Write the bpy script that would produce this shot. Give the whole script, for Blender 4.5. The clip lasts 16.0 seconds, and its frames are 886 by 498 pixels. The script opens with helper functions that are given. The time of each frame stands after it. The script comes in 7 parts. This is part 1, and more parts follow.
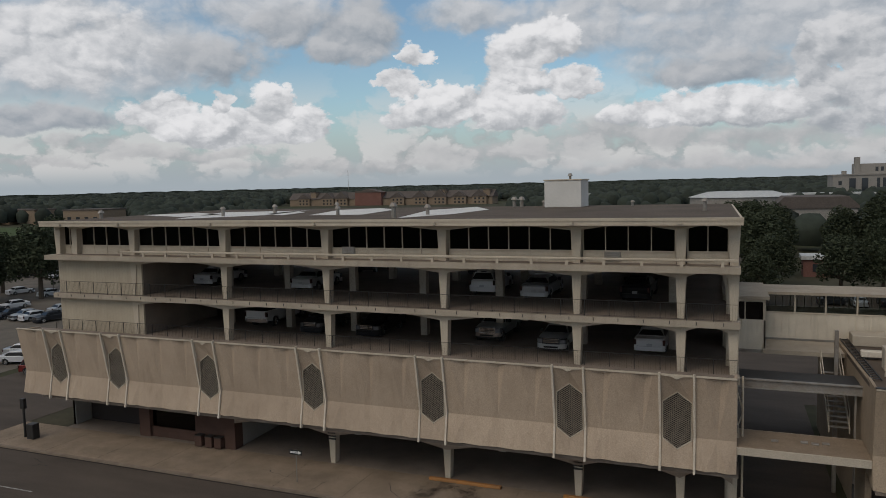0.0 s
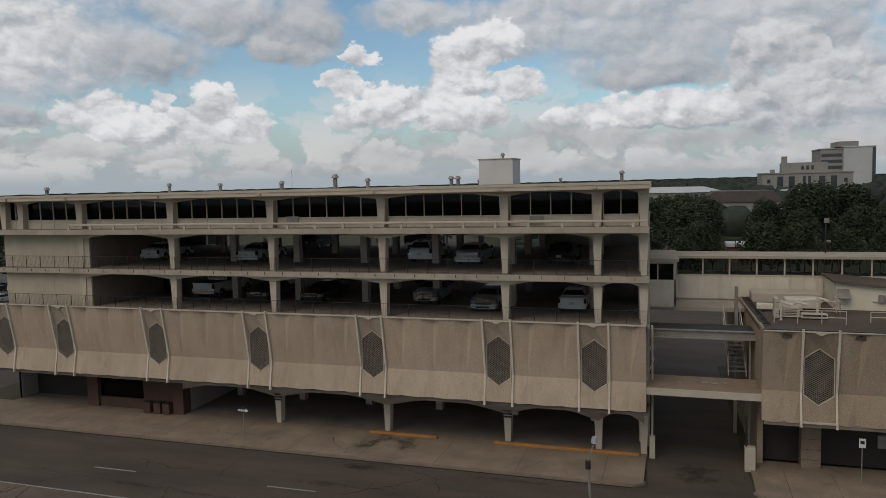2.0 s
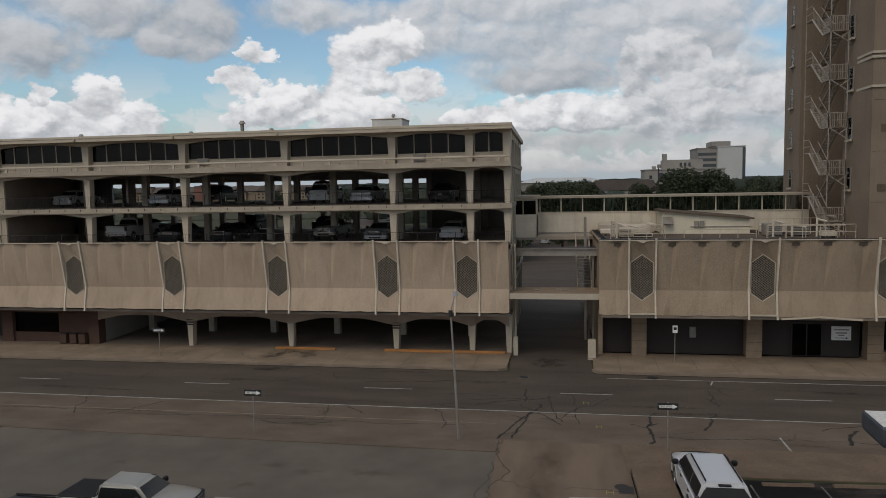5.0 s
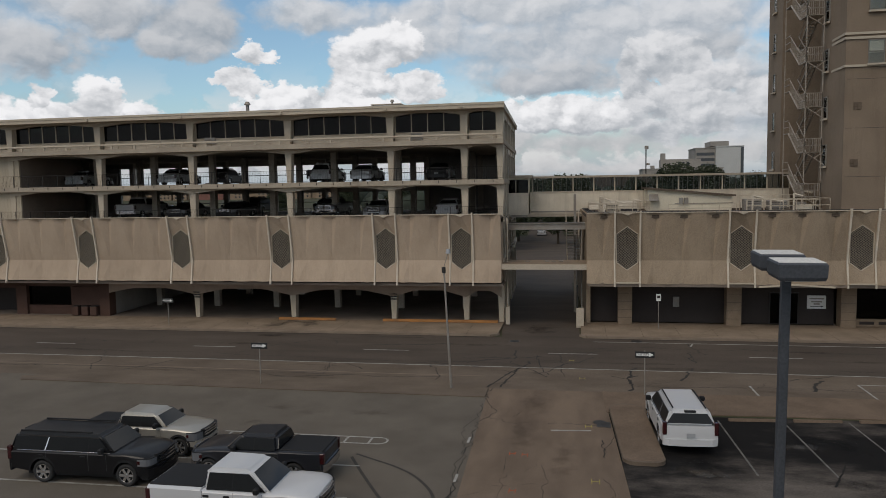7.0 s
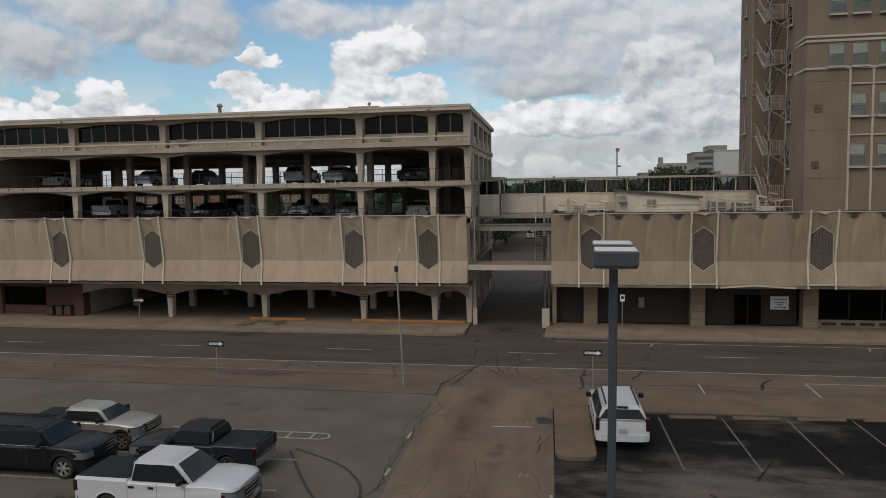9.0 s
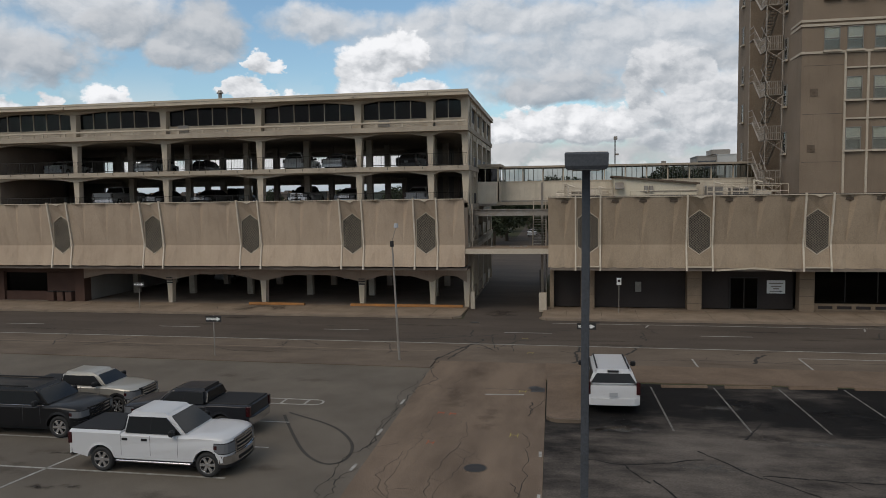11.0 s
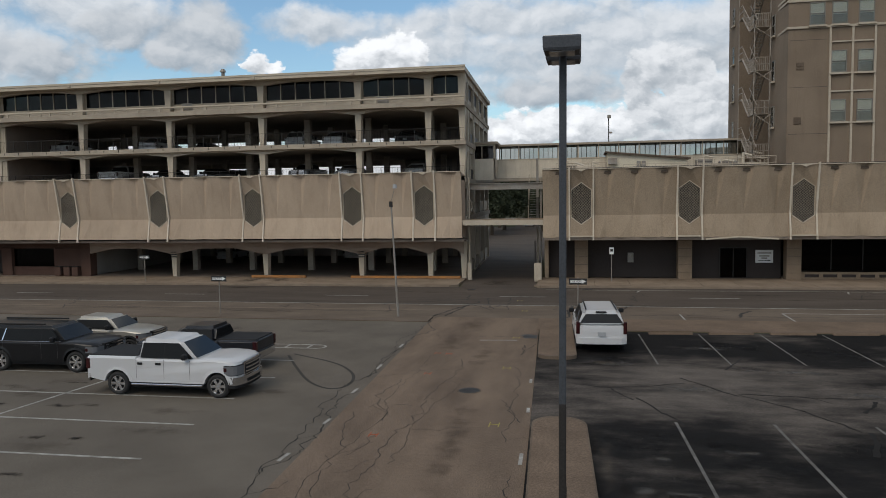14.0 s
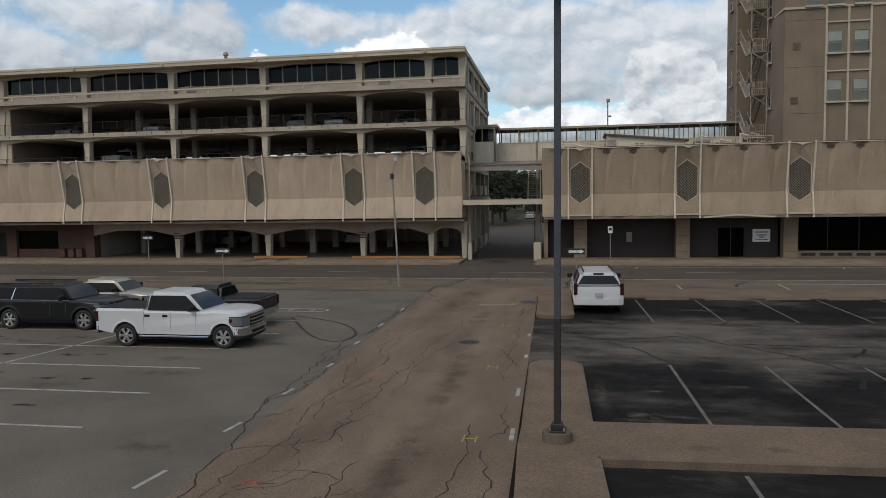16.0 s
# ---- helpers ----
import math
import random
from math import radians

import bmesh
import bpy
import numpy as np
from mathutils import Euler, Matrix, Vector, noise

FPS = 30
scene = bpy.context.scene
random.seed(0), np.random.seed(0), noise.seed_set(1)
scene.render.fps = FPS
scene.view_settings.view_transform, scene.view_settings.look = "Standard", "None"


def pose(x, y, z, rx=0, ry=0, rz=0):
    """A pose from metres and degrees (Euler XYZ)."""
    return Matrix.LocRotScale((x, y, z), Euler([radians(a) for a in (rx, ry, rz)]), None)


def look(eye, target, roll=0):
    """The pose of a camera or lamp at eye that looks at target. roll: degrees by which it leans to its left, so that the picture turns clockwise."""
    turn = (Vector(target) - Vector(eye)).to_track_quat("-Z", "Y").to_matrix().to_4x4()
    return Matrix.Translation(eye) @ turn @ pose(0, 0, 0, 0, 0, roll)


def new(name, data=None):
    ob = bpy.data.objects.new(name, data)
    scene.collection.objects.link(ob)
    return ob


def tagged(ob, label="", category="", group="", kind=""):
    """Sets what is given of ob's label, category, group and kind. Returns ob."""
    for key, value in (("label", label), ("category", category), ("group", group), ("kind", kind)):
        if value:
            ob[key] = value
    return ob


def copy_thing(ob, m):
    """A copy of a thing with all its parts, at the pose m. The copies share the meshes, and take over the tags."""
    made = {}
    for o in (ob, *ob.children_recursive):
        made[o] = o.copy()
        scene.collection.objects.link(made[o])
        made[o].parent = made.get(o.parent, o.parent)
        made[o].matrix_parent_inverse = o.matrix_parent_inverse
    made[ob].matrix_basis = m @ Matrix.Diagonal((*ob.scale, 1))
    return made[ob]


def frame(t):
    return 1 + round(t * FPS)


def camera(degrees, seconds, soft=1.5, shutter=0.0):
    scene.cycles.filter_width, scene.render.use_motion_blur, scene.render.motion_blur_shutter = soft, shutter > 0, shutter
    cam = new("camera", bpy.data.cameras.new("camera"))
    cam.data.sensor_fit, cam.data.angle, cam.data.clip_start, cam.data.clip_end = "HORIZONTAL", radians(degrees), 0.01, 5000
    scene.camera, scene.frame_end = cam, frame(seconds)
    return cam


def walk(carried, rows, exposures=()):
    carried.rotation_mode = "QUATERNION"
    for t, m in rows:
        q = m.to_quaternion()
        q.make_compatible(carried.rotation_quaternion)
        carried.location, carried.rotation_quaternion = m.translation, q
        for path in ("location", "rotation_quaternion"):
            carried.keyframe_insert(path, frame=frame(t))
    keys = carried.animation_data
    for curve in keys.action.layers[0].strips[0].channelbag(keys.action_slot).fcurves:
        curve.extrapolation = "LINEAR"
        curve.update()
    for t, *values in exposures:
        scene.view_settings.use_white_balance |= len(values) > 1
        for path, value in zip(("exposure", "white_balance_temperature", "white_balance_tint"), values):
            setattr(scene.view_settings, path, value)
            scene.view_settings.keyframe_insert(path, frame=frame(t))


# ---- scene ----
cam = camera(61.9, 16.0, soft=0.9)
PATH = [
    (0, (-0.241, 0.248, 18.47), (-0.994, 2.093, 18.297), -1.4),
    (0.5, (-0.02, -0.308, 18.091), (-0.645, 1.584, 17.918), -1.5),
    (1, (0.297, -0.892, 17.617), (-0.329, 1.0, 17.444), -1.5),
    (1.5, (0.789, -1.815, 17.049), (0.161, 0.076, 16.876), -1.4),
    (2, (1.449, -2.894, 16.532), (0.834, -0.999, 16.359), -1.4),
    (2.5, (2.005, -4.058, 15.994), (1.489, -2.133, 15.819), -1.4),
    (3, (2.578, -5.309, 15.316), (2.118, -3.37, 15.14), -1.3),
    (3.5, (3.109, -6.579, 14.575), (2.686, -4.632, 14.398), -1.2),
    (4, (3.64, -7.979, 13.872), (3.255, -6.024, 13.694), -1.2),
    (4.2, (3.825, -8.5, 13.545), (3.456, -6.542, 13.368), -1.1),
    (6.3, (4.503, -13.062, 10.737), (4.152, -11.101, 10.559), -1.1),
    (6.5, (4.728, -13.214, 10.552), (4.374, -11.253, 10.377), -1.1),
    (7, (4.89, -13.318, 10.539), (4.535, -11.358, 10.366), -1.0),
    (7.5, (5.177, -13.447, 10.419), (4.82, -11.486, 10.249), -1.1),
    (8, (5.789, -13.437, 10.352), (5.432, -11.477, 10.183), -1.2),
    (8.5, (6.659, -13.39, 10.353), (6.301, -11.43, 10.187), -1.2),
    (9, (7.47, -13.369, 10.316), (7.111, -11.408, 10.153), -0.9),
    (9.2, (7.615, -13.424, 10.331), (7.257, -11.463, 10.168), -0.9),
    (11.3, (8.034, -13.883, 8.587), (7.665, -11.923, 8.44), -0.8),
    (11.5, (8.093, -14.137, 8.53), (7.73, -12.176, 8.376), -0.9),
    (12, (8.11, -14.365, 8.087), (7.747, -12.404, 7.934), -0.9),
    (12.5, (8.142, -14.514, 7.69), (7.778, -12.553, 7.539), -0.9),
    (13, (8.202, -14.744, 7.284), (7.837, -12.783, 7.135), -0.9),
    (13.5, (8.232, -14.995, 6.961), (7.867, -13.034, 6.812), -0.9),
    (14, (8.336, -15.359, 6.638), (7.97, -13.398, 6.493), -0.9),
    (14.5, (8.449, -15.815, 6.302), (8.083, -13.854, 6.157), -0.9),
    (15, (8.53, -16.108, 5.956), (8.163, -14.148, 5.81), -0.9),
    (15.5, (8.508, -16.12, 5.46), (8.14, -14.159, 5.314), -0.9),
    (16, (8.466, -16.058, 5.119), (8.098, -14.098, 4.974), -0.9),
]
walk(cam, [(t, look(eye, target, roll)) for t, eye, target, roll in PATH],
     exposures=[(0, -0.2, 6600, 12), (4, -0.15, 6600, 12), (6.5, -0.02, 6600, 12), (9, 0.0, 6600, 12), (12, 0.1, 6500, 11), (16, 0.2, 6420, 10)])


# ---- light ----
def node(nt, kind, **kw):
    n = nt.nodes.new(kind)
    for k, v in kw.items():
        if k in n.inputs:
            n.inputs[k].default_value = v
    return n


def math_node(nt, op, a, b=None, c=None, clamp=False):
    n = nt.nodes.new("ShaderNodeMath")
    n.operation, n.use_clamp = op, clamp
    for i, v in enumerate((a, b, c)):
        if v is None:
            continue
        if isinstance(v, (int, float)):
            n.inputs[i].default_value = v
        else:
            nt.links.new(v, n.inputs[i])
    return n.outputs[0]


SUN_AZ, SUN_EL = radians(205), radians(48)
world = bpy.data.worlds.new("sky")
scene.world = world
world.use_nodes = True
wt = world.node_tree
wt.nodes.clear()
sky = wt.nodes.new("ShaderNodeTexSky")
sky.sky_type, sky.sun_disc = "NISHITA", False
sky.sun_elevation, sky.sun_rotation = SUN_EL, SUN_AZ


# the clouds: azimuth, elevation, half width and half height in degrees, far ones first
LOW_BANDS = [
    (-47.7, 3.2, 4.2, 0.6), (-41.0, 2.7, 8.1, 0.7), (-29.2, 1.5, 12.7, 0.7), (-17.9, 2.4, 9.4, 1.1), (-9.4, 3.6, 7.8, 1.7), (-1.0, 2.8, 8.7, 1.2),
    (-5.3, 1.2, 13.0, 0.7), (-50.9, 2.1, 4.7, 0.5), (4.8, 1.0, 6.9, 0.8), (2.5, 2.8, 8.2, 1.3), (11.5, 2.1, 6.3, 1.0),
]
DECKS = [
    (-48.4, 9.8, 12.0, 6.0), (-41.0, 9.6, 6.4, 3.4), (-35.0, 12.9, 7.0, 2.6), (-19.8, 12.4, 5.2, 1.9), (-12.6, 10.9, 7.1, 2.8), (-2.6, 9.8, 9.9, 3.3),
    (5.7, 11.5, 12.8, 2.9), (11.4, 7.2, 5.5, 2.7), (11.5, 4.1, 6.6, 2.4), (6.4, 10.5, 7.5, 3.5), (-5.1, 13.0, 10.9, 2.0),
]
LEFT_HEAPS = [(-48.7, 8.9, 5.2, 2.8), (-44.9, 10.9, 3.3, 2.2), (-50.3, 11.3, 3.0, 1.6)]
DARK_BASES = [(-49.7, 4.9, 6.5, 1.3), (-33.6, 11.6, 3.6, 2.2), (-28.2, 11.5, 3.9, 3.2), (-30.1, 9.9, 2.8, 1.4), (-38.8, 9.4, 5.2, 2.2), (-1.8, 7.6, 6.8, 1.6), (8.5, 9.6, 4.5, 1.3)]
HEAPS = [
    (-37.0, 4.6, 6.9, 1.7), (-42.6, 5.4, 2.4, 1.7), (-38.7, 6.3, 1.0, 1.4), (-34.9, 6.1, 2.0, 1.9), (-31.6, 4.7, 2.0, 1.3), (-40.4, 4.5, 2.7, 1.2),
    (-16.7, 8.5, 3.0, 3.1), (-14.3, 10.2, 2.9, 1.8), (-12.2, 7.4, 2.5, 1.3), (-18.2, 6.2, 2.6, 2.1), (-15.7, 5.1, 3.0, 1.7), (-23.9, 9.7, 1.4, 1.1),
    (-24.9, 7.6, 1.8, 1.5), (-25.9, 7.7, 1.2, 1.1), (-21.9, 6.3, 2.0, 1.4), (-23.2, 5.0, 3.4, 1.6), (-3.3, 5.0, 5.0, 1.5), (-7.3, 4.7, 2.8, 1.4), (0.4, 5.1, 3.3, 1.6),
]
FAR_HEAPS = [
    (5.5, 9.2, 2.1, 1.8), (4.7, 6.9, 1.5, 2.2), (7.7, 7.4, 1.9, 3.3), (5.8, 3.6, 2.7, 1.5), (4.5, 8.3, 1.9, 2.4), (6.5, 5.7, 2.4, 1.6),
    (9.9, 6.9, 2.8, 1.6), (0.8, 4.8, 4.6, 1.7), (-4.6, 4.5, 4.3, 1.3), (13.3, 5.7, 2.5, 1.9), (8.1, 3.9, 3.5, 1.1), (6.4, 8.9, 2.8, 2.0), (9.2, 4.9, 3.1, 1.6),
]
tc = wt.nodes.new("ShaderNodeTexCoord")
sep = wt.nodes.new("ShaderNodeSeparateXYZ")
wt.links.new(tc.outputs["Generated"], sep.inputs[0])
az0 = math_node(wt, "ARCTAN2", sep.outputs[0], sep.outputs[1])
el0 = math_node(wt, "ARCSINE", sep.outputs[2])
cxyz = wt.nodes.new("ShaderNodeCombineXYZ")
wt.links.new(math_node(wt, "MULTIPLY", az0, 10.0), cxyz.inputs[0])
wt.links.new(math_node(wt, "MULTIPLY", el0, 14.0), cxyz.inputs[1])
broad = node(wt, "ShaderNodeTexNoise", Scale=0.55, Detail=7.0, Roughness=0.55)
warp = node(wt, "ShaderNodeTexNoise", Scale=1.6, Detail=6.0, Roughness=0.6)
for n in (warp, broad):
    wt.links.new(cxyz.outputs[0], n.inputs["Vector"])
wsep = wt.nodes.new("ShaderNodeSeparateColor")
wt.links.new(warp.outputs["Color"], wsep.inputs[0])
az = math_node(wt, "MULTIPLY_ADD", math_node(wt, "SUBTRACT", wsep.outputs[0], 0.5), 0.10, az0)
el = math_node(wt, "MULTIPLY_ADD", math_node(wt, "SUBTRACT", wsep.outputs[1], 0.5), 0.055, el0)


def heap_height(shift):
    """The height of the rounded heads of cloud, at a place a little off."""
    v = wt.nodes.new("ShaderNodeVectorMath")
    v.inputs[1].default_value = shift
    wt.links.new(cxyz.outputs[0], v.inputs[0])
    bend = node(wt, "ShaderNodeTexNoise", Scale=1.3, Detail=5.0, Roughness=0.62)
    wt.links.new(v.outputs[0], bend.inputs["Vector"])
    w = wt.nodes.new("ShaderNodeVectorMath")
    w.operation = "MULTIPLY_ADD"
    w.inputs[1].default_value = (0.85, 0.85, 0.0)
    wt.links.new(bend.outputs["Color"], w.inputs[0])
    wt.links.new(v.outputs[0], w.inputs[2])
    cell = node(wt, "ShaderNodeTexVoronoi", Scale=1.5, Detail=2.6, Roughness=0.4, Lacunarity=2.4)
    cell.voronoi_dimensions, cell.feature = "2D", "F1"
    cell.normalize = True
    wt.links.new(w.outputs[0], cell.inputs["Vector"])
    return math_node(wt, "MULTIPLY_ADD", cell.outputs["Distance"], -1.7, 0.62)


puff = heap_height((0, 0, 0))
relief = math_node(wt, "SUBTRACT", puff, heap_height((-0.06, 0.13, 0)))


def smooth(nt, v, a, b):
    r = nt.nodes.new("ShaderNodeMapRange")
    r.interpolation_type = "SMOOTHSTEP"
    r.inputs[1].default_value, r.inputs[2].default_value = a, b
    nt.links.new(v, r.inputs[0])
    return r.outputs[0]


def blend(nt, f, a, b):
    m = nt.nodes.new("ShaderNodeMix")
    m.data_type = "RGBA"
    nt.links.new(f, m.inputs[0])
    for i, c in ((6, a), (7, b)):
        if isinstance(c, tuple):
            m.inputs[i].default_value = (*c, 1)
        else:
            nt.links.new(c, m.inputs[i])
    return m.outputs[2]


tint = wt.nodes.new("ShaderNodeMix")
tint.data_type, tint.blend_type = "RGBA", "MULTIPLY"
tint.inputs[0].default_value, tint.inputs[7].default_value = 1.0, (0.105, 0.122, 0.122, 1)
wt.links.new(sky.outputs[0], tint.inputs[6])
colour = blend(wt, smooth(wt, el0, 0.12, 0.0), tint.outputs[2], (0.4, 0.465, 0.51))


def tone(v, cool=0.0):
    v = v ** 2.2
    return (v * (1 - cool), v, v * (1 + cool))


# scattered cloud over the rest of the sky
outside = smooth(wt, math_node(wt, "ABSOLUTE", math_node(wt, "ADD", az0, radians(18))), radians(36), radians(50))
high = smooth(wt, el0, radians(17), radians(24))
rest = math_node(wt, "MULTIPLY", smooth(wt, broad.outputs[0], 0.41, 0.53), math_node(wt, "MAXIMUM", outside, high))
colour = blend(wt, rest, colour, blend(wt, smooth(wt, math_node(wt, "ADD", broad.outputs[0], puff), 0.4, 0.8), tone(0.86, 0.03), tone(0.66, 0.15)))
# thin low cloud near the horizon
low = math_node(wt, "MULTIPLY", smooth(wt, math_node(wt, "ADD", math_node(wt, "MULTIPLY", puff, 0.8), broad.outputs[0]), 0.42, 0.62), smooth(wt, el0, 0.17, 0.05))
colour = blend(wt, math_node(wt, "MULTIPLY", math_node(wt, "MULTIPLY", low, smooth(wt, el0, 0.005, 0.035)), 0.75), colour, blend(wt, smooth(wt, puff, -0.12, 0.12), tone(0.66, 0.04), tone(0.86)))


def paint_clouds(colour, rows, top, base, edge, ragged, light, cool=0.12, cover=1.0):
    """Lays clouds over the sky: rounded above and flat below, bright where their heads face the light."""
    for a, h, ra, rh in rows:
        ca, ch = 1 / radians(ra), 1 / radians(rh)
        dh = math_node(wt, "MULTIPLY_ADD", el, ch, -radians(h) * ch)
        da = math_node(wt, "MULTIPLY_ADD", az, ca, -radians(a) * ca)
        dq = math_node(wt, "MULTIPLY_ADD", math_node(wt, "MINIMUM", dh, 0.0), 0.4, dh)
        q = math_node(wt, "MULTIPLY_ADD", da, da, math_node(wt, "MULTIPLY", dq, dq))
        mask = smooth(wt, math_node(wt, "SUBTRACT", math_node(wt, "MULTIPLY_ADD", puff, ragged, 1.0), q), 0.0, edge)
        if cover < 1:
            mask = math_node(wt, "MULTIPLY", mask, cover)
        lit = math_node(wt, "MULTIPLY_ADD", relief, light, math_node(wt, "MULTIPLY_ADD", dh, 0.42, math_node(wt, "MULTIPLY_ADD", puff, 0.35, 0.5)))
        colour = blend(wt, mask, colour, blend(wt, smooth(wt, lit, -0.15, 1.15), tone(base, cool), tone(top, cool * 0.3)))
    return colour


colour = paint_clouds(colour, LOW_BANDS, 0.8, 0.67, 1.1, 0.6, 0.8, 0.06, 0.8)
colour = paint_clouds(colour, DECKS, 0.84, 0.66, 1.0, 0.55, 0.8, 0.15)
colour = paint_clouds(colour, LEFT_HEAPS, 0.92, 0.72, 0.7, 0.7, 1.1, 0.08)
colour = paint_clouds(colour, DARK_BASES, 0.78, 0.61, 0.8, 0.5, 0.8, 0.17)
colour = paint_clouds(colour, FAR_HEAPS, 0.87, 0.66, 0.55, 0.9, 1.2, 0.1)
colour = paint_clouds(colour, HEAPS, 0.95, 0.71, 0.36, 0.95, 1.3, 0.07)
wbg = node(wt, "ShaderNodeBackground", Strength=1.0)
wout = wt.nodes.new("ShaderNodeOutputWorld")
wt.links.new(colour, wbg.inputs[0])
wt.links.new(wbg.outputs[0], wout.inputs[0])

sun = new("sun", bpy.data.lights.new("sun", "SUN"))
sun.data.energy, sun.data.angle, sun.data.color = 1.15, radians(40), (1.0, 0.88, 0.72)
sun.matrix_basis = look((0, 0, 0), (-math.sin(SUN_AZ) * math.cos(SUN_EL), -math.cos(SUN_AZ) * math.cos(SUN_EL), -math.sin(SUN_EL)))
sun.location = (0, 0, 80)


# ---- materials ----
def material(name, colour, rough=0.8, metal=0.0, dark=None, scale=1.0, fine=25.0, mix=0.35, bump=0.15, spec=0.18, island=0.0, rand=0.0, stretch=(1, 1, 1), streak=0.0, grit=0.9):
    """A surface with large stains, fine grain and relief, at sizes in metres."""
    m = bpy.data.materials.new(name)
    m.use_nodes = True
    nt = m.node_tree
    b = nt.nodes["Principled BSDF"]
    b.inputs["Roughness"].default_value, b.inputs["Metallic"].default_value = rough, metal
    b.inputs["Specular IOR Level"].default_value = spec
    co = nt.nodes.new("ShaderNodeNewGeometry").outputs["Position"]
    mp = nt.nodes.new("ShaderNodeMapping")
    mp.inputs["Scale"].default_value = stretch
    nt.links.new(co, mp.inputs[0])
    big = node(nt, "ShaderNodeTexNoise", Scale=scale, Detail=5.0, Roughness=0.6)
    small = node(nt, "ShaderNodeTexNoise", Scale=fine, Detail=3.0, Roughness=0.65)
    nt.links.new(mp.outputs[0], big.inputs["Vector"])
    nt.links.new(mp.outputs[0], small.inputs["Vector"])
    dark = dark or tuple(c * 0.62 for c in colour)
    ramp = nt.nodes.new("ShaderNodeMapRange")
    ramp.inputs[1].default_value, ramp.inputs[2].default_value = 0.35, 0.68
    nt.links.new(big.outputs[0], ramp.inputs[0])
    m1 = nt.nodes.new("ShaderNodeMix")
    m1.data_type = "RGBA"
    m1.inputs[6].default_value, m1.inputs[7].default_value = (*colour, 1), (*dark, 1)
    f = math_node(nt, "MULTIPLY", ramp.outputs[0], mix)
    if streak:
        mp2 = nt.nodes.new("ShaderNodeMapping")
        mp2.inputs["Scale"].default_value = (1.6, 1.6, 0.12)
        nt.links.new(co, mp2.inputs[0])
        st = node(nt, "ShaderNodeTexNoise", Scale=1.5, Detail=4.0, Roughness=0.7)
        nt.links.new(mp2.outputs[0], st.inputs["Vector"])
        r2 = nt.nodes.new("ShaderNodeMapRange")
        r2.inputs[1].default_value, r2.inputs[2].default_value = 0.5, 0.75
        nt.links.new(st.outputs[0], r2.inputs[0])
        f = math_node(nt, "ADD", f, math_node(nt, "MULTIPLY", r2.outputs[0], streak), clamp=True)
    nt.links.new(f, m1.inputs[0])
    m2 = nt.nodes.new("ShaderNodeMix")
    m2.data_type, m2.blend_type = "RGBA", "MULTIPLY"
    m2.inputs[0].default_value = 1.0
    nt.links.new(m1.outputs[2], m2.inputs[6])
    v = math_node(nt, "MULTIPLY_ADD", small.outputs[0], grit, 1 - grit / 2)
    if island or rand:
        src = nt.nodes.new("ShaderNodeNewGeometry").outputs["Random Per Island"] if island else nt.nodes.new("ShaderNodeObjectInfo").outputs["Random"]
        v = math_node(nt, "MULTIPLY", v, math_node(nt, "MULTIPLY_ADD", src, island or rand, 1 - (island or rand) / 2))
    cmb = nt.nodes.new("ShaderNodeCombineColor")
    for i in range(3):
        nt.links.new(v, cmb.inputs[i])
    nt.links.new(cmb.outputs[0], m2.inputs[7])
    nt.links.new(m2.outputs[2], b.inputs["Base Color"])
    if bump:
        bp = node(nt, "ShaderNodeBump", Strength=bump, Distance=0.02)
        nt.links.new(small.outputs[0], bp.inputs["Height"])
        nt.links.new(bp.outputs[0], b.inputs["Normal"])
    return m


def plain(name, colour, rough=0.5, metal=0.0, spec=0.5, coat=0.0, vary=0.06):
    m = bpy.data.materials.new(name)
    m.use_nodes = True
    nt = m.node_tree
    b = nt.nodes["Principled BSDF"]
    b.inputs["Roughness"].default_value, b.inputs["Metallic"].default_value = rough, metal
    b.inputs["Specular IOR Level"].default_value = spec
    b.inputs["Coat Weight"].default_value = coat
    n = node(nt, "ShaderNodeTexNoise", Scale=6.0, Detail=3.0)
    nt.links.new(nt.nodes.new("ShaderNodeNewGeometry").outputs["Position"], n.inputs["Vector"])
    mx = nt.nodes.new("ShaderNodeMix")
    mx.data_type = "RGBA"
    mx.inputs[6].default_value, mx.inputs[7].default_value = (*[c * (1 - vary) for c in colour], 1), (*[min(1, c * (1 + vary)) for c in colour], 1)
    nt.links.new(n.outputs[0], mx.inputs[0])
    nt.links.new(mx.outputs[2], b.inputs["Base Color"])
    return m


def tinted(name, colour, clear=0.25, rough=0.03, ior=1.5):
    """Tinted glass: a dim view through it and a sharp reflection that grows at a slant."""
    m = bpy.data.materials.new(name)
    m.use_nodes = True
    nt = m.node_tree
    nt.nodes.clear()
    tr = node(nt, "ShaderNodeBsdfTransparent", Color=(*[c * clear for c in colour], 1))
    gl = node(nt, "ShaderNodeBsdfGlossy", Roughness=rough)
    fr = node(nt, "ShaderNodeFresnel", IOR=ior)
    mx = nt.nodes.new("ShaderNodeMixShader")
    out = nt.nodes.new("ShaderNodeOutputMaterial")
    nt.links.new(fr.outputs[0], mx.inputs[0])
    nt.links.new(tr.outputs[0], mx.inputs[1])
    nt.links.new(gl.outputs[0], mx.inputs[2])
    nt.links.new(mx.outputs[0], out.inputs[0])
    return m


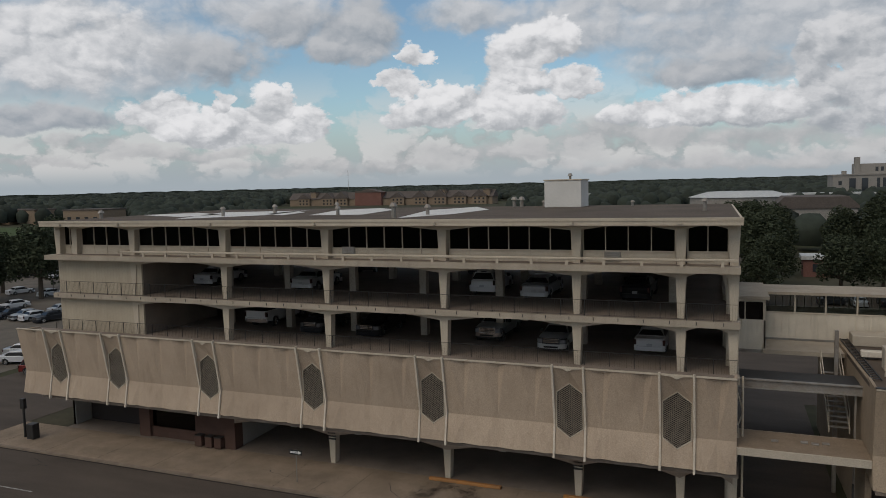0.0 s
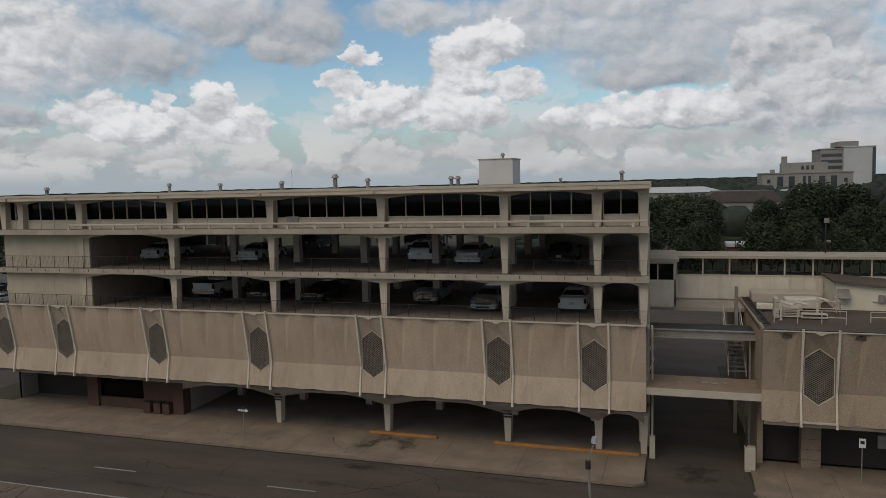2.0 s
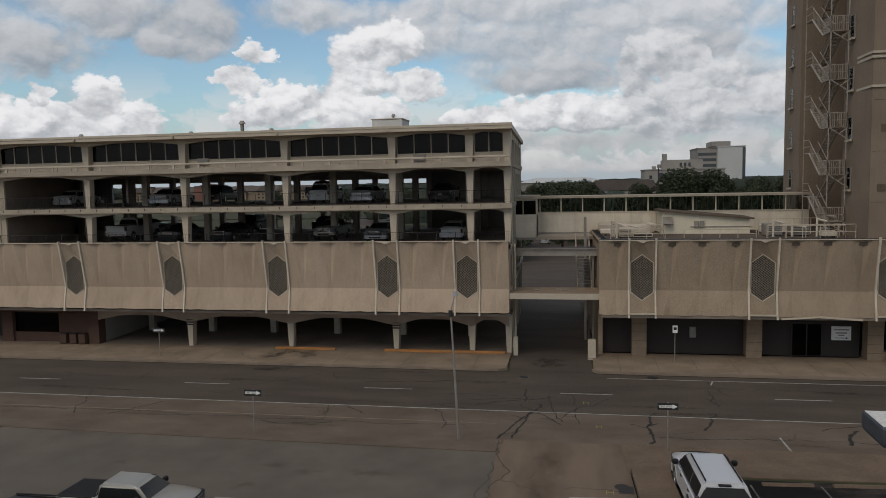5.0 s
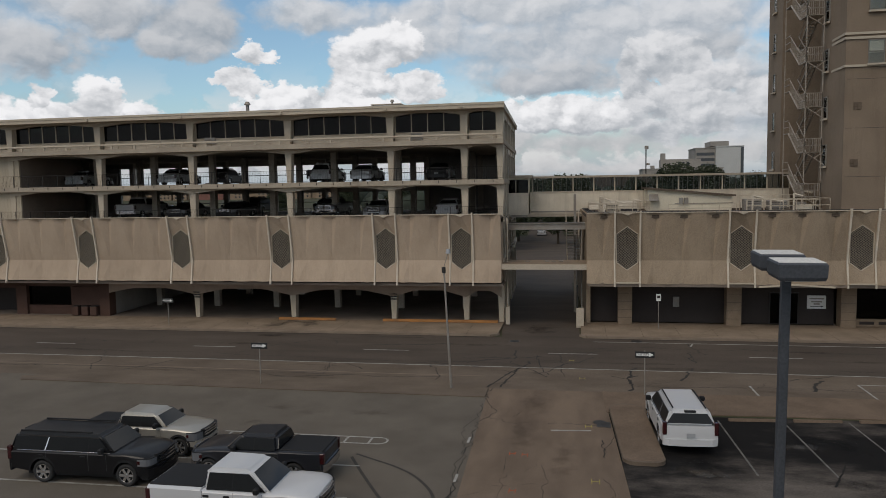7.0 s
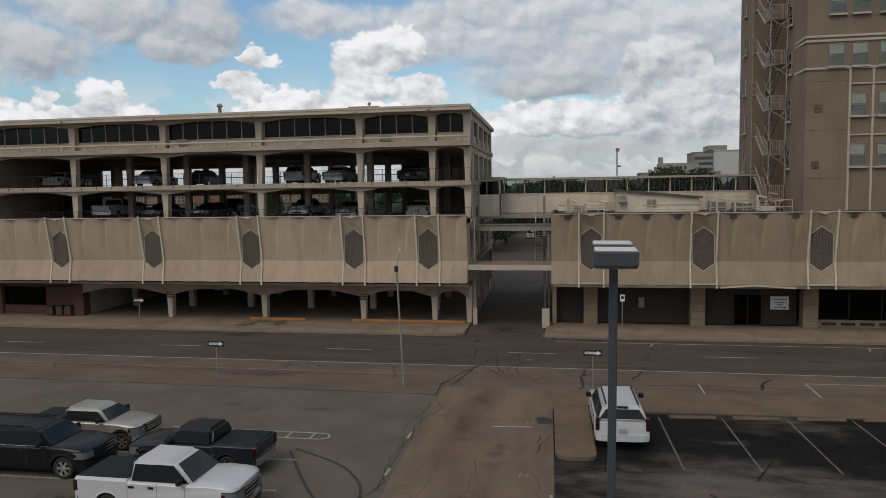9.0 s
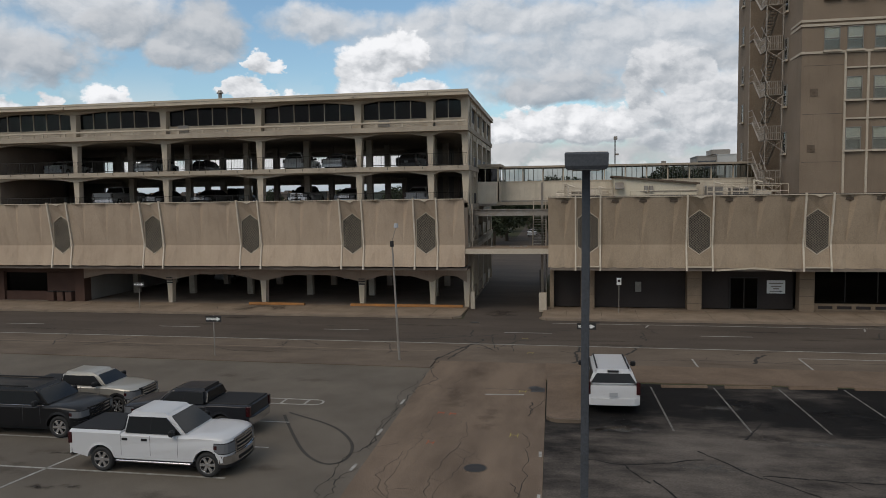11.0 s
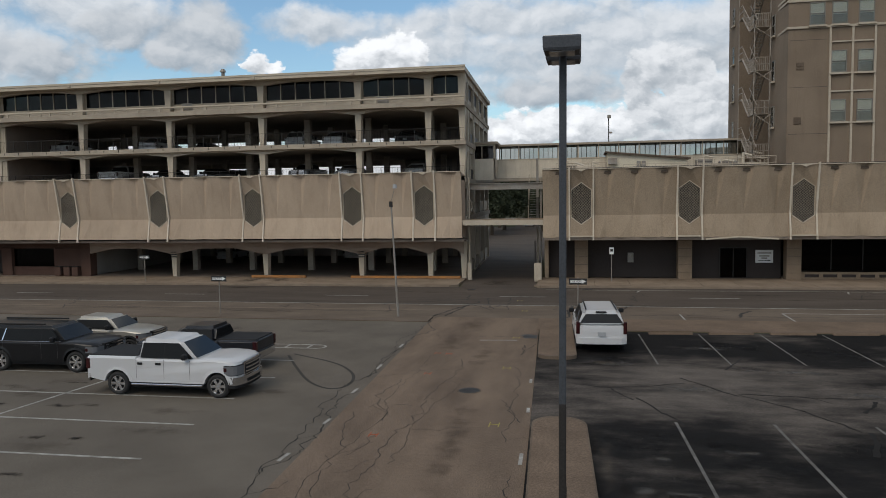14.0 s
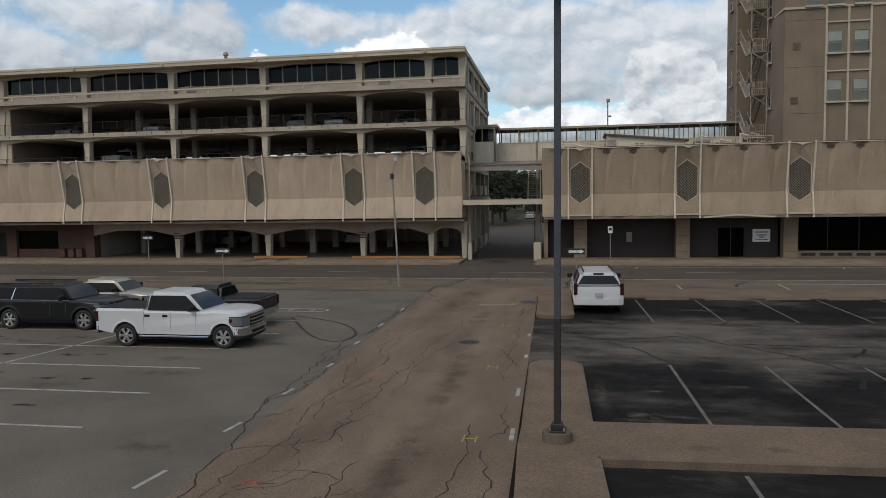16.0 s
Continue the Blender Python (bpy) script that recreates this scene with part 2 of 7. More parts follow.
AGGREGATE = material("exposed_aggregate", (0.45, 0.352, 0.262), 0.9, dark=(0.33, 0.252, 0.185), scale=0.3, fine=16, mix=0.6, bump=0.3, streak=0.5, rand=0.1, grit=0.85)
CREAM = material("cream_paint", (0.5, 0.43, 0.335), 0.6, dark=(0.38, 0.32, 0.25), scale=0.7, fine=18, mix=0.5, bump=0.08, streak=0.35)
AGGREGATE_STORE = material("brown_exposed_aggregate", (0.335, 0.262, 0.188), 0.9, dark=(0.225, 0.172, 0.12), scale=0.35, fine=15, mix=0.65, bump=0.35, streak=0.4, rand=0.14, grit=0.9)
LINE_FADED = material("faded_grey_line", (0.17, 0.16, 0.147), 0.85, dark=(0.05, 0.047, 0.043), scale=2.5, fine=30, mix=0.8)
ISLAND_KERB = material("brown_kerb", (0.15, 0.115, 0.085), 0.95, dark=(0.085, 0.064, 0.048), scale=1.2, mix=0.7)
CONCRETE = material("painted_concrete", (0.40, 0.34, 0.265), 0.85, dark=(0.26, 0.22, 0.175), scale=0.5, fine=20, mix=0.6, bump=0.2, streak=0.4)
DECK = material("deck_and_shaded_underside", (0.24, 0.195, 0.158), 0.9, dark=(0.14, 0.112, 0.09), scale=0.4, fine=16, mix=0.7)
SOFFIT = material("deck_soffit", (0.42, 0.37, 0.31), 0.9, scale=0.3, fine=10, mix=0.5)
# darker brown for beams under the overhang, with the shade in the colour
SHADED_BEAM = material("shaded_beam_brown", (0.33, 0.255, 0.2), 0.85, dark=(0.22, 0.165, 0.125), scale=0.5, fine=18, mix=0.6, streak=0.4)
ROOFING = material("gravel_roofing", (0.12, 0.093, 0.072), 0.95, dark=(0.07, 0.053, 0.04), scale=0.25, fine=20, mix=0.7, bump=0.3, grit=1.4)
MEMBRANE = material("white_membrane", (0.66, 0.64, 0.6), 0.7, scale=0.3, mix=0.4)
SIDING = material("beige_siding", (0.66, 0.59, 0.48), 0.6, dark=(0.29, 0.25, 0.19), scale=0.5, mix=0.4, streak=0.3)
DARKMETAL = material("dark_metal", (0.045, 0.042, 0.04), 0.5, 0.3, scale=3, mix=0.4, bump=0.05)
STEEL = material("weathered_steel", (0.3, 0.285, 0.26), 0.55, 0.4, dark=(0.2, 0.15, 0.11), scale=1.2, mix=0.6)
BRICK = material("brown_brick", (0.098, 0.058, 0.045), 0.9, scale=0.8, fine=16, mix=0.5, bump=0.3)
STUCCO = material("grey_wall", (0.30, 0.285, 0.26), 0.9, scale=0.4, mix=0.5, streak=0.3)
ASPHALT = material("road_asphalt", (0.094, 0.075, 0.06), 0.92, dark=(0.054, 0.043, 0.035), scale=0.35, fine=22, mix=0.7, bump=0.3, stretch=(0.35, 1.2, 1), grit=1.1)
SHOULDER = material("brown_road_shoulder", (0.15, 0.117, 0.089), 0.92, dark=(0.082, 0.063, 0.047), scale=0.4, fine=20, mix=0.75, bump=0.3, stretch=(0.6, 1.1, 1), grit=1.2)
DRIVE = material("worn_drive_asphalt", (0.182, 0.134, 0.097), 0.93, dark=(0.098, 0.072, 0.053), scale=0.42, fine=26, mix=0.85, bump=0.4, stretch=(1.3, 0.4, 1), grit=1.3)
LOT = material("grey_lot_asphalt", (0.139, 0.119, 0.096), 0.92, dark=(0.085, 0.072, 0.058), scale=0.25, fine=26, mix=0.8, bump=0.25, grit=1.1)


def sealed_asphalt():
    """Black sealer, thick in the stalls and worn to grey where cars drive, in smeared streaks."""
    m = material("sealed_black_asphalt", (0.14, 0.119, 0.102), 0.9, dark=(0.068, 0.06, 0.053), scale=0.6, fine=20, mix=0.8, bump=0.3, stretch=(0.7, 1.3, 1), grit=1.6)
    nt = m.node_tree
    b = nt.nodes["Principled BSDF"]
    base = b.inputs["Base Color"].links[0].from_socket
    co = nt.nodes.new("ShaderNodeNewGeometry").outputs["Position"]
    sp = nt.nodes.new("ShaderNodeSeparateXYZ")
    nt.links.new(co, sp.inputs[0])
    lane = math_node(nt, "ABSOLUTE", math_node(nt, "SUBTRACT", math_node(nt, "SUBTRACT", sp.outputs[1], math_node(nt, "MULTIPLY", sp.outputs[0], 0.06)), 9.3))
    wide = node(nt, "ShaderNodeTexNoise", Scale=0.24, Detail=7.0, Roughness=0.62)
    smear = node(nt, "ShaderNodeTexNoise", Scale=1.0, Detail=5.0, Roughness=0.65)
    for n, s in ((wide, (0.8, 1.15, 1)), (smear, (0.6, 1.5, 1))):
        mp = nt.nodes.new("ShaderNodeMapping")
        mp.inputs["Scale"].default_value = s
        nt.links.new(co, mp.inputs[0])
        nt.links.new(mp.outputs[0], n.inputs["Vector"])
    v = math_node(nt, "ADD", math_node(nt, "MULTIPLY", wide.outputs[0], 1.3), math_node(nt, "MULTIPLY", smear.outputs[0], 0.5))
    v = math_node(nt, "ADD", v, math_node(nt, "MULTIPLY", smooth(nt, lane, 2.0, 6.0), 0.26))
    nt.links.new(blend(nt, smooth(nt, v, 0.7, 1.22), base, (0.014, 0.0132, 0.013)), b.inputs["Base Color"])
    b.inputs["Specular IOR Level"].default_value = 0.06
    return m


SEALED = sealed_asphalt()
WALK = material("brown_aggregate_walk", (0.165, 0.119, 0.085), 0.95, dark=(0.092, 0.067, 0.048), scale=0.6, fine=24, mix=0.6, bump=0.4, grit=1.4)
SIDEWALK = material("concrete_sidewalk", (0.265, 0.203, 0.147), 0.95, dark=(0.15, 0.113, 0.08), scale=0.5, fine=20, mix=0.7, bump=0.3, grit=1.1)
KERB = material("concrete_kerb", (0.24, 0.19, 0.143), 0.95, dark=(0.13, 0.1, 0.077), scale=1.0, mix=0.7)
LINE = material("worn_white_line", (0.36, 0.35, 0.32), 0.8, dark=(0.12, 0.109, 0.098), scale=3.0, fine=30, mix=0.75)
GRASS = material("grass_ground", (0.041, 0.047, 0.019), 1.0, dark=(0.066, 0.055, 0.039), scale=0.02, fine=0.5, mix=0.9, bump=0)
GLASS_DARK = tinted("dark_tinted_glass", (0.5, 0.5, 0.52), 0.35, ior=1.28)
TOWERBRICK = material("tan_brick", (0.235, 0.182, 0.134), 0.9, dark=(0.165, 0.126, 0.092), scale=0.3, fine=14, mix=0.6, bump=0.25, streak=0.35, grit=0.8)
LIMESTONE = material("pale_stone_trim", (0.47, 0.405, 0.32), 0.85, scale=0.8, mix=0.4)
BLACKPANEL = material("black_storefront_and_unlit_void", (0.045, 0.037, 0.034), 0.55, spec=0.12, scale=0.6, mix=0.3, bump=0.03)
TILE = material("tan_tile", (0.255, 0.192, 0.135), 0.7, dark=(0.17, 0.125, 0.085), scale=1.5, fine=12, mix=0.5)
STAIRWALL = material("tan_ribbed_metal", (0.44, 0.375, 0.285), 0.6, dark=(0.33, 0.275, 0.2), scale=0.5, mix=0.4, streak=0.3)
FINPAINT = material("pale_fin_paint", (0.62, 0.55, 0.45), 0.6, dark=(0.42, 0.36, 0.28), scale=0.7, fine=18, mix=0.5, bump=0.08, streak=0.35)
YELLOWKERB = material("worn_orange_kerb", (0.42, 0.19, 0.06), 0.85, dark=(0.22, 0.13, 0.07), scale=1.2, mix=0.7)


# ---- mesh helpers ----
SKEW = 0.038


class Solid:
    """Collects boxes, prisms and tubes into one mesh."""

    def __init__(self):
        self.v, self.f = [], []

    def add(self, verts, faces):
        n = len(self.v)
        self.v += [tuple(p) for p in verts]
        self.f += [tuple(i + n for i in q) for q in faces]
        return self

    def box(self, x0, x1, y0, y1, z0, z1):
        return self.add([(x, y, z) for z in (z0, z1) for y in (y0, y1) for x in (x0, x1)],
                        [(0, 2, 3, 1), (4, 5, 7, 6), (0, 1, 5, 4), (2, 6, 7, 3), (0, 4, 6, 2), (1, 3, 7, 5)])

    def chamfered(self, x0, x1, y0, y1, z0, z1, c=0.03):
        """A box with its edges cut off."""
        cx, cy, cz = (x0 + x1) / 2, (y0 + y1) / 2, (z0 + z1) / 2
        hx, hy, hz = (x1 - x0) / 2, (y1 - y0) / 2, (z1 - z0) / 2
        bm = bmesh.new()
        bmesh.ops.create_cube(bm, size=2)
        for p in bm.verts:
            p.co = Vector((cx + p.co.x * hx, cy + p.co.y * hy, cz + p.co.z * hz))
        bmesh.ops.bevel(bm, geom=list(bm.edges), offset=min(c, hx * 0.8, hy * 0.8, hz * 0.8), segments=1, affect="EDGES")
        bm.verts.index_update()
        self.add([p.co[:] for p in bm.verts], [[p.index for p in q.verts] for q in bm.faces])
        bm.free()
        return self

    def prism(self, poly, axis, a, b):
        """A polygon, given in the other two axes, drawn out along one axis from a to b."""
        def at(p, q):
            return {"x": (q, p[0], p[1]), "y": (p[0], q, p[1]), "z": (p[0], p[1], q)}[axis]
        n = len(poly)
        verts = [at(p, a) for p in poly] + [at(p, b) for p in poly]
        return self.add(verts, [tuple(range(n))[::-1], tuple(range(n, 2 * n))] + [(i, (i + 1) % n, n + (i + 1) % n, n + i) for i in range(n)])

    def tube(self, p, q, r, n=8, r2=None):
        p, q = Vector(p), Vector(q)
        d = (q - p).normalized()
        u = d.orthogonal().normalized()
        w = d.cross(u)
        r2 = r if r2 is None else r2
        ring = [(math.cos(2 * math.pi * i / n), math.sin(2 * math.pi * i / n)) for i in range(n)]
        verts = [p + (u * c + w * s) * r for c, s in ring] + [q + (u * c + w * s) * r2 for c, s in ring]
        return self.add(verts, [tuple(range(n))[::-1], tuple(range(n, 2 * n))] + [(i, (i + 1) % n, n + (i + 1) % n, n + i) for i in range(n)])

    def mesh(self, name, mat, skew=False, smooth=False):
        v = [(x - SKEW * max(0, y - 41.7), y, z) for x, y, z in self.v] if skew else self.v
        me = bpy.data.meshes.new(name)
        me.from_pydata(v, [], self.f)
        bm = bmesh.new()
        bm.from_mesh(me)
        bmesh.ops.recalc_face_normals(bm, faces=bm.faces)
        bm.to_mesh(me)
        bm.free()
        if smooth:
            me.shade_smooth()
        me.materials.append(mat)
        return me


def part(name, solid, mat, parent=None, label="", skew=False, smooth=False, m=None):
    ob = new(name, solid.mesh(name, mat, skew, smooth) if isinstance(solid, Solid) else solid)
    if parent:
        ob.parent = parent
    if m is not None:
        ob.matrix_basis = m
    return tagged(ob, label)


def thing(name, label, category, group="", kind="", at=(0, 0, 0)):
    ob = new(name)
    ob.location = at
    ob.empty_display_size = 0.3
    return tagged(ob, label, category, group, kind)


# ---- ground, street and lots ----
def sheet(name, poly, z, mat, label, category="ground", depth=0.05):
    return tagged(part(name, Solid().prism(poly, "z", z - depth, z), mat), label, category, kind="structure")


tagged(part("ground", Solid().box(-5000, 5000, -600, 5500, -0.4, -0.02), GRASS), "flat dry grass and earth reaching the horizon", "ground", kind="structure")
sheet("road", [(-260, 29.2), (300, 27.6), (300, 36.95), (-260, 36.95)], 0.0, ASPHALT, "worn dark grey-brown asphalt one-way street with cracks", "road")
sheet("road_shoulder", [(-260, 24.0), (300, 24.0), (300, 27.6), (-260, 29.2)], 0.0, SHOULDER, "brown cracked asphalt parking lane of the street", "road")
sheet("road_alley", [(-0.2, 36.95), (5.2, 36.95), (5.0, 42.0), (3.4, 110), (0.2, 200), (-7.2, 200), (-3.9, 110), (-0.6, 42.0)], 0.0, ASPHALT, "narrow worn asphalt alley between the buildings", "road")
sheet("road_drive", [(0.42, 24.0), (6.2, 24.0), (7.25, -4.0), (8.0, -40), (2.8, -40), (1.42, -4.7)], -0.001, DRIVE, "patched brown asphalt driveway with long cracks", "road")
sheet("parking_lot", [(-80, 24.0), (0.42, 24.0), (1.42, -4.7), (2.8, -40), (-80, -40)], -0.002, LOT, "grey worn asphalt parking lot with faded stall lines", "parking lot")
sheet("parking_lot_sealed", [(6.35, 20.35), (120, 24.0), (120, -40), (8.2, -40), (7.25, -4.0)], -0.003, SEALED, "patchy black sealed asphalt parking lot with white stall lines", "parking lot")


# kerbs, pavements
def strip(name, pts, width, z0, z1, mat, label, category):
    """A kerb-like bar along a line of plan points."""
    s = Solid()
    for (xa, ya), (xb, yb) in zip(pts, pts[1:]):
        d = Vector((xb - xa, yb - ya)).normalized()
        n = Vector((-d.y, d.x)) * width / 2
        s.prism([(xa - n.x, ya - n.y), (xb - n.x, yb - n.y), (xb + n.x, yb + n.y), (xa + n.x, ya + n.y)], "z", z0, z1)
    return tagged(part(name, s, mat), label, category, kind="structure")


sheet("pavement_garage", [(-54, 37.15), (-1.0, 37.15), (-0.5, 37.6), (-0.5, 41.75), (-54, 41.75)], 0.13, SIDEWALK, "stained tan concrete sidewalk along the garage", "sidewalk", 0.3)
strip("kerb_garage", [(-54, 37.05), (-1.0, 37.05), (-0.45, 37.6)], 0.2, -0.3, 0.137, KERB, "worn concrete kerb of the garage sidewalk", "kerb")
sheet("pavement_store", [(5.6, 37.15), (120, 37.15), (120, 42.4), (5.2, 42.4), (5.2, 37.6)], 0.13, SIDEWALK, "cracked tan concrete sidewalk along the store", "sidewalk", 0.3)
strip("kerb_store", [(5.15, 37.6), (5.6, 37.05), (120, 37.05)], 0.2, -0.3, 0.137, KERB, "broken concrete kerb of the store sidewalk", "kerb")
sheet("pavement_lot_edge", [(-26, 22.7), (0.42, 22.3), (0.40, 23.9), (-25, 24.0), (-26.5, 23.4)], 0.05, SHOULDER, "low worn concrete strip between street and lot", "sidewalk", 0.2)
sheet("pavement_lot_verge", [(6.25, 20.6), (120, 24.0), (120, 25.0), (6.15, 24.0)], 0.02, WALK, "worn brown asphalt verge between street and lot", "sidewalk", 0.2)


def rounded(x0, x1, y0, y1, r_top, r_bot, lean=0.0):
    pts = []
    for cx, cy, a0, r in ((x1 - r_top, y1 - r_top, 0, r_top), (x0 + r_top, y1 - r_top, 90, r_top), (x0 + r_bot, y0 + r_bot, 180, r_bot), (x1 - r_bot, y0 + r_bot, 270, r_bot)):
        for k in range(7):
            a = radians(a0 + 15 * k)
            px, py = cx + r * math.cos(a), cy + r * math.sin(a)
            pts.append((px - lean * (py - y0), py))
    return pts


def island(name, poly, label):
    cx, cy = sum(p[0] for p in poly) / len(poly), sum(p[1] for p in poly) / len(poly)
    inner = []
    for x, y in poly:
        d = Vector((cx - x, cy - y))
        d = d.normalized() * 0.16
        inner.append((x + d.x, y + d.y))
    body = part(name, Solid().prism(poly, "z", -0.3, 0.14), ISLAND_KERB)
    tagged(body, label, "traffic island", kind="structure")
    part("paving", Solid().prism(inner, "z", 0.1, 0.146), WALK, body, "brown aggregate paving")
    return body


island("traffic_island", rounded(6.62, 8.2, 14.2, 21.6, 0.7, 0.5, 0.038), "brown kerbed island at the street end of the lot")
island("traffic_island", rounded(7.17, 8.72, -0.15, 6.1, 0.75, 0.05, 0.038), "brown kerbed island carrying the lamp post")
walk_body = part("pavement_lot", Solid().prism([(7.19, 0.07), (7.2, -1.6), (7.35, -4.0), (8.3, -24), (10.1, -24), (8.86, -4), (8.76, -2.1), (60, 0.4), (60, 2.6), (8.68, 0.07)], "z", -0.3, 0.143), WALK)
tagged(walk_body, "brown aggregate walk across the lot with a joint", "sidewalk", kind="structure")
strip("kerb_walk", [(9.97, -24), (8.84, -4), (8.74, -2.19)], 0.16, -0.3, 0.148, ISLAND_KERB, "stained concrete kerb of the lot walk", "kerb")
strip("kerb_walk_cross", [(8.83, -2.18), (60, 0.32)], 0.16, -0.3, 0.151, ISLAND_KERB, "stained concrete kerb along the cross walk", "kerb")


# ---- parking garage ----
garage = thing("parking_garage", "tan concrete parking garage with arched bays and aggregate panels", "parking garage", at=(0, 0, 0))
XL, XR, YF, YB = -49.6, -0.45, 41.7, 63.0
COLS = [-3.35, -9.03, -17.25, -25.5, -33.7, -41.9, -47.6]
EDGES = [XL + 0.2] + COLS[::-1] + [XR - 0.2]
FLOORS = [5.0, 7.95, 10.9, 13.85]
for z in FLOORS:
    part("slab", Solid().box(XL - (0.3 if z > 13 else 0), XR + 0.12, 41.3 if z < 13 else 40.95, YB, z - 0.36, z), CONCRETE, garage, skew=True)
    part("deck", Solid().box(XL + 0.3, XR - 0.3, 41.42, YB - 0.3, z, z + 0.012), DECK, garage, "dark oil-stained parking deck", skew=True)
    part("soffit", Solid().box(XL + 0.3, XR - 0.3, 42.2, YB - 0.3, z - 0.376, z - 0.364), SOFFIT, garage, "shaded concrete ceiling", skew=True)
part("ground_deck", Solid().box(XL, XR, 41.76, YB, -0.2, 0.136), DECK, garage, "dark oil-stained ground floor", skew=True)


def column(z0, z1, w0, w1, d=0.55):
    """A pillar that widens towards its top."""
    s = Solid()
    zm = z1 - 0.45
    pts = [(-w0 / 2, z0), (w0 / 2, z0), (w1 / 2, zm), (w1 / 2, z1), (-w1 / 2, z1), (-w1 / 2, zm)]
    return s.prism(pts, "y", 0, d)


for li, (z0, z1) in enumerate(((0.1, 3.3), (7.95, 10.54), (10.9, 13.49), (13.85, 16.05))):
    w0, w1 = ((0.34, 0.56), (0.34, 0.53), (0.34, 0.53), (0.42, 0.6))[li]
    me = column(0, z1 - z0, w0, w1).mesh("column", CREAM)
    for x in COLS + [XR - 0.22, XL + 0.25]:
        if (li == 0 and x < -33) or (li in (1, 2) and x < -46):
            continue
        part("column", me, None, garage, m=pose(x, YF + 0.08, z0))


def arch_poly(xa, xb, z_top, z_spring, z_crown):
    """A beam's face between two pillars with a shallow pointed arch below it."""
    pts = [(xa, z_top), (xa, z_spring)]
    L = xb - xa
    for k in range(1, 12):
        u = k / 12
        h = min(1.0, min(u, 1 - u) / 0.30)
        pts.append((xa + L * u, z_spring + (z_crown - z_spring) * h))
    return pts + [(xb, z_spring), (xb, z_top)]


# the ground-level beams carry the overhang's shade as a darker brown
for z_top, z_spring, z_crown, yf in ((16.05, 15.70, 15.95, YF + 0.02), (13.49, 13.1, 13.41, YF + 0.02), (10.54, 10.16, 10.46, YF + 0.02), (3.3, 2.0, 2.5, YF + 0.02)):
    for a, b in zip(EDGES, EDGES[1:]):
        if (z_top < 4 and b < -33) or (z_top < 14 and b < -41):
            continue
        part("arched_beam", Solid().prism(arch_poly(a, b, z_top, z_spring, z_crown), "y", yf, yf + 0.35), CREAM if z_top > 4 else SHADED_BEAM, garage)
# the dark deck colour puts the overhang's shade into its underside
part("soffit_beam", Solid().box(XL, XR + 0.1, 39.75, YF + 0.02, 3.12, 3.3), DECK, garage, "overhang underside with its shade in a dark colour")
part("underside", Solid().box(XL + 0.2, XR - 0.2, 41.8, YB - 0.2, 3.3, 3.34), SOFFIT, garage, skew=True)

# inner pillars, side wall pillars
mi = Solid().box(-0.25, 0.25, -0.25, 0.25, 0, 1).mesh("inner_column", SOFFIT)
for zf, h in ((0.13, 3.17), (7.96, 2.6), (10.91, 2.6)):
    for yy in (47.5, 54.5, 62.4):
        for x in np.arange(-4.0, -49, -5.6):
            o = part("inner_column", mi, None, garage, m=Matrix.Translation((x - SKEW * (yy - 41.7), yy, zf)) @ Matrix.Diagonal((1, 1, h, 1)))
for z0, z1 in ((0.1, 4.64), (5.0, 7.59), (7.95, 10.54), (10.9, 13.49), (13.85, 16.05)):
    for k in range(5):
        y = 43.9 + k * 4.55
        part("side_column", Solid().box(XR - 0.55, XR + 0.02, y, y + 0.5, z0, z1), CREAM, garage, skew=True)
    y0 = 42.3
    part("side_beam", Solid().box(XR - 0.45, XR - 0.02, y0, YB, z1 - 0.45, z1), CREAM, garage, skew=True)
    if z0 < 13:
        part("side_rail", Solid().box(XR - 0.2, XR - 0.12, y0, YB, z0, z0 + 0.85) if z0 > 7 else Solid().box(XR - 0.3, XR - 0.12, y0 + 2, YB, z0 + 0.1, z0 + 1.0), DARKMETAL if z0 > 7 else CONCRETE, garage, skew=True)
    else:
        part("side_window", Solid().box(XR - 0.3, XR - 0.22, y0, YB - 0.2, z0 + 0.7, z1 - 0.4), BLACKPANEL, garage, "dark glazed side strip", skew=True)
        part("side_panel", Solid().box(XR - 0.35, XR - 0.2, y0, YB - 0.2, z0, z0 + 0.7), CREAM, garage, skew=True)

# rear and left walls
part("rear_wall", Solid().box(XL, -45, YB - 0.3, YB, 0, 16.05), STUCCO, garage, skew=True)
for z0, z1 in ((0, 4.64), (5.0, 7.59), (13.85, 16.05)):
    part("rear_wall", Solid().box(-45, XR - 0.5, YB - 0.3, YB, z0 if z0 else 0.13, z1), STUCCO, garage, skew=True)
part("left_wall", Solid().box(XL, XL + 0.25, 42.4, YB - 0.3, 0, 16.05), STUCCO, garage, skew=True)
part("rear_wall", Solid().box(-9.5, XR - 0.5, YB - 0.3, YB, 7.95, 13.49), STUCCO, garage, skew=True)
for z0, z1 in ((9.95, 10.54), (12.9, 13.49)):
    part("rear_beam", Solid().box(-45, -9.5, YB - 0.35, YB, z0, z1), SOFFIT, garage, skew=True)
for z in (7.95, 10.9):
    part("rear_rail", Solid().box(-45, XR - 0.6, YB - 0.15, YB - 0.1, z + 0.95, z + 1.02), DARKMETAL, garage, skew=True)

# stair block with ribbed siding on the open levels
rib_me = Solid().box(0, 0.06, 0, 0.05, 0, 2.59).mesh("rib", STAIRWALL)
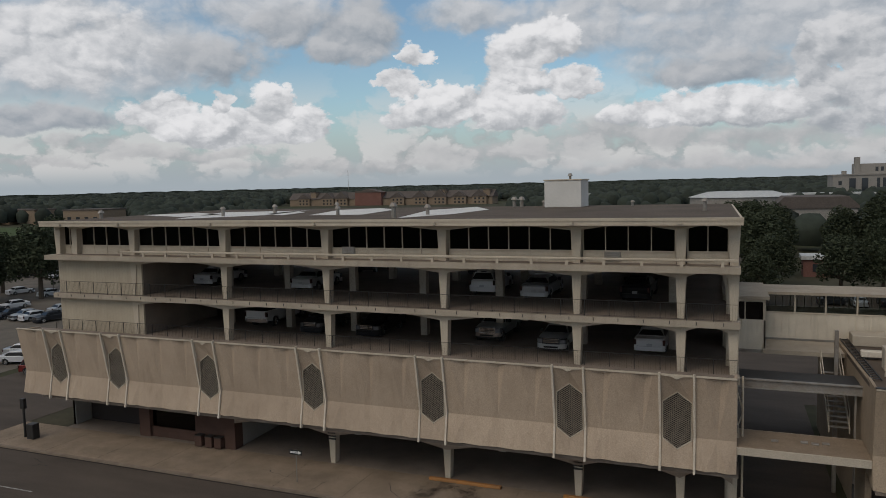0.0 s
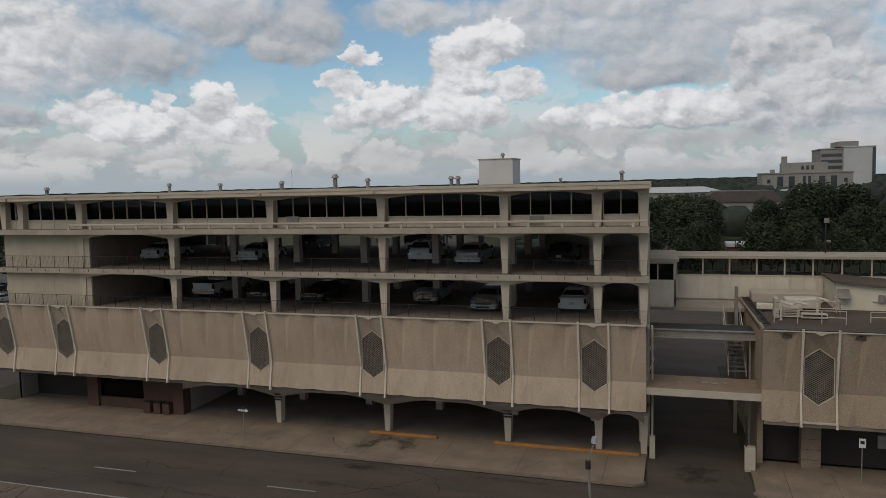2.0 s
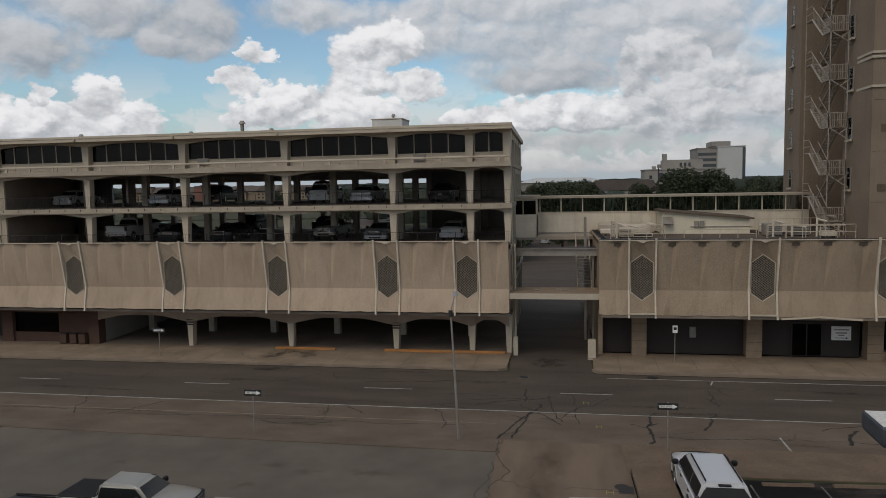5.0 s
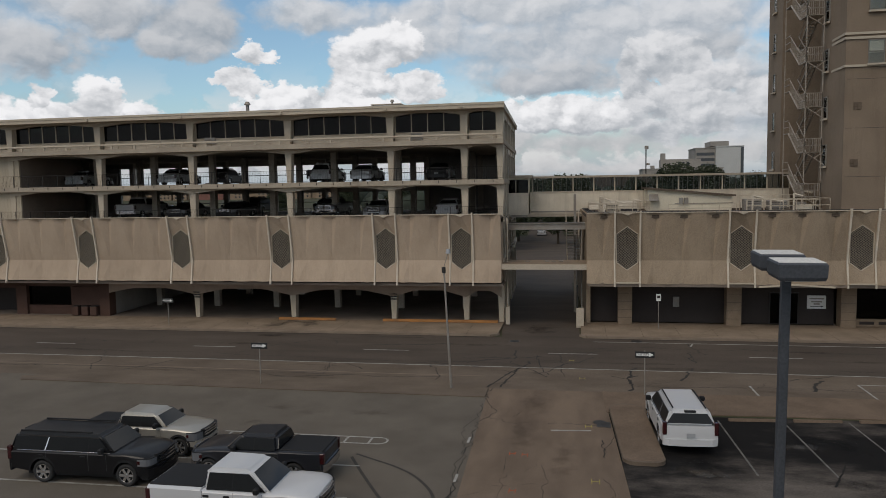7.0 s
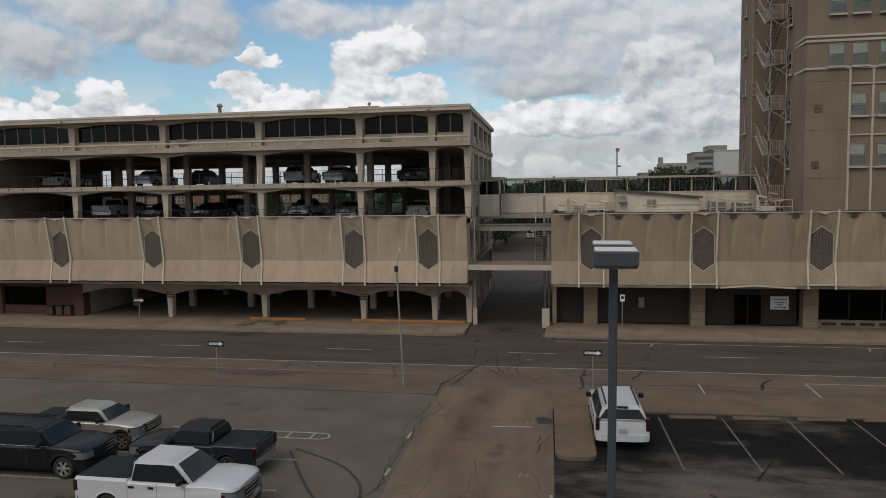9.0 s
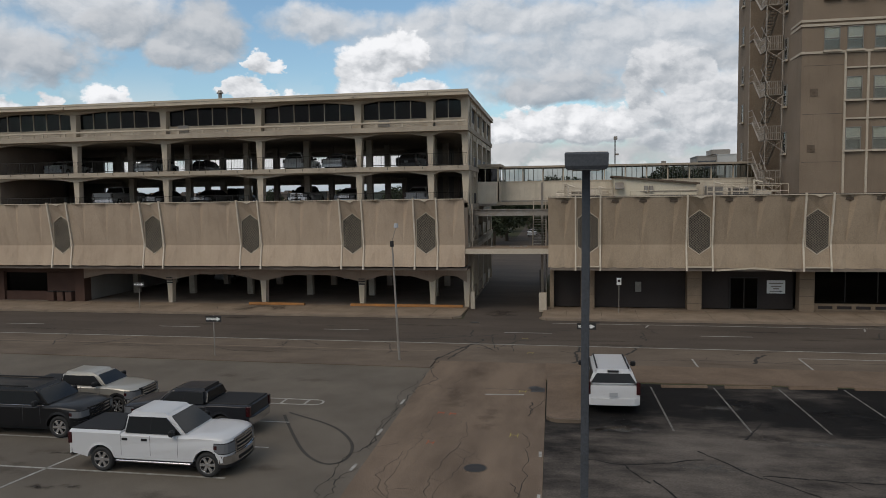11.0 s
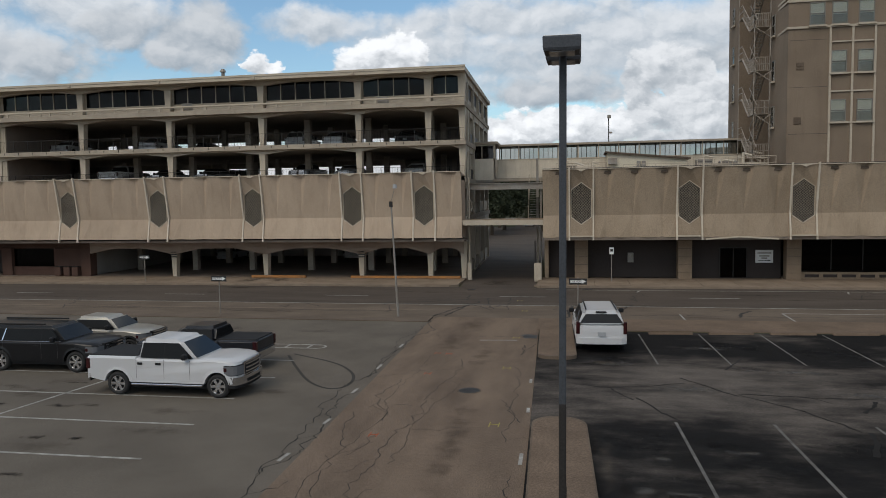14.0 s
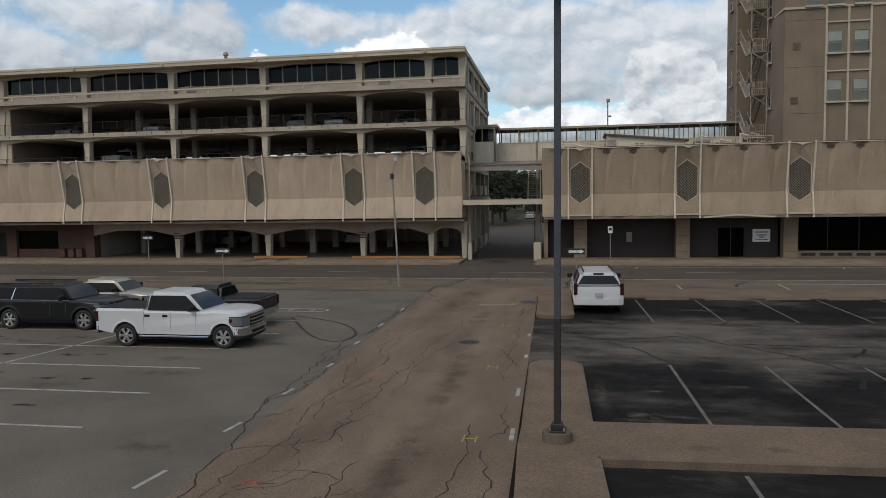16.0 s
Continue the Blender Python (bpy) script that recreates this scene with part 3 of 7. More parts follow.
for z0, z1 in ((7.95, 10.54), (10.9, 13.49)):
    wall = part("ribbed_wall", Solid().box(XL + 0.1, -41.2, 41.85, 42.0, z0, z1), STAIRWALL, garage, "beige ribbed metal wall")
    for k in range(29):
        part("rib", rib_me, None, wall, m=pose(XL + 0.2 + k * 0.285, 41.844, z0))
    part("stair_side_wall", Solid().box(-41.45, -41.2, 42.0, 50, z0, z1), DECK, garage)

# upper glazed storey
for a, b in zip(EDGES, EDGES[1:]):
    a2, b2 = a + 0.33, b - 0.33
    if b2 - a2 < 0.6:
        continue
    n = max(2, round((b2 - a2) / 1.3))
    w = (b2 - a2) / n
    base = part("sill_wall", Solid().box(a2, b2, 42.2, 42.32, 13.85, 14.5), CREAM, garage)
    frame_s = Solid().box(a2, b2, 42.14, 42.34, 14.5, 14.56)
    for k in range(n + 1):
        frame_s.box(a2 + k * w - 0.025, a2 + k * w + 0.025, 42.16, 42.32, 13.86, 16.0)
    part("mullions", frame_s, CREAM, base)
    pm = Solid().box(0.03, w - 0.03, 0, 0.02, 0, 1.4).mesh("pane", GLASS_DARK)
    for k in range(n):
        part("pane", pm, None, base, m=pose(a2 + k * w, 42.24, 14.56))
part("office_ceiling", Solid().box(XL + 0.3, XR - 0.4, 42.4, YB - 0.4, 15.98, 16.0), STUCCO, garage, skew=True)
part("office_back_wall", Solid().box(XL + 0.3, XR - 0.4, 43.0, 43.1, 13.87, 15.98), STUCCO, garage, skew=True)
for x0, z0 in ((-8.1, 14.0), (-25.0, 14.12)):
    v = Solid().box(x0 + 0.6, x0 + 1.5, 42.08, 42.2, z0, z0 + 0.5)
    for k in range(4):
        v.box(x0 + 0.66, x0 + 1.44, 42.05, 42.09, z0 + 0.07 + k * 0.11, z0 + 0.12 + k * 0.11)
    part("wall_vent", v, STEEL, garage, "louvred air vent")

# roof
roof = part("roof", Solid().box(XL - 0.2, XR + 0.22, 40.6, YB + 0.4, 16.05, 16.4), CREAM, garage, "cream roof edge", skew=True)
part("roofing", Solid().box(XL - 0.05, XR + 0.07, 40.75, YB + 0.25, 16.4, 16.43), ROOFING, roof, "brown gravel roofing", skew=True)
part("roof_kerb", Solid().box(XL - 0.22, XR + 0.24, 40.56, 40.7, 16.3, 16.46), CREAM, roof)
for x in EDGES[1:-1]:
    part("scupper", Solid().box(x - 0.09, x + 0.09, 40.45, 40.6, 16.12, 16.27), LIMESTONE, roof)
ROOF_PATCHES = [[(-39.04, 43.24), (-44.8, 55.9), (-36.92, 57.87), (-35.07, 48.84)], [(-49.58, 51.07), (-47.1, 55.15), (-40.66, 50.71), (-41.85, 47.0)], [(-30.6, 48.15), (-34.01, 58.43), (-31.9, 62.4), (-28.28, 58.26), (-26.28, 48.37)], [(-20.7, 42.79), (-24.13, 56.04), (-22.2, 62.4), (-18.95, 55.9), (-19.0, 48.04)], [(-36.66, 51.06), (-37.74, 56.83), (-34.66, 53.87), (-33.31, 48.57)]]
for poly in ROOF_PATCHES:
    part("membrane_patch", Solid().prism(poly, "z", 16.425, 16.44), MEMBRANE, roof, "bright white roof patch")
pent = thing("roof_penthouse", "small white stucco lift penthouse on the garage roof", "penthouse", at=(-13.75, 59.5, 16.43))
part("body", Solid().chamfered(-1.5, 1.5, -0.4, 2.6, 0, 2.15, 0.03), MEMBRANE, pent)
part("coping", Solid().chamfered(-1.56, 1.56, -0.46, 2.66, 2.15, 2.25, 0.02), CREAM, pent)
part("fan", Solid().tube((0.45, 0.4, 2.25), (0.45, 0.4, 2.5), 0.1).tube((0.45, 0.4, 2.5), (0.45, 0.4, 2.72), 0.22, 10, 0.12), STEEL, pent, "small turbine vent")


def roof_vent(x, y, h, r):
    v = thing("roof_vent", "small galvanised vent pipe with a cap on the roof", "roof vent", "roof vents", at=(x, y, 16.43))
    part("pipe", Solid().tube((0, 0, 0), (0, 0, h), r), STEEL, v)
    part("cap", Solid().tube((0, 0, h), (0, 0, h + r * 1.6), r * 1.9, 10, r * 0.9), STEEL, v)


for x, y, h, r in ((-38.02, 47.41, 0.55, 0.13), (-37.27, 53.28, 0.5, 0.14), (-27.91, 47.74, 0.5, 0.13), (-20.96, 42.82, 0.75, 0.15), (-20.59, 47.45, 0.5, 0.14), (-18.5, 61.5, 0.6, 0.17), (-17.8, 61.3, 0.6, 0.17), (-2.53, 49.94, 0.6, 0.12), (-47.5, 44.4, 0.45, 0.14), (-36.0, 61.5, 0.4, 0.14), (-16.1, 62.2, 0.35, 0.1), (-8.5, 61.0, 0.3, 0.1)):
    roof_vent(x, y, h, r)

# pipe rail on the upper ledge
pr = Solid().chamfered(-42.5, XR, 41.0, 41.14, 14.12, 14.26, 0.03)
pr.chamfered(-42.5, -42.3, 41.0, 42.1, 14.12, 14.26, 0.03)
for x in np.arange(-42.3, -0.5, 2.05):
    pr.box(x, x + 0.16, 41.02, 41.12, 13.85, 14.13)
part("pipe_rail", pr, CREAM, garage, "cream pipe on short blocks along the ledge")


def railing(name, x0, x1, y, z, h, parent, step=0.13, mat=DARKMETAL, bar=0.0035):
    s = Solid().box(x0, x1, y - 0.012, y + 0.012, z + h - 0.025, z + h).box(x0, x1, y - 0.01, y + 0.01, z + 0.08, z + 0.1)
    for x in np.arange(x0, x1 + 0.01, 1.37):
        s.box(x - 0.016, x + 0.016, y - 0.016, y + 0.016, z - 0.1, z + h)
    r = part(name, s, mat, parent)
    b = Solid()
    for x in np.arange(x0 + step, x1, step):
        b.box(x - bar, x + bar, y - bar, y + bar, z + 0.1, z + h - 0.05)
    tagged(part("baluster_infill", b, mat, r), kind="stuff")
    return r


railing("railing", XL, XR, 41.36, 10.9, 0.95, garage)
railing("railing", XL, XR, 41.36, 7.95, 0.95, garage)
part("ledge", Solid().box(XL - 1.5, XR, 39.72, 41.3, 7.75, 8.1), DECK, garage, "brown dirty gutter ledge behind the panels")
br = Solid()
for x in np.arange(XL + 0.5, XR, 1.37):
    br.box(x - 0.02, x + 0.02, 41.27, 41.3, 10.68, 10.86)
tagged(part("bracket_row", br, DARKMETAL, garage), kind="stuff")

# panelled fascia
Z_T, Z_B, Z_K = 8.36, 3.42, 5.02
PROFILE = [(39.28, Z_T), (39.85, Z_K), (39.5, Z_B)]


def fascia_y(z, dy=0.0):
    pts = PROFILE
    for (ya, za), (yb, zb) in zip(pts, pts[1:]):
        if z >= zb:
            return ya + (yb - ya) * (za - z) / (za - zb) + dy
    return pts[-1][0] + dy


def folded_panel(w, deep=1.0):
    """A precast panel: inverted triangles pressed into its upper face, a straight crease, and a skirt of shallow facets."""
    n = max(1, round(w / 2.1)) if w > 1.5 else 1
    cs = [w * (k + 0.5) / n + 0.12 * math.sin(5 * k + w) for k in range(n)]
    half = min(0.62, w / n * 0.3)
    top = [(0, 0)]
    for c in cs:
        top += [(c - half, -0.02), (c + half * 0.3, 0.19 * deep), (c + half, 0)]
    top.append((w, 0))
    crease = [(0, 0)] + [(c, -0.03 * deep) for c in cs] + [(w, 0)]
    low = []
    for (a, _), (b, _) in zip(crease, crease[1:]):
        low += [(a, 0.02), ((a + b) / 2, -0.07 * deep)]
    low.append((w, 0.02))
    front = [(u, fascia_y(z) + d, z - (abs(d) * 0.25 if z == Z_B else 0)) for row, z in ((top, Z_T), (crease, Z_K), (low, Z_B)) for u, d in row]
    k0, b0 = len(top), len(top) + len(crease)
    faces = []
    for i in range(n):
        t = 1 + 3 * i
        faces += [(t - 1, t, k0 + i + 1, k0 + i), (t, t + 1, k0 + i + 1), (t + 1, t + 2, k0 + i + 1)]
    faces.append((3 * n, 3 * n + 1, k0 + n + 1, k0 + n))
    for i in range(n + 1):
        b = b0 + 2 * i
        faces += [(k0 + i, k0 + i + 1, b + 1), (k0 + i, b + 1, b), (k0 + i + 1, b + 2, b + 1)]
    m = len(front)
    back = [(x, fascia_y(min(Z_T, max(Z_B, z)), 0.24), z) for x, y, z in front]
    full = faces + [tuple(i + m for i in f[::-1]) for f in faces]
    edge = list(range(k0)) + [b0 - 1] + list(range(m - 1, b0 - 1, -1)) + [k0]
    full += [(j, i, i + m, j + m) for i, j in zip(edge, edge[1:] + edge[:1])]
    return Solid().add(front + back, full)


HEX = [(-0.74, 6.88), (0, 7.42), (0.74, 6.88), (0.74, 4.88), (0, 4.34), (-0.74, 4.88)]


def hex_clip(p, q):
    """The part of a line inside the hexagon."""
    t0, t1 = 0.0, 1.0
    d = (q[0] - p[0], q[1] - p[1])
    for (ax, az), (bx, bz) in zip(HEX, HEX[1:] + HEX[:1]):
        nx, nz = bz - az, -(bx - ax)
        num = nx * (ax - p[0]) + nz * (az - p[1])
        den = nx * d[0] + nz * d[1]
        if abs(den) < 1e-9:
            if num > 0:
                return None
            continue
        t = num / den
        if den > 0:
            t0 = max(t0, t)
        else:
            t1 = min(t1, t)
    if t0 >= t1:
        return None
    return [(p[0] + d[0] * t, p[1] + d[1] * t) for t in (t0, t1)]


YH = 39.72
lattice = Solid()
for k in range(0, 70):
    z = 2.5 + k * 0.112
    for sgn in (1, -1):
        c = hex_clip((-1, z), (1, z + sgn * 1.18))
        if c:
            (xa, za), (xb, zb) = c
            lattice.add([(xa, YH + 0.02, za - 0.014), (xb, YH + 0.02, zb - 0.014), (xb, YH + 0.02, zb + 0.014), (xa, YH + 0.02, za + 0.014),
                         (xa, YH + 0.05, za - 0.014), (xb, YH + 0.05, zb - 0.014), (xb, YH + 0.05, zb + 0.014), (xa, YH + 0.05, za + 0.014)],
                        [(0, 1, 2, 3), (7, 6, 5, 4), (0, 4, 5, 1), (2, 6, 7, 3)])
SCREEN_METAL = material("bronze_mesh", (0.24, 0.208, 0.165), 0.7, 0.0, scale=2, mix=0.5)
lattice_me = lattice.mesh("screen", SCREEN_METAL)
# surround: a plate with the hexagonal opening, as quads from each side of the hexagon to the plate's edge
outer = [(-0.84, 6.88), (-0.84, Z_T), (0, Z_T), (0.84, Z_T), (0.84, 6.88), (0.84, 4.88), (0.84, Z_B), (0, Z_B), (-0.84, Z_B), (-0.84, 4.88)]
hexo = [HEX[0], HEX[0], HEX[1], HEX[2], HEX[2], HEX[3], HEX[3], HEX[4], HEX[5], HEX[5]]
V, Fq = [], []
for (ox, oz), (hx, hz) in zip(outer, hexo):
    V += [(ox, fascia_y(oz, -0.02), oz), (hx, YH, hz), (ox, fascia_y(oz, 0.14), oz), (hx, YH + 0.16, hz)]
for i in range(10):
    j = (i + 1) % 10
    Fq += [(4 * i, 4 * j, 4 * j + 1, 4 * i + 1), (4 * i + 2, 4 * i + 3, 4 * j + 3, 4 * j + 2), (4 * i + 1, 4 * j + 1, 4 * j + 3, 4 * i + 3), (4 * i, 4 * i + 2, 4 * j + 2, 4 * j)]
surround_me = Solid().add(V, [tuple(dict.fromkeys(f)) for f in Fq]).mesh("surround", AGGREGATE)
surround_store_me = surround_me.copy()
surround_store_me.materials[0] = AGGREGATE_STORE
rim = Solid()
for (ax, az), (bx, bz) in zip(HEX, HEX[1:] + HEX[:1]):
    rim.tube((ax, YH, az), (bx, YH, bz), 0.035, 6)
rim_me = rim.mesh("rim", CREAM)
fin = Solid()
for za, zb in ((Z_T + 0.16, Z_K), (Z_K, 3.2)):
    fin.prism([(fascia_y(za, -0.14), za), (fascia_y(za, 0.04), za), (fascia_y(zb, 0.04), zb), (fascia_y(zb, -0.14), zb)], "x", -0.055, 0.055)
fin_me = fin.mesh("fin", FINPAINT)
# black sheet painted as the darkness of the hollow behind each screen
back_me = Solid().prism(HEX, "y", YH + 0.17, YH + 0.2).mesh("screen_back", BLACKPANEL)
bar_me = Solid().box(-0.84, 0.84, 39.3, 39.42, 3.44, 3.53).mesh("bottom_bar", CREAM)
crest_me = Solid().prism([(-0.84, Z_T + 0.02), (-0.3, Z_T - 0.02), (0, Z_T - 0.16), (0.3, Z_T - 0.02), (0.84, Z_T + 0.02), (0.3, Z_T + 0.05), (-0.3, Z_T + 0.05)], "y", 39.2, 39.27).mesh("crest", CREAM)


def hex_unit(x, parent, annex=False):
    u = part("hexagon_unit", surround_store_me if annex else surround_me, None, parent, "aggregate surround with a hexagonal mesh screen", m=pose(x, 0, 0))
    tagged(part("screen", lattice_me, None, u, "bronze expanded-metal screen"), "bronze expanded-metal screen", kind="stuff")
    part("screen_back", back_me, None, u, "black sheet for the unlit hollow behind the screen")
    part("rim", rim_me, None, u)
    part("crest", crest_me, None, u)
    for sx in (-0.86, 0.86):
        part("fin", fin_me, None, u, "cream metal fin", m=pose(sx, 0, 0))
    if annex:
        part("bottom_bar", bar_me, None, u)


def fascia(parent, x0, x1, units, annex=False):
    for x in units:
        hex_unit(x, parent, annex)
    ends = [x0] + [v for x in sorted(units) for v in (x - 0.84, x + 0.84)] + [x1]
    for a, b in zip(ends[::2], ends[1::2]):
        part("fascia_panel", folded_panel(b - a, 1.4 if annex else 1.2), AGGREGATE_STORE if annex else AGGREGATE, parent, "folded exposed-aggregate panel", m=pose(a, 0, 0))
    cap = Solid().box(x0, x1, 39.22, 39.44, Z_T + 0.004, Z_T + 0.06)
    part("coping", cap, CREAM, parent)


fascia(garage, -51.3, XR, COLS)
part("fascia_return", Solid().prism([(39.3, Z_T), (41.3, Z_T - 0.2), (41.3, 3.5), (39.5, Z_B), (40.05, Z_K)], "x", XR - 0.14, XR), AGGREGATE, garage)
part("fascia_return", Solid().prism([(39.3, Z_T), (41.3, Z_T - 0.2), (41.3, 3.5), (39.5, Z_B), (40.05, Z_K)], "x", -51.3, -51.16), AGGREGATE, garage)
part("level_two_front", Solid().box(XL, XR - 0.2, 41.9, 42.1, 5.0, 7.59), STUCCO, garage)
# ground floor shop front at the far end, ramp wall
shop = part("shop_wall", Solid().box(XL, -41.9, 42.3, 42.6, 2.35, 3.1), BRICK, garage)
# black sheet in place of the shade inside the recess
part("shop_opening", Solid().box(XL, -42.3, 44, 44.1, 0.13, 2.4), BLACKPANEL, shop, "black sheet for the unlit recess of the shop front")
part("shop_pier", Solid().box(-42.4, -41.4, 42.0, 42.6, 0.13, 2.6), BRICK, shop)
part("shop_window", Solid().box(-41.4, -37.3, 42.35, 42.42, 0.9, 2.5), GLASS_DARK, shop, "dark shop window")
# black backing gives the darkness of the room behind the window
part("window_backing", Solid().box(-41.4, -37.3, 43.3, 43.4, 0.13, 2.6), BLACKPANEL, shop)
part("shop_sill", Solid().box(-41.4, -37.3, 42.2, 42.5, 0.13, 0.9), BRICK, shop)
part("shop_lintel", Solid().box(-41.9, -33.4, 42.3, 42.6, 2.5, 3.1), BRICK, shop)
part("brick_wall", Solid().box(-37.3, -33.4, 42.2, 42.6, 0.13, 2.5), BRICK, shop, "brown brick wall")
part("brick_pier", Solid().box(-34.3, -33.38, 41.7, 42.2, 0.13, 3.1), BRICK, shop, "brown brick corner pier")
part("brick_return", Solid().box(-33.75, -33.4, 42.6, 62, 0.13, 3.2), STUCCO, shop, "pale grey side wall of the entry", skew=True)
part("end_wall", Solid().box(XL, XL + 0.2, 42.4, 62, 0, 3.2), BRICK, shop, skew=True)
for x0, x1 in ((-18.3, -13.6), (-9.8, -0.9)):
    part("orange_kerb", Solid().chamfered(x0, x1, 41.2, 41.45, 0.12, 0.32, 0.03), YELLOWKERB, garage, "worn orange wheel kerb")
for x in (-9.03, -25.5):
    s = Solid()
    for z in (1.75, 1.95, 2.15):
        s.box(x - 0.28, x + 0.28, YF + 0.02, YF + 0.1, z, z + 0.1)
    part("clearance_stripes", s, DARKMETAL, garage, "black warning stripes on the pillar")

# ---- store annex ----
store = thing("store_building", "long tan store building with aggregate panels and black shopfront", "store")
AX0, AX1 = 5.62, 80.0
AUN = [8.4 + 7.58 * k for k in range(9)]
fascia(store, AX0, AX1, AUN, True)
part("fascia_return", Solid().prism([(39.3, Z_T), (41.9, Z_T), (41.9, 3.5), (39.5, Z_B), (40.05, Z_K)], "x", AX0 - 0.01, AX0 + 0.13), AGGREGATE_STORE, store)
part("side_wall", Solid().box(AX0, AX0 + 0.3, 41.9, 60, 0, 8.25), AGGREGATE_STORE, store, skew=True)
part("roof_deck", Solid().box(AX0 + 0.05, AX1, 39.45, 60, 8.0, 8.2), ROOFING, store, "brown gravel store roof", skew=True)
part("roof_edge", Solid().box(AX0, AX1, 39.3, 39.6, 8.36, 8.46), DARKMETAL, store)
# same dark colour as shade under the store overhang
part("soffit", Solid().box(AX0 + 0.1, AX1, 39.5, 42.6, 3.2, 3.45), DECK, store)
part("shop_wall", Solid().box(AX0 + 0.3, 22.9, 42.7, 42.9, 0.13, 3.3), BLACKPANEL, store, "black glazed shop wall")
part("rear_wall", Solid().box(AX0 + 0.3, AX1, 59.7, 60, 0, 8.2), STUCCO, store, skew=True)
for x in AUN:
    p = part("pier", Solid().box(x - 0.5, x + 0.5, 41.75, 42.7, 0.13, 3.25), TILE, store, "tan tiled pier")
    g = Solid()
    for z in np.arange(0.6, 3.2, 0.6):
        g.box(x - 0.505, x + 0.505, 41.743, 41.76, z, z + 0.015)
    part("joints", g, DARKMETAL, p)
part("canopy", Solid().prism([(17.1, 3.3), (17.1, 3.2), (19.3, 3.36), (21.9, 3.2), (21.9, 3.3), (19.5, 3.46)], "y", 39.35, 42.6), CREAM, store, "pale flat entrance canopy")
door_f = Solid()
for x in (18.6, 19.55, 20.5):
    door_f.box(x - 0.03, x + 0.03, 42.6, 42.7, 0.13, 2.4)
door_f.box(18.6, 20.5, 42.6, 42.7, 2.36, 2.44)
part("entrance_door", door_f, DARKMETAL, store, "dark framed glass double door")
part("door_glass", Solid().box(18.63, 20.47, 42.64, 42.66, 0.2, 2.36), GLASS_DARK, store)
for k in range(3):
    x0, x1 = AUN[2 + k] + 0.6, AUN[3 + k] - 0.6
    w = part("shop_window", Solid().box(x0, x1, 42.55, 42.58, 0.75, 3.2), GLASS_DARK, store, "dark shop window")
    part("bulkhead", Solid().box(x0, x1, 42.3, 42.6, 0.13, 0.62), TILE, w, "tan bulkhead with dark vents")
    vs = Solid()
    nv = int((x1 - x0) / 1.25)
    for j in range(nv):
        vs.box(x0 + 0.3 + j * 1.25, x0 + 1.25 + j * 1.25, 42.27, 42.31, 0.25, 0.46)
    part("vents", vs, BLACKPANEL, w)
    fr = Solid()
    for j in range(4):
        fr.box(x0 + j * (x1 - x0) / 3 - 0.03, x0 + j * (x1 - x0) / 3 + 0.03, 42.5, 42.6, 0.62, 3.2)
    part("window_frame", fr, DARKMETAL, w)
# black back sheet stands for the unlit depth of the shop
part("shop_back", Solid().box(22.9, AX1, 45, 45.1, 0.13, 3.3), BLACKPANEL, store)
part("shop_floor", Solid().box(22.9, AX1, 42.6, 45, 0.1, 0.14), DECK, store)

# ---- tower ----
tower = thing("office_tower", "tall tan brick office tower with pale stone trim", "office building")
TX0, TX1, TY0, TY1, TH = 22.9, 48.0, 41.78, 59.6, 40.0
walls = part("wall", Solid().prism([(TX0, TY0), (TX1, TY0), (TX1, TY1), (TX0, TY1), (TX0, 55.6), (TX0 + 7.5, 55.6), (TX0 + 7.5, 46.4), (TX0, 46.4)], "z", 8.0, TH), TOWERBRICK, tower, skew=True)
for z in (18.0, 19.85, 20.15, 33.0):
    part("stone_course", Solid().prism([(TX0 - 0.1, 45.0), (TX0 - 0.1, TY0 - 0.1), (TX1, TY0 - 0.1), (TX1, TY0), (TX0, TY0), (TX0, 45.0)], "z", z, z + 0.16), LIMESTONE, walls)
WIN_FRAME = plain("window_paint", (0.2, 0.185, 0.16), 0.6)
BLIND = material("window_blind", (0.72, 0.7, 0.62), 0.8, scale=2, mix=0.3)
WINGLASS = tinted("window_glass", (0.97, 0.98, 0.96), 0.93, ior=1.3)


def sash(w, h):
    s = Solid().box(-w / 2, w / 2, -0.02, 0.06, 0, 0.07).box(-w / 2, w / 2, -0.02, 0.06, h - 0.06, h).box(-w / 2, w / 2, -0.02, 0.06, h * 0.49, h * 0.53)
    return s.box(-w / 2, -w / 2 + 0.05, -0.02, 0.06, 0, h).box(w / 2 - 0.05, w / 2, -0.02, 0.06, 0, h)


WH = 1.58
sash_me = {w: sash(w, WH).mesh("sash", WIN_FRAME) for w in (1.02, 0.8)}
pane_me = {w: Solid().box(-w / 2, w / 2, 0.02, 0.03, 0, WH).mesh("pane", WINGLASS) for w in (1.02, 0.8)}
blind_me = {w: Solid().box(-w / 2 + 0.05, w / 2 - 0.05, 0.05, 0.06, WH * 0.45, WH).mesh("blind", BLIND) for w in (1.02, 0.8)}
ROOM = plain("dim_room", (0.3, 0.29, 0.265), 0.8)
room_me = {w: Solid().box(-w / 2, w / 2, 0.06, 0.07, 0, WH).mesh("dark_room", ROOM) for w in (1.02, 0.8)}
sill_me = {w: Solid().box(-w / 2 - 0.08, w / 2 + 0.08, -0.16, 0.02, -0.12, 0).mesh("sill", LIMESTONE) for w in (1.02, 0.8)}


def tower_window(m, w, blind):
    o = part("window", sash_me[w], None, walls, "weathered sash window", m=m)
    part("pane", pane_me[w], None, o)
    part("dark_room", room_me[w], None, o)
    if blind:
        part("blind", blind_me[w], None, o, "pale half-drawn blind")
    part("sill", sill_me[w], None, o)


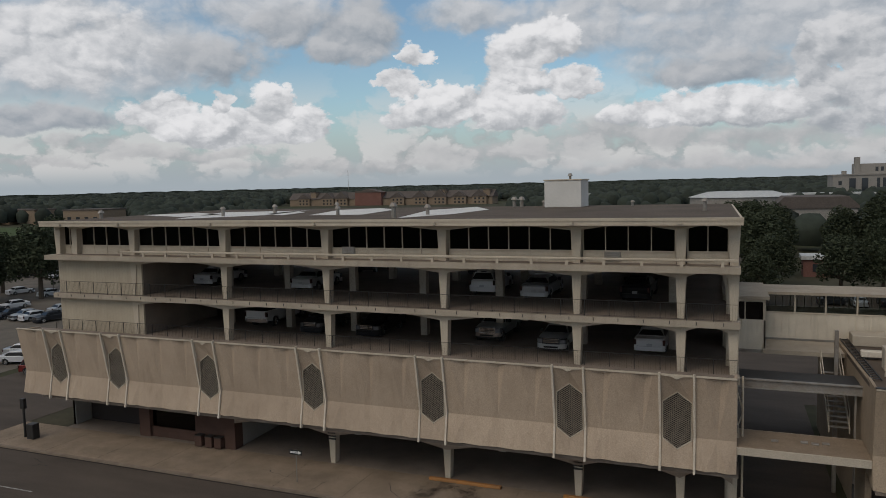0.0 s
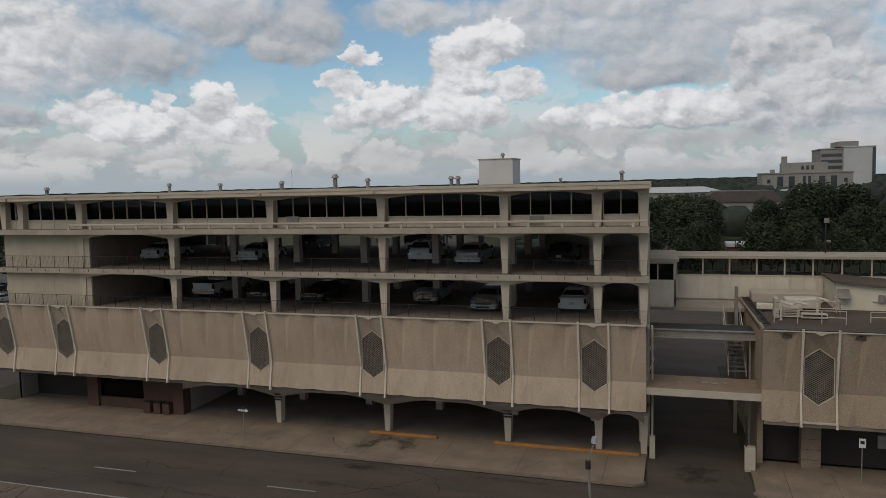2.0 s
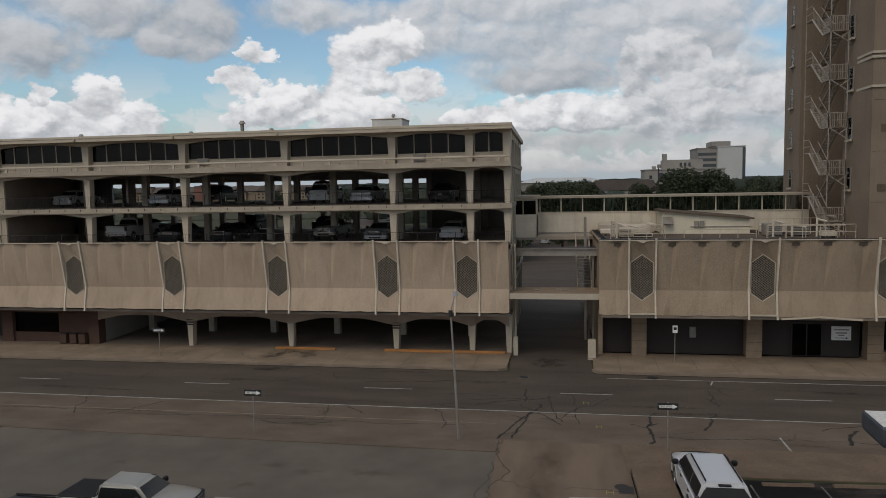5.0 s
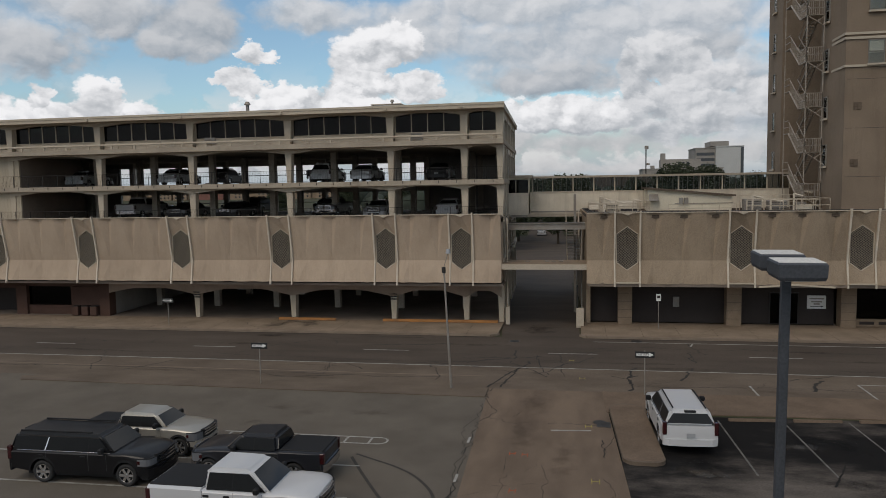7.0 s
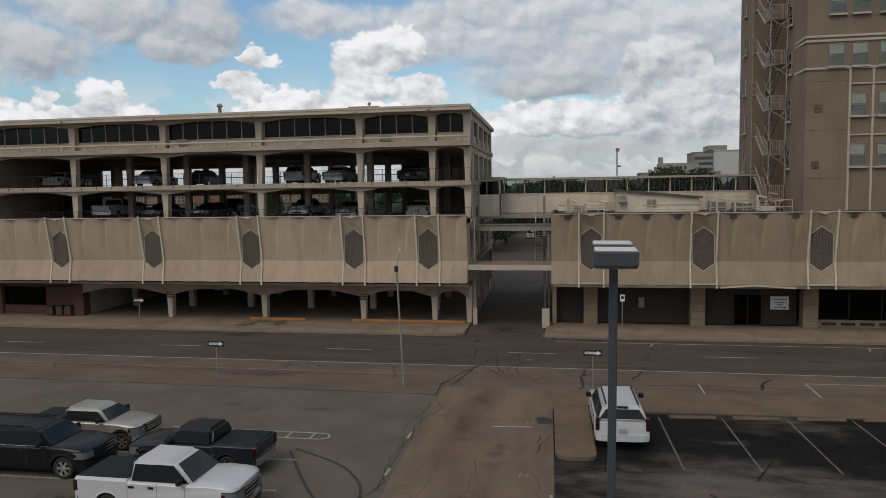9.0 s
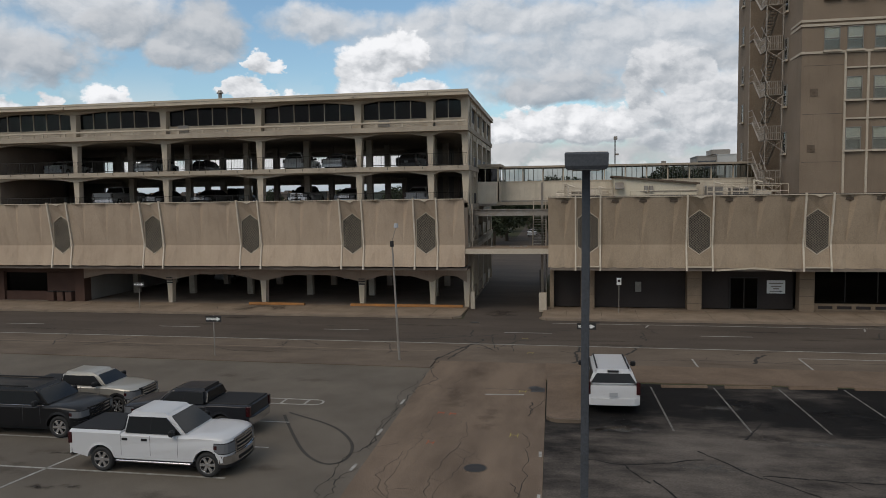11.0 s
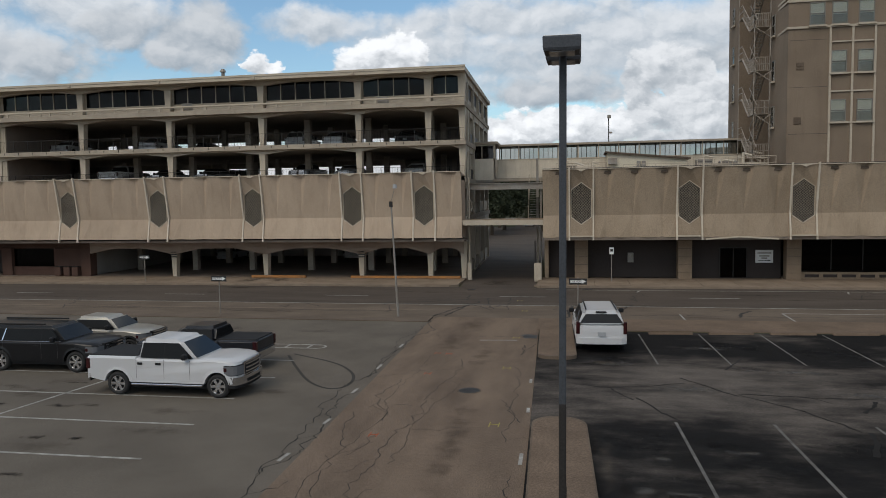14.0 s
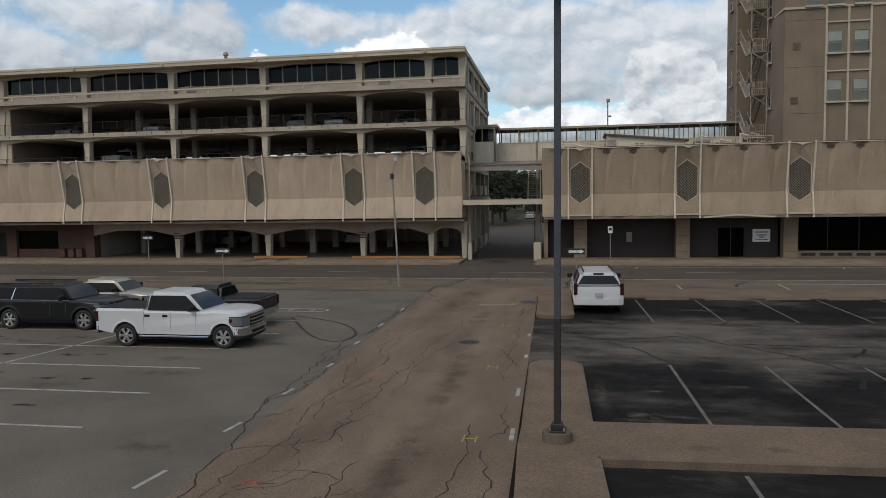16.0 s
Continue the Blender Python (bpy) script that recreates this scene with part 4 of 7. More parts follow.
rng = random.Random(4)
ROWS_Z = [11.4, 14.83, 18.2, 21.7, 25.1, 28.5, 31.9, 35.3]
for zi, z in enumerate(ROWS_Z):
    xs = [26.27, 28.0] + [30.6 + 1.73 * k for k in range(4)] + [39.5, 41.2]
    if zi >= 2:
        xs = [24.8] + xs
    for x in xs:
        tower_window(pose(x, TY0 - 0.07, z), 1.02, rng.random() < 0.85)
    for y, xw in ((45.1, TX0), (57.6, TX0)):
        tower_window(pose(xw - SKEW * (y - 41.7) - 0.07, y, z, 0, 0, -90), 0.8, rng.random() < 0.4)
    for y in (49.0, 53.0):
        tower_window(pose(TX0 + 7.5 - SKEW * (y - 41.7) - 0.07, y, z, 0, 0, -90), 0.8, False)
pil = Solid()
for x in (25.68, 27.14, 28.6, 30.0):
    pil.box(x - 0.07, x + 0.07, TY0 - 0.12, TY0, 8.2, 18.0)
for z in (14.75, 11.3, 13.5, 16.95):
    pil.box(25.68, 28.6, TY0 - 0.1, TY0, z, z + 0.1)
part("stone_strip", pil, LIMESTONE, walls)
for x, z in ((23.73, 15.15), (23.6, 11.3)):
    part("wall_vent", Solid().box(x - 0.25, x + 0.25, TY0 - 0.04, TY0 + 0.02, z, z + 0.5).box(x - 0.02, x + 0.02, TY0 - 0.06, TY0, z, z + 0.5).box(x - 0.25, x + 0.25, TY0 - 0.06, TY0, z + 0.23, z + 0.27), ISLAND_KERB, walls, "small rusty wall vent")
for z in (13.9, 17.2, 10.6):
    part("panel_joint", Solid().box(TX0 + 0.1, 25.6, TY0 - 0.004, TY0 + 0.01, z, z + 0.02), DARKMETAL, walls)

# ---- vehicles ----
TYRE = plain("tyre_rubber", (0.018, 0.018, 0.018), 0.85)
RIM = plain("alloy_rim", (0.7, 0.7, 0.71), 0.22, 0.9)
CHROME = plain("chrome", (0.6, 0.6, 0.62), 0.15, 1.0)
BLACKPLASTIC = plain("black_plastic", (0.014, 0.014, 0.015), 0.6, spec=0.2)
CARGLASS = plain("car_glass", (0.012, 0.0125, 0.013), 0.06, spec=0.33)
SIDEGLASS = plain("side_glass", (0.011, 0.0115, 0.012), 0.3, spec=0.12)
HEADLAMP = plain("headlamp_glass", (0.13, 0.135, 0.145), 0.12, spec=0.7)
SEAM = plain("panel_gap", (0.07, 0.07, 0.072), 0.7)
REDLAMP = plain("red_lamp_glass", (0.035, 0.006, 0.007), 0.15, spec=0.6)
PLATE = plain("number_plate_grey", (0.32, 0.33, 0.34), 0.5)
PAINT = {n: plain("car_paint_" + n, c, 0.3, m, 0.25 if max(c) < 0.1 else 0.4, 0.15 if max(c) < 0.1 else 0.35, 0.02) for n, c, m in (
    ("white", (0.5, 0.5, 0.505), 0), ("black", (0.009, 0.009, 0.010), 0.0), ("champagne", (0.36, 0.34, 0.30), 0.4), ("charcoal", (0.02, 0.021, 0.025), 0.1),
    ("silver", (0.42, 0.43, 0.44), 0.5), ("blue", (0.02, 0.04, 0.10), 0.3), ("red", (0.16, 0.02, 0.018), 0.2))}

wheel_cache = {}


def wheel(parent, x, y, r, out):
    """A tyre with a spoked rim; out is the side that faces outwards."""
    if r not in wheel_cache:
        t = Solid()
        prof = [(r * 0.68, 0.13), (r * 0.93, 0.13), (r, 0.09), (r, -0.09), (r * 0.93, -0.13), (r * 0.68, -0.13)]
        n = 24
        for i in range(n):
            a = 2 * math.pi * i / n
            t.v += [(p * math.cos(a), q, p * math.sin(a)) for p, q in prof]
        k = len(prof)
        for i in range(n):
            for j in range(k):
                t.f.append((i * k + j, i * k + (j + 1) % k, ((i + 1) % n) * k + (j + 1) % k, ((i + 1) % n) * k + j))
        s = Solid().tube((0, -0.02, 0), (0, 0.02, 0), r * 0.67, 20)
        d = Solid().tube((0, -0.115, 0), (0, -0.06, 0), r * 0.13, 10)
        for i in range(6):
            a = 2 * math.pi * i / 6
            u, w = Vector((math.cos(a), 0, math.sin(a))), Vector((-math.sin(a), 0, math.cos(a)))
            p = [u * r * 0.1 - w * r * 0.1, u * r * 0.1 + w * r * 0.1, u * r * 0.68 + w * r * 0.13, u * r * 0.68 - w * r * 0.13]
            d.add([q + Vector((0, -0.11, 0)) for q in p] + [q + Vector((0, -0.07, 0)) for q in p], [(0, 1, 2, 3), (0, 3, 7, 4), (1, 5, 6, 2), (2, 6, 7, 3), (7, 6, 5, 4)])
        for i in range(20):
            a, b = 2 * math.pi * i / 20, 2 * math.pi * (i + 1) / 20
            d.add([(q * math.cos(c), y2, q * math.sin(c)) for c in (a, b) for q, y2 in ((r * 0.62, -0.12), (r * 0.70, -0.12), (r * 0.70, -0.05), (r * 0.62, -0.05))],
                  [(0, 1, 5, 4), (1, 2, 6, 5), (3, 0, 4, 7)])
        wheel_cache[r] = t.mesh("tyre", TYRE, smooth=True), s.mesh("hub", BLACKPLASTIC), d.mesh("rim", RIM)
    t, s, d = wheel_cache[r]
    m = pose(x, y, r, 0, 0, 0 if out < 0 else 180)
    o = part("wheel", t, None, parent, "black tyre on a bright alloy rim", m=m)
    part("hub", s, None, o)
    part("rim", d, None, o)


def smooth_mesh(me, angle=32):
    me.shade_smooth()
    me.set_sharp_from_angle(angle=radians(angle))
    return me


def hull(name, verts, faces, mat, bevel, seg=3):
    bm = bmesh.new()
    vs = [bm.verts.new(v) for v in verts]
    for f in faces:
        bm.faces.new([vs[i] for i in f])
    bmesh.ops.recalc_face_normals(bm, faces=bm.faces)
    bmesh.ops.bevel(bm, geom=list(bm.edges), offset=bevel, segments=seg, affect="EDGES", clamp_overlap=True)
    me = bpy.data.meshes.new(name)
    bm.to_mesh(me)
    bm.free()
    me.materials.append(mat)
    return smooth_mesh(me, 40)


def vehicle(name, label, category, spec, paint, at, turn, group="", trim=True):
    """A car from a side profile: a lower body with wheel arches, a glazed cabin, wheels and fittings. It faces along its own x."""
    o = thing(name, label, category, group, at=at)
    o.rotation_euler = (0, 0, radians(turn))
    L, W, H, wbx, fo, r = spec["L"], spec["W"] / 2, spec["H"], spec["wb"], spec["fo"], spec["r"]
    P = PAINT[paint]
    xf, xr = L / 2 - fo, L / 2 - fo - wbx
    sill, ra = spec.get("sill", 0.36), r * 1.2
    top = [(x * L / 2, z) for x, z in spec["top"]]
    prof = list(top)
    bot = [(L / 2 - 0.06, sill + 0.1)]
    for xc in (xf, xr):
        for k in range(9):
            a = math.pi * k / 8
            px, pz = xc + ra * math.cos(a), r + ra * math.sin(a) * 1.02
            bot.append((px, max(pz, sill)))
    bot.append((-L / 2 + 0.06, sill + 0.12))
    prof = prof + bot
    zc, xc0 = 0.7, 0.0
    n = len(prof)
    layers = []
    levels = ((-W, 0.0), (-W + 0.035, 0.6), (-W + 0.10, 1.0), (-W * 0.6, 1.0), (W * 0.6, 1.0), (W - 0.10, 1.0), (W - 0.035, 0.6), (W, 0.0))
    for y, k in levels:
        bow = (abs(y) / W) ** 2.2
        ring = []
        for i, (x, z) in enumerate(prof):
            drop = 0.07 * (1 - k)
            if i < len(top):
                z2 = z - drop
                x2 = x * (1 - (0.03 if x > 0 else 0.008) * (1 - k)) if abs(x) > L * 0.42 else x
            else:
                z2, x2 = z, x * (1 - (0.03 if x > 0 else 0.008) * (1 - k)) if abs(x) > L * 0.47 else x
            f = max(0.0, (abs(x) / (L / 2) - 0.74) / 0.26)
            x2 -= (0.16 if x > 0 else 0.03) * bow * f * (1 if x > 0 else -1)
            if i < len(top) and x > L * 0.2:
                z2 += 0.03 * (1 - bow)
            ring.append((x2, y, z2))
        layers.append(ring)
    s = Solid()
    s.v = [p for ring in layers for p in ring]
    s.f = [tuple(range(n))[::-1], tuple(range(7 * n, 8 * n))]
    for j in range(7):
        for i in range(n):
            s.f.append((j * n + i, j * n + (i + 1) % n, (j + 1) * n + (i + 1) % n, (j + 1) * n + i))
    body = part("body", smooth_mesh(s.mesh("body", P), 35), None, o)
    part("wheel_well", Solid().box(xr - ra, xr + ra, -W + 0.28, W - 0.28, 0.3, r * 2.3).box(xf - ra, xf + ra, -W + 0.28, W - 0.28, 0.3, r * 2.15).box(-L / 2 + 0.7, L / 2 - 0.5, -W + 0.15, W - 0.15, 0.27, sill + 0.05), BLACKPLASTIC, body)
    # arch lips and a shoulder crease
    for xc in (xf, xr):
        for sgn in (-1, 1):
            lip = Solid()
            ring = [(xc + q * math.cos(math.pi * (0.06 + k / 12 * 0.88)), r + q * math.sin(math.pi * (0.06 + k / 12 * 0.88)) * 1.02) for q in (ra - 0.005, ra + 0.075) for k in range(13)]
            y0, y1 = sgn * (W - 0.06), sgn * (W + 0.022)
            lip.v = [(x, y0, z) for x, z in ring] + [(x, y1 - (sgn * 0.015 if i >= 13 else 0), z) for i, (x, z) in enumerate(ring)]
            for k in range(12):
                lip.f += [(26 + k, 27 + k, 40 + k, 39 + k), (k, k + 1, 27 + k, 26 + k), (13 + k, 39 + k, 40 + k, 14 + k)]
            part("arch_lip", smooth_mesh(lip.mesh("arch_lip", BLACKPLASTIC if spec.get("clad") else P), 50), None, body)
    # cabin
    b0, t0, t1, b1 = [x * L / 2 for x in spec["cab"]]
    zb, wb_, wt_ = spec["belt"], W - 0.05, W - spec.get("tumble", 0.2)
    verts = [(b0, -wb_, zb - 0.05), (b1, -wb_, zb - 0.05), (b1, wb_, zb - 0.05), (b0, wb_, zb - 0.05), (t0, -wt_, H), (t1, -wt_, H - 0.03), (t1, wt_, H - 0.03), (t0, wt_, H)]
    faces = [(0, 1, 5, 4), (1, 2, 6, 5), (2, 3, 7, 6), (3, 0, 4, 7), (4, 5, 6, 7), (3, 2, 1, 0)]
    cab = part("cabin", hull("cabin", verts, faces, P, 0.12, 4), None, o)

    def on_side(x, z, sgn):
        f = (z - zb + 0.05) / (H - zb + 0.05)
        return (x, sgn * (wb_ + (wt_ - wb_) * f + 0.008), z)

    def slant(xb, xt, z):
        return xb + (xt - xb) * (z - zb + 0.05) / (H - zb + 0.05)

    z0, z1 = zb + 0.03, H - 0.13
    cuts = [None] + [c * L / 2 for c in spec["pillars"]] + [None]
    for sgn in (-1, 1):
        for a, b in zip(cuts, cuts[1:]):
            g = 0.012
            lo = [slant(b0, t0, z) + 0.13 for z in (z0, z1)] if a is None else [a + g] * 2
            hi = [slant(b1, t1, z) - 0.15 for z in (z0, z1)] if b is None else [b - g] * 2
            q = [on_side(lo[0], z0, sgn), on_side(hi[0], z0, sgn), on_side(hi[1], z1, sgn), on_side(lo[1], z1, sgn)]
            part("side_window", Solid().add(q + [(x, y - sgn * 0.02, z) for x, y, z in q], [(0, 1, 2, 3), (7, 6, 5, 4), (0, 4, 5, 1), (1, 5, 6, 2), (2, 6, 7, 3), (3, 7, 4, 0)]), SIDEGLASS, cab, "dark tinted window")
    for nm, xb, xt, sg in (("windscreen", b1, t1, 1), ("rear_window", b0, t0, -1)):
        za, zc2 = (zb + 0.06, H - 0.11) if sg > 0 else (zb + 0.1, H - 0.14)
        q = []
        for z, ww in ((za, wb_ - 0.1), (zc2, wt_ - 0.09)):
            f = (z - zb + 0.05) / (H - zb + 0.05)
            for y in (-ww, ww):
                q.append((xb + (xt - xb) * f + sg * 0.012, y, z))
        q = [q[0], q[1], q[3], q[2]]
        part(nm, Solid().add(q + [(x - sg * 0.03, y, z) for x, y, z in q], [(0, 1, 2, 3), (7, 6, 5, 4), (0, 4, 5, 1), (1, 5, 6, 2), (2, 6, 7, 3), (3, 7, 4, 0)]), CARGLASS, cab, "dark glossy glass")
    for x in (xf, xr):
        for sgn in (-1, 1):
            wheel(o, x, sgn * (W - 0.135), r, sgn)
    zn = spec.get("nose", 0.75)
    X = L / 2

    def nose_x(y):
        """How far forward the rounded nose reaches at a distance from the middle."""
        f = min(1.0, abs(y) / W)
        return X - 0.16 * f ** 2.2 - 0.03 * X * max(0.0, (f - 0.9) / 0.1) ** 2

    def across(y0, y1, out, deep, z0, z1, n=10):
        """A band across the nose that follows its curve."""
        ys = [y0 + (y1 - y0) * k / n for k in range(n + 1)]
        pts = [(nose_x(y) + out, y) for y in ys] + [(nose_x(y) - deep, y) for y in reversed(ys)]
        return Solid().prism(pts, "z", z0, z1)

    def bumper(sg, z0, z1, out=0.06):
        if sg > 0:
            ys = [W * (k / 7 - 1) * 0.985 for k in range(15)]
            pts = [(X - 0.4, -W - 0.012)] + [(nose_x(y) + out, y) for y in ys] + [(X - 0.4, W + 0.012), (X - 0.4, W - 0.1), (X - 0.4, -W + 0.1)]
            return Solid().prism(pts, "z", z0, z1)
        pts = [(-X + 0.14, -W - 0.008), (-X + 0.05, -W + 0.02), (-X - 0.05, -W * 0.8), (-X - 0.08, -W * 0.3), (-X - 0.08, W * 0.3), (-X - 0.05, W * 0.8), (-X + 0.05, W - 0.02), (-X + 0.14, W + 0.008)]
        return Solid().prism(pts, "z", z0, z1)

    part("front_bumper", bumper(1, sill - 0.02, sill + 0.24), CHROME if spec.get("chrome") else P, o)
    part("air_dam", bumper(1, sill - 0.13, sill - 0.02, 0.02), BLACKPLASTIC, o)
    part("bumper_intake", across(-W * 0.5, W * 0.5, 0.067, 0.0, sill + 0.02, sill + 0.13), BLACKPLASTIC, o)
    part("grille_frame", across(-W * 0.6, W * 0.6, 0.02, 0.08, sill + 0.25, zn + 0.21), CHROME if spec.get("chrome") else BLACKPLASTIC, o)
    part("grille", across(-W * 0.54, W * 0.54, 0.028, 0.05, sill + 0.29, zn + 0.17), BLACKPLASTIC, o, "black grille")
    for k in range(3):
        part("grille_bar", across(-W * 0.53, W * 0.53, 0.04, 0.0, sill + 0.34 + k * (zn - sill) * 0.26, sill + 0.39 + k * (zn - sill) * 0.26), CHROME, o, "chrome grille bar")
    for sgn in (-1, 1):
        y0, y1 = sorted((sgn * W * 0.6, sgn * (W - 0.035)))
        ys = [W * (0.61 + 0.065 * k) for k in range(7)]
        lens = [(nose_x(y) + 0.022, sgn * y) for y in ys] + [(X - 0.3, sgn * (W + 0.014)), (X - 0.56, sgn * (W + 0.014)), (X - 0.56, sgn * (W - 0.15)), (X - 0.3, sgn * W * 0.61)]
        hl = part("headlight", Solid().prism(lens, "z", zn - spec.get("lamp_h", 0.1), zn + 0.14), HEADLAMP, o, "clear headlight")
        part("headlight_bezel", Solid().prism([(x - 0.005, y * 0.998) for x, y in lens], "z", zn - spec.get("lamp_h", 0.1) - 0.025, zn + 0.16), BLACKPLASTIC, hl)
        part("turn_lamp", Solid().prism([(X - 0.46, sgn * (W + 0.018)), (X - 0.57, sgn * (W + 0.018)), (X - 0.56, sgn * (W - 0.1)), (X - 0.46, sgn * (W - 0.1))], "z", zn - 0.04, zn + 0.08), REDLAMP, hl, "red side reflector")
        y0, y1 = sorted((sgn * (W - 0.14), sgn * (W + 0.008)))
        zt = spec.get("tail", 0.95)
        part("tail_light", Solid().chamfered(-X - 0.012, -X + 0.16, y0, y1, zt - 0.22, zt + spec.get("tail_h", 0.2), 0.02), REDLAMP, o, "red tail light")
        part("mirror", Solid().chamfered(b1 - 0.55, b1 - 0.38, *sorted((sgn * (W - 0.02), sgn * (W + 0.2))), zb + 0.02, zb + 0.22, 0.04), BLACKPLASTIC if spec.get("dark_mirror", True) else P, o)
        for c in ((list(spec["pillars"]) + ([spec["cab"][0] + 0.115] if spec.get("bed") else [])) if trim else ()):
            part("door_handle", Solid().chamfered(c * L / 2 - 0.28, c * L / 2 - 0.08, *sorted((sgn * (W - 0.01), sgn * (W + 0.02))), zb - 0.2, zb - 0.12, 0.01), BLACKPLASTIC, o)
        if trim:
            for c in list(spec["pillars"]) + [spec["cab"][3] - 0.13] + ([spec["cab"][0] - 0.005] if spec.get("bed") else []):
                part("door_seam", Solid().box(c * L / 2 + 0.02, c * L / 2 + 0.03, *sorted((sgn * (W - 0.03), sgn * (W + 0.002))), sill + 0.12, zb - 0.03), SEAM, o)
        for c in spec["pillars"]:
            c = c * L / 2
            q = [on_side(c - 0.07, z0, sgn), on_side(c + 0.07, z0, sgn), on_side(c + 0.07, z1, sgn), on_side(c - 0.07, z1, sgn)]
            q = [(x, y - sgn * 0.003, z) for x, y, z in q]
            part("pillar_trim", Solid().add(q + [(x, y - sgn * 0.02, z) for x, y, z in q], [(0, 1, 2, 3), (7, 6, 5, 4), (0, 4, 5, 1), (1, 5, 6, 2), (2, 6, 7, 3), (3, 7, 4, 0)]), BLACKPLASTIC, cab)
    part("rear_bumper", bumper(-1, sill, sill + 0.26), CHROME if spec.get("chrome_rear") else (BLACKPLASTIC if spec.get("bed") else P), o)
    part("number_plate", Solid().box(-X - 0.075, -X - 0.05, -0.16, 0.16, sill + 0.06 if spec.get("bed") else zb - 0.42, sill + 0.22 if spec.get("bed") else zb - 0.26), PLATE, o, "pale number plate")
    if spec.get("bed"):
        part("bed_cover", Solid().chamfered(-X + 0.06, b0 - 0.03, -W + 0.12, W - 0.12, spec["bedz"] - 0.02, spec["bedz"] + 0.05, 0.03), BLACKPLASTIC, o, "black tonneau cover over the bed")
        part("tailgate_seam", Solid().box(-X - 0.004, -X + 0.02, -W + 0.22, W - 0.22, sill + 0.32, sill + 0.335), BLACKPLASTIC, o)
    if spec.get("dark_pillars"):
        for sgn in (-1, 1):
            c = spec["pillars"][0] * L / 2
            q = [on_side(c - 0.05, z0, sgn), on_side(c, z0, sgn), on_side(c + 0.12, z1, sgn), on_side(c + 0.08, z1, sgn)]
            part("window_trim", Solid().add([(x, y + sgn * 0.005, z) for x, y, z in q] + [(x, y - sgn * 0.02, z) for x, y, z in q], [(0, 1, 2, 3), (7, 6, 5, 4), (0, 4, 5, 1), (1, 5, 6, 2), (2, 6, 7, 3), (3, 7, 4, 0)]), CHROME, cab, "bright window trim")
            part("sill_trim", Solid().chamfered(b0 + 0.3, b1 - 0.2, *sorted((sgn * (wb_ - 0.02), sgn * (wb_ + 0.012))), zb - 0.01, zb + 0.02, 0.005), CHROME, cab, "bright sill trim")
    if spec.get("rails"):
        for sgn in (-1, 1):
            part("roof_rail", Solid().chamfered(t0 + 0.15, t1 - 0.35, *sorted((sgn * (wt_ - 0.13), sgn * (wt_ - 0.08))), H, H + 0.06, 0.015), BLACKPLASTIC, cab, "black roof rail")
        part("spoiler", Solid().chamfered(t0 - 0.06, t0 + 0.06, -wt_ * 0.3, wt_ * 0.3, H - 0.1, H - 0.035, 0.015), BLACKPLASTIC, cab)
    if spec.get("step"):
        for sgn in (-1, 1):
            part("running_board", Solid().chamfered(xr + ra + 0.05, xf - ra - 0.05, *sorted((sgn * (W - 0.12), sgn * (W + 0.06))), sill - 0.09, sill - 0.03, 0.02), CHROME, o, "bright running board")
    return o


PICKUP = dict(L=5.66, W=2.0, H=1.92, wb=3.68, fo=0.81, r=0.4, sill=0.47, belt=1.27, cab=(-0.335, -0.30, 0.2, 0.485), pillars=(0.02,), nose=0.95, lamp_h=0.16, tail=1.1, tail_h=0.16, bed=True, bedz=1.31, chrome=True, chrome_rear=True, step=True, tumble=0.24,
              top=[(-1.0, 0.62), (-1.0, 1.30), (-0.99, 1.33), (-0.345, 1.33), (-0.335, 1.28), (0.485, 1.27), (0.58, 1.30), (0.80, 1.28), (0.92, 1.235), (0.97, 1.17), (0.99, 1.05), (1.0, 0.8)])
COMPACT = dict(PICKUP, clad=True, chrome=False, L=5.25, W=1.78, H=1.64, wb=3.2, fo=0.9, r=0.37, belt=1.12, cab=(-0.38, -0.34, 0.22, 0.48), bedz=1.13, nose=0.82, tail=0.95, step=False, chrome_rear=False, sill=0.44,
               top=[(-1.0, 0.58), (-1.0, 1.12), (-0.99, 1.15), (-0.39, 1.15), (-0.38, 1.13), (0.48, 1.12), (0.60, 1.11), (0.92, 1.02), (0.985, 0.92), (1.0, 0.7)])
DARKTRUCK = dict(PICKUP, L=5.2, W=1.84, H=1.68, wb=3.25, r=0.38, step=False, cab=(-0.34, -0.30, 0.22, 0.47), pillars=(0.02,), belt=1.12, bedz=1.16, nose=0.82, tail=0.98, sill=0.46, tumble=0.26,
                 top=[(-1.0, 0.58), (-1.0, 1.14), (-0.99, 1.17), (-0.35, 1.17), (-0.34, 1.13), (0.47, 1.12), (0.60, 1.12), (0.92, 1.04), (0.985, 0.93), (1.0, 0.72)])
BIGSUV = dict(dark_pillars=True, L=5.7, W=2.04, H=1.79, wb=3.30, fo=1.02, r=0.41, sill=0.42, belt=1.18, cab=(-0.985, -0.93, 0.26, 0.50), pillars=(-0.47, 0.12), nose=0.88, tail=1.05, tail_h=0.28, rails=True, tumble=0.22,
              top=[(-1.0, 0.6), (-1.0, 1.0), (-0.99, 1.18), (0.50, 1.18), (0.62, 1.19), (0.93, 1.10), (0.985, 0.98), (1.0, 0.75)])
SHORTSUV = dict(BIGSUV, H=1.78, L=5.18, wb=2.95, pillars=(-0.42, 0.12), tumble=0.3)
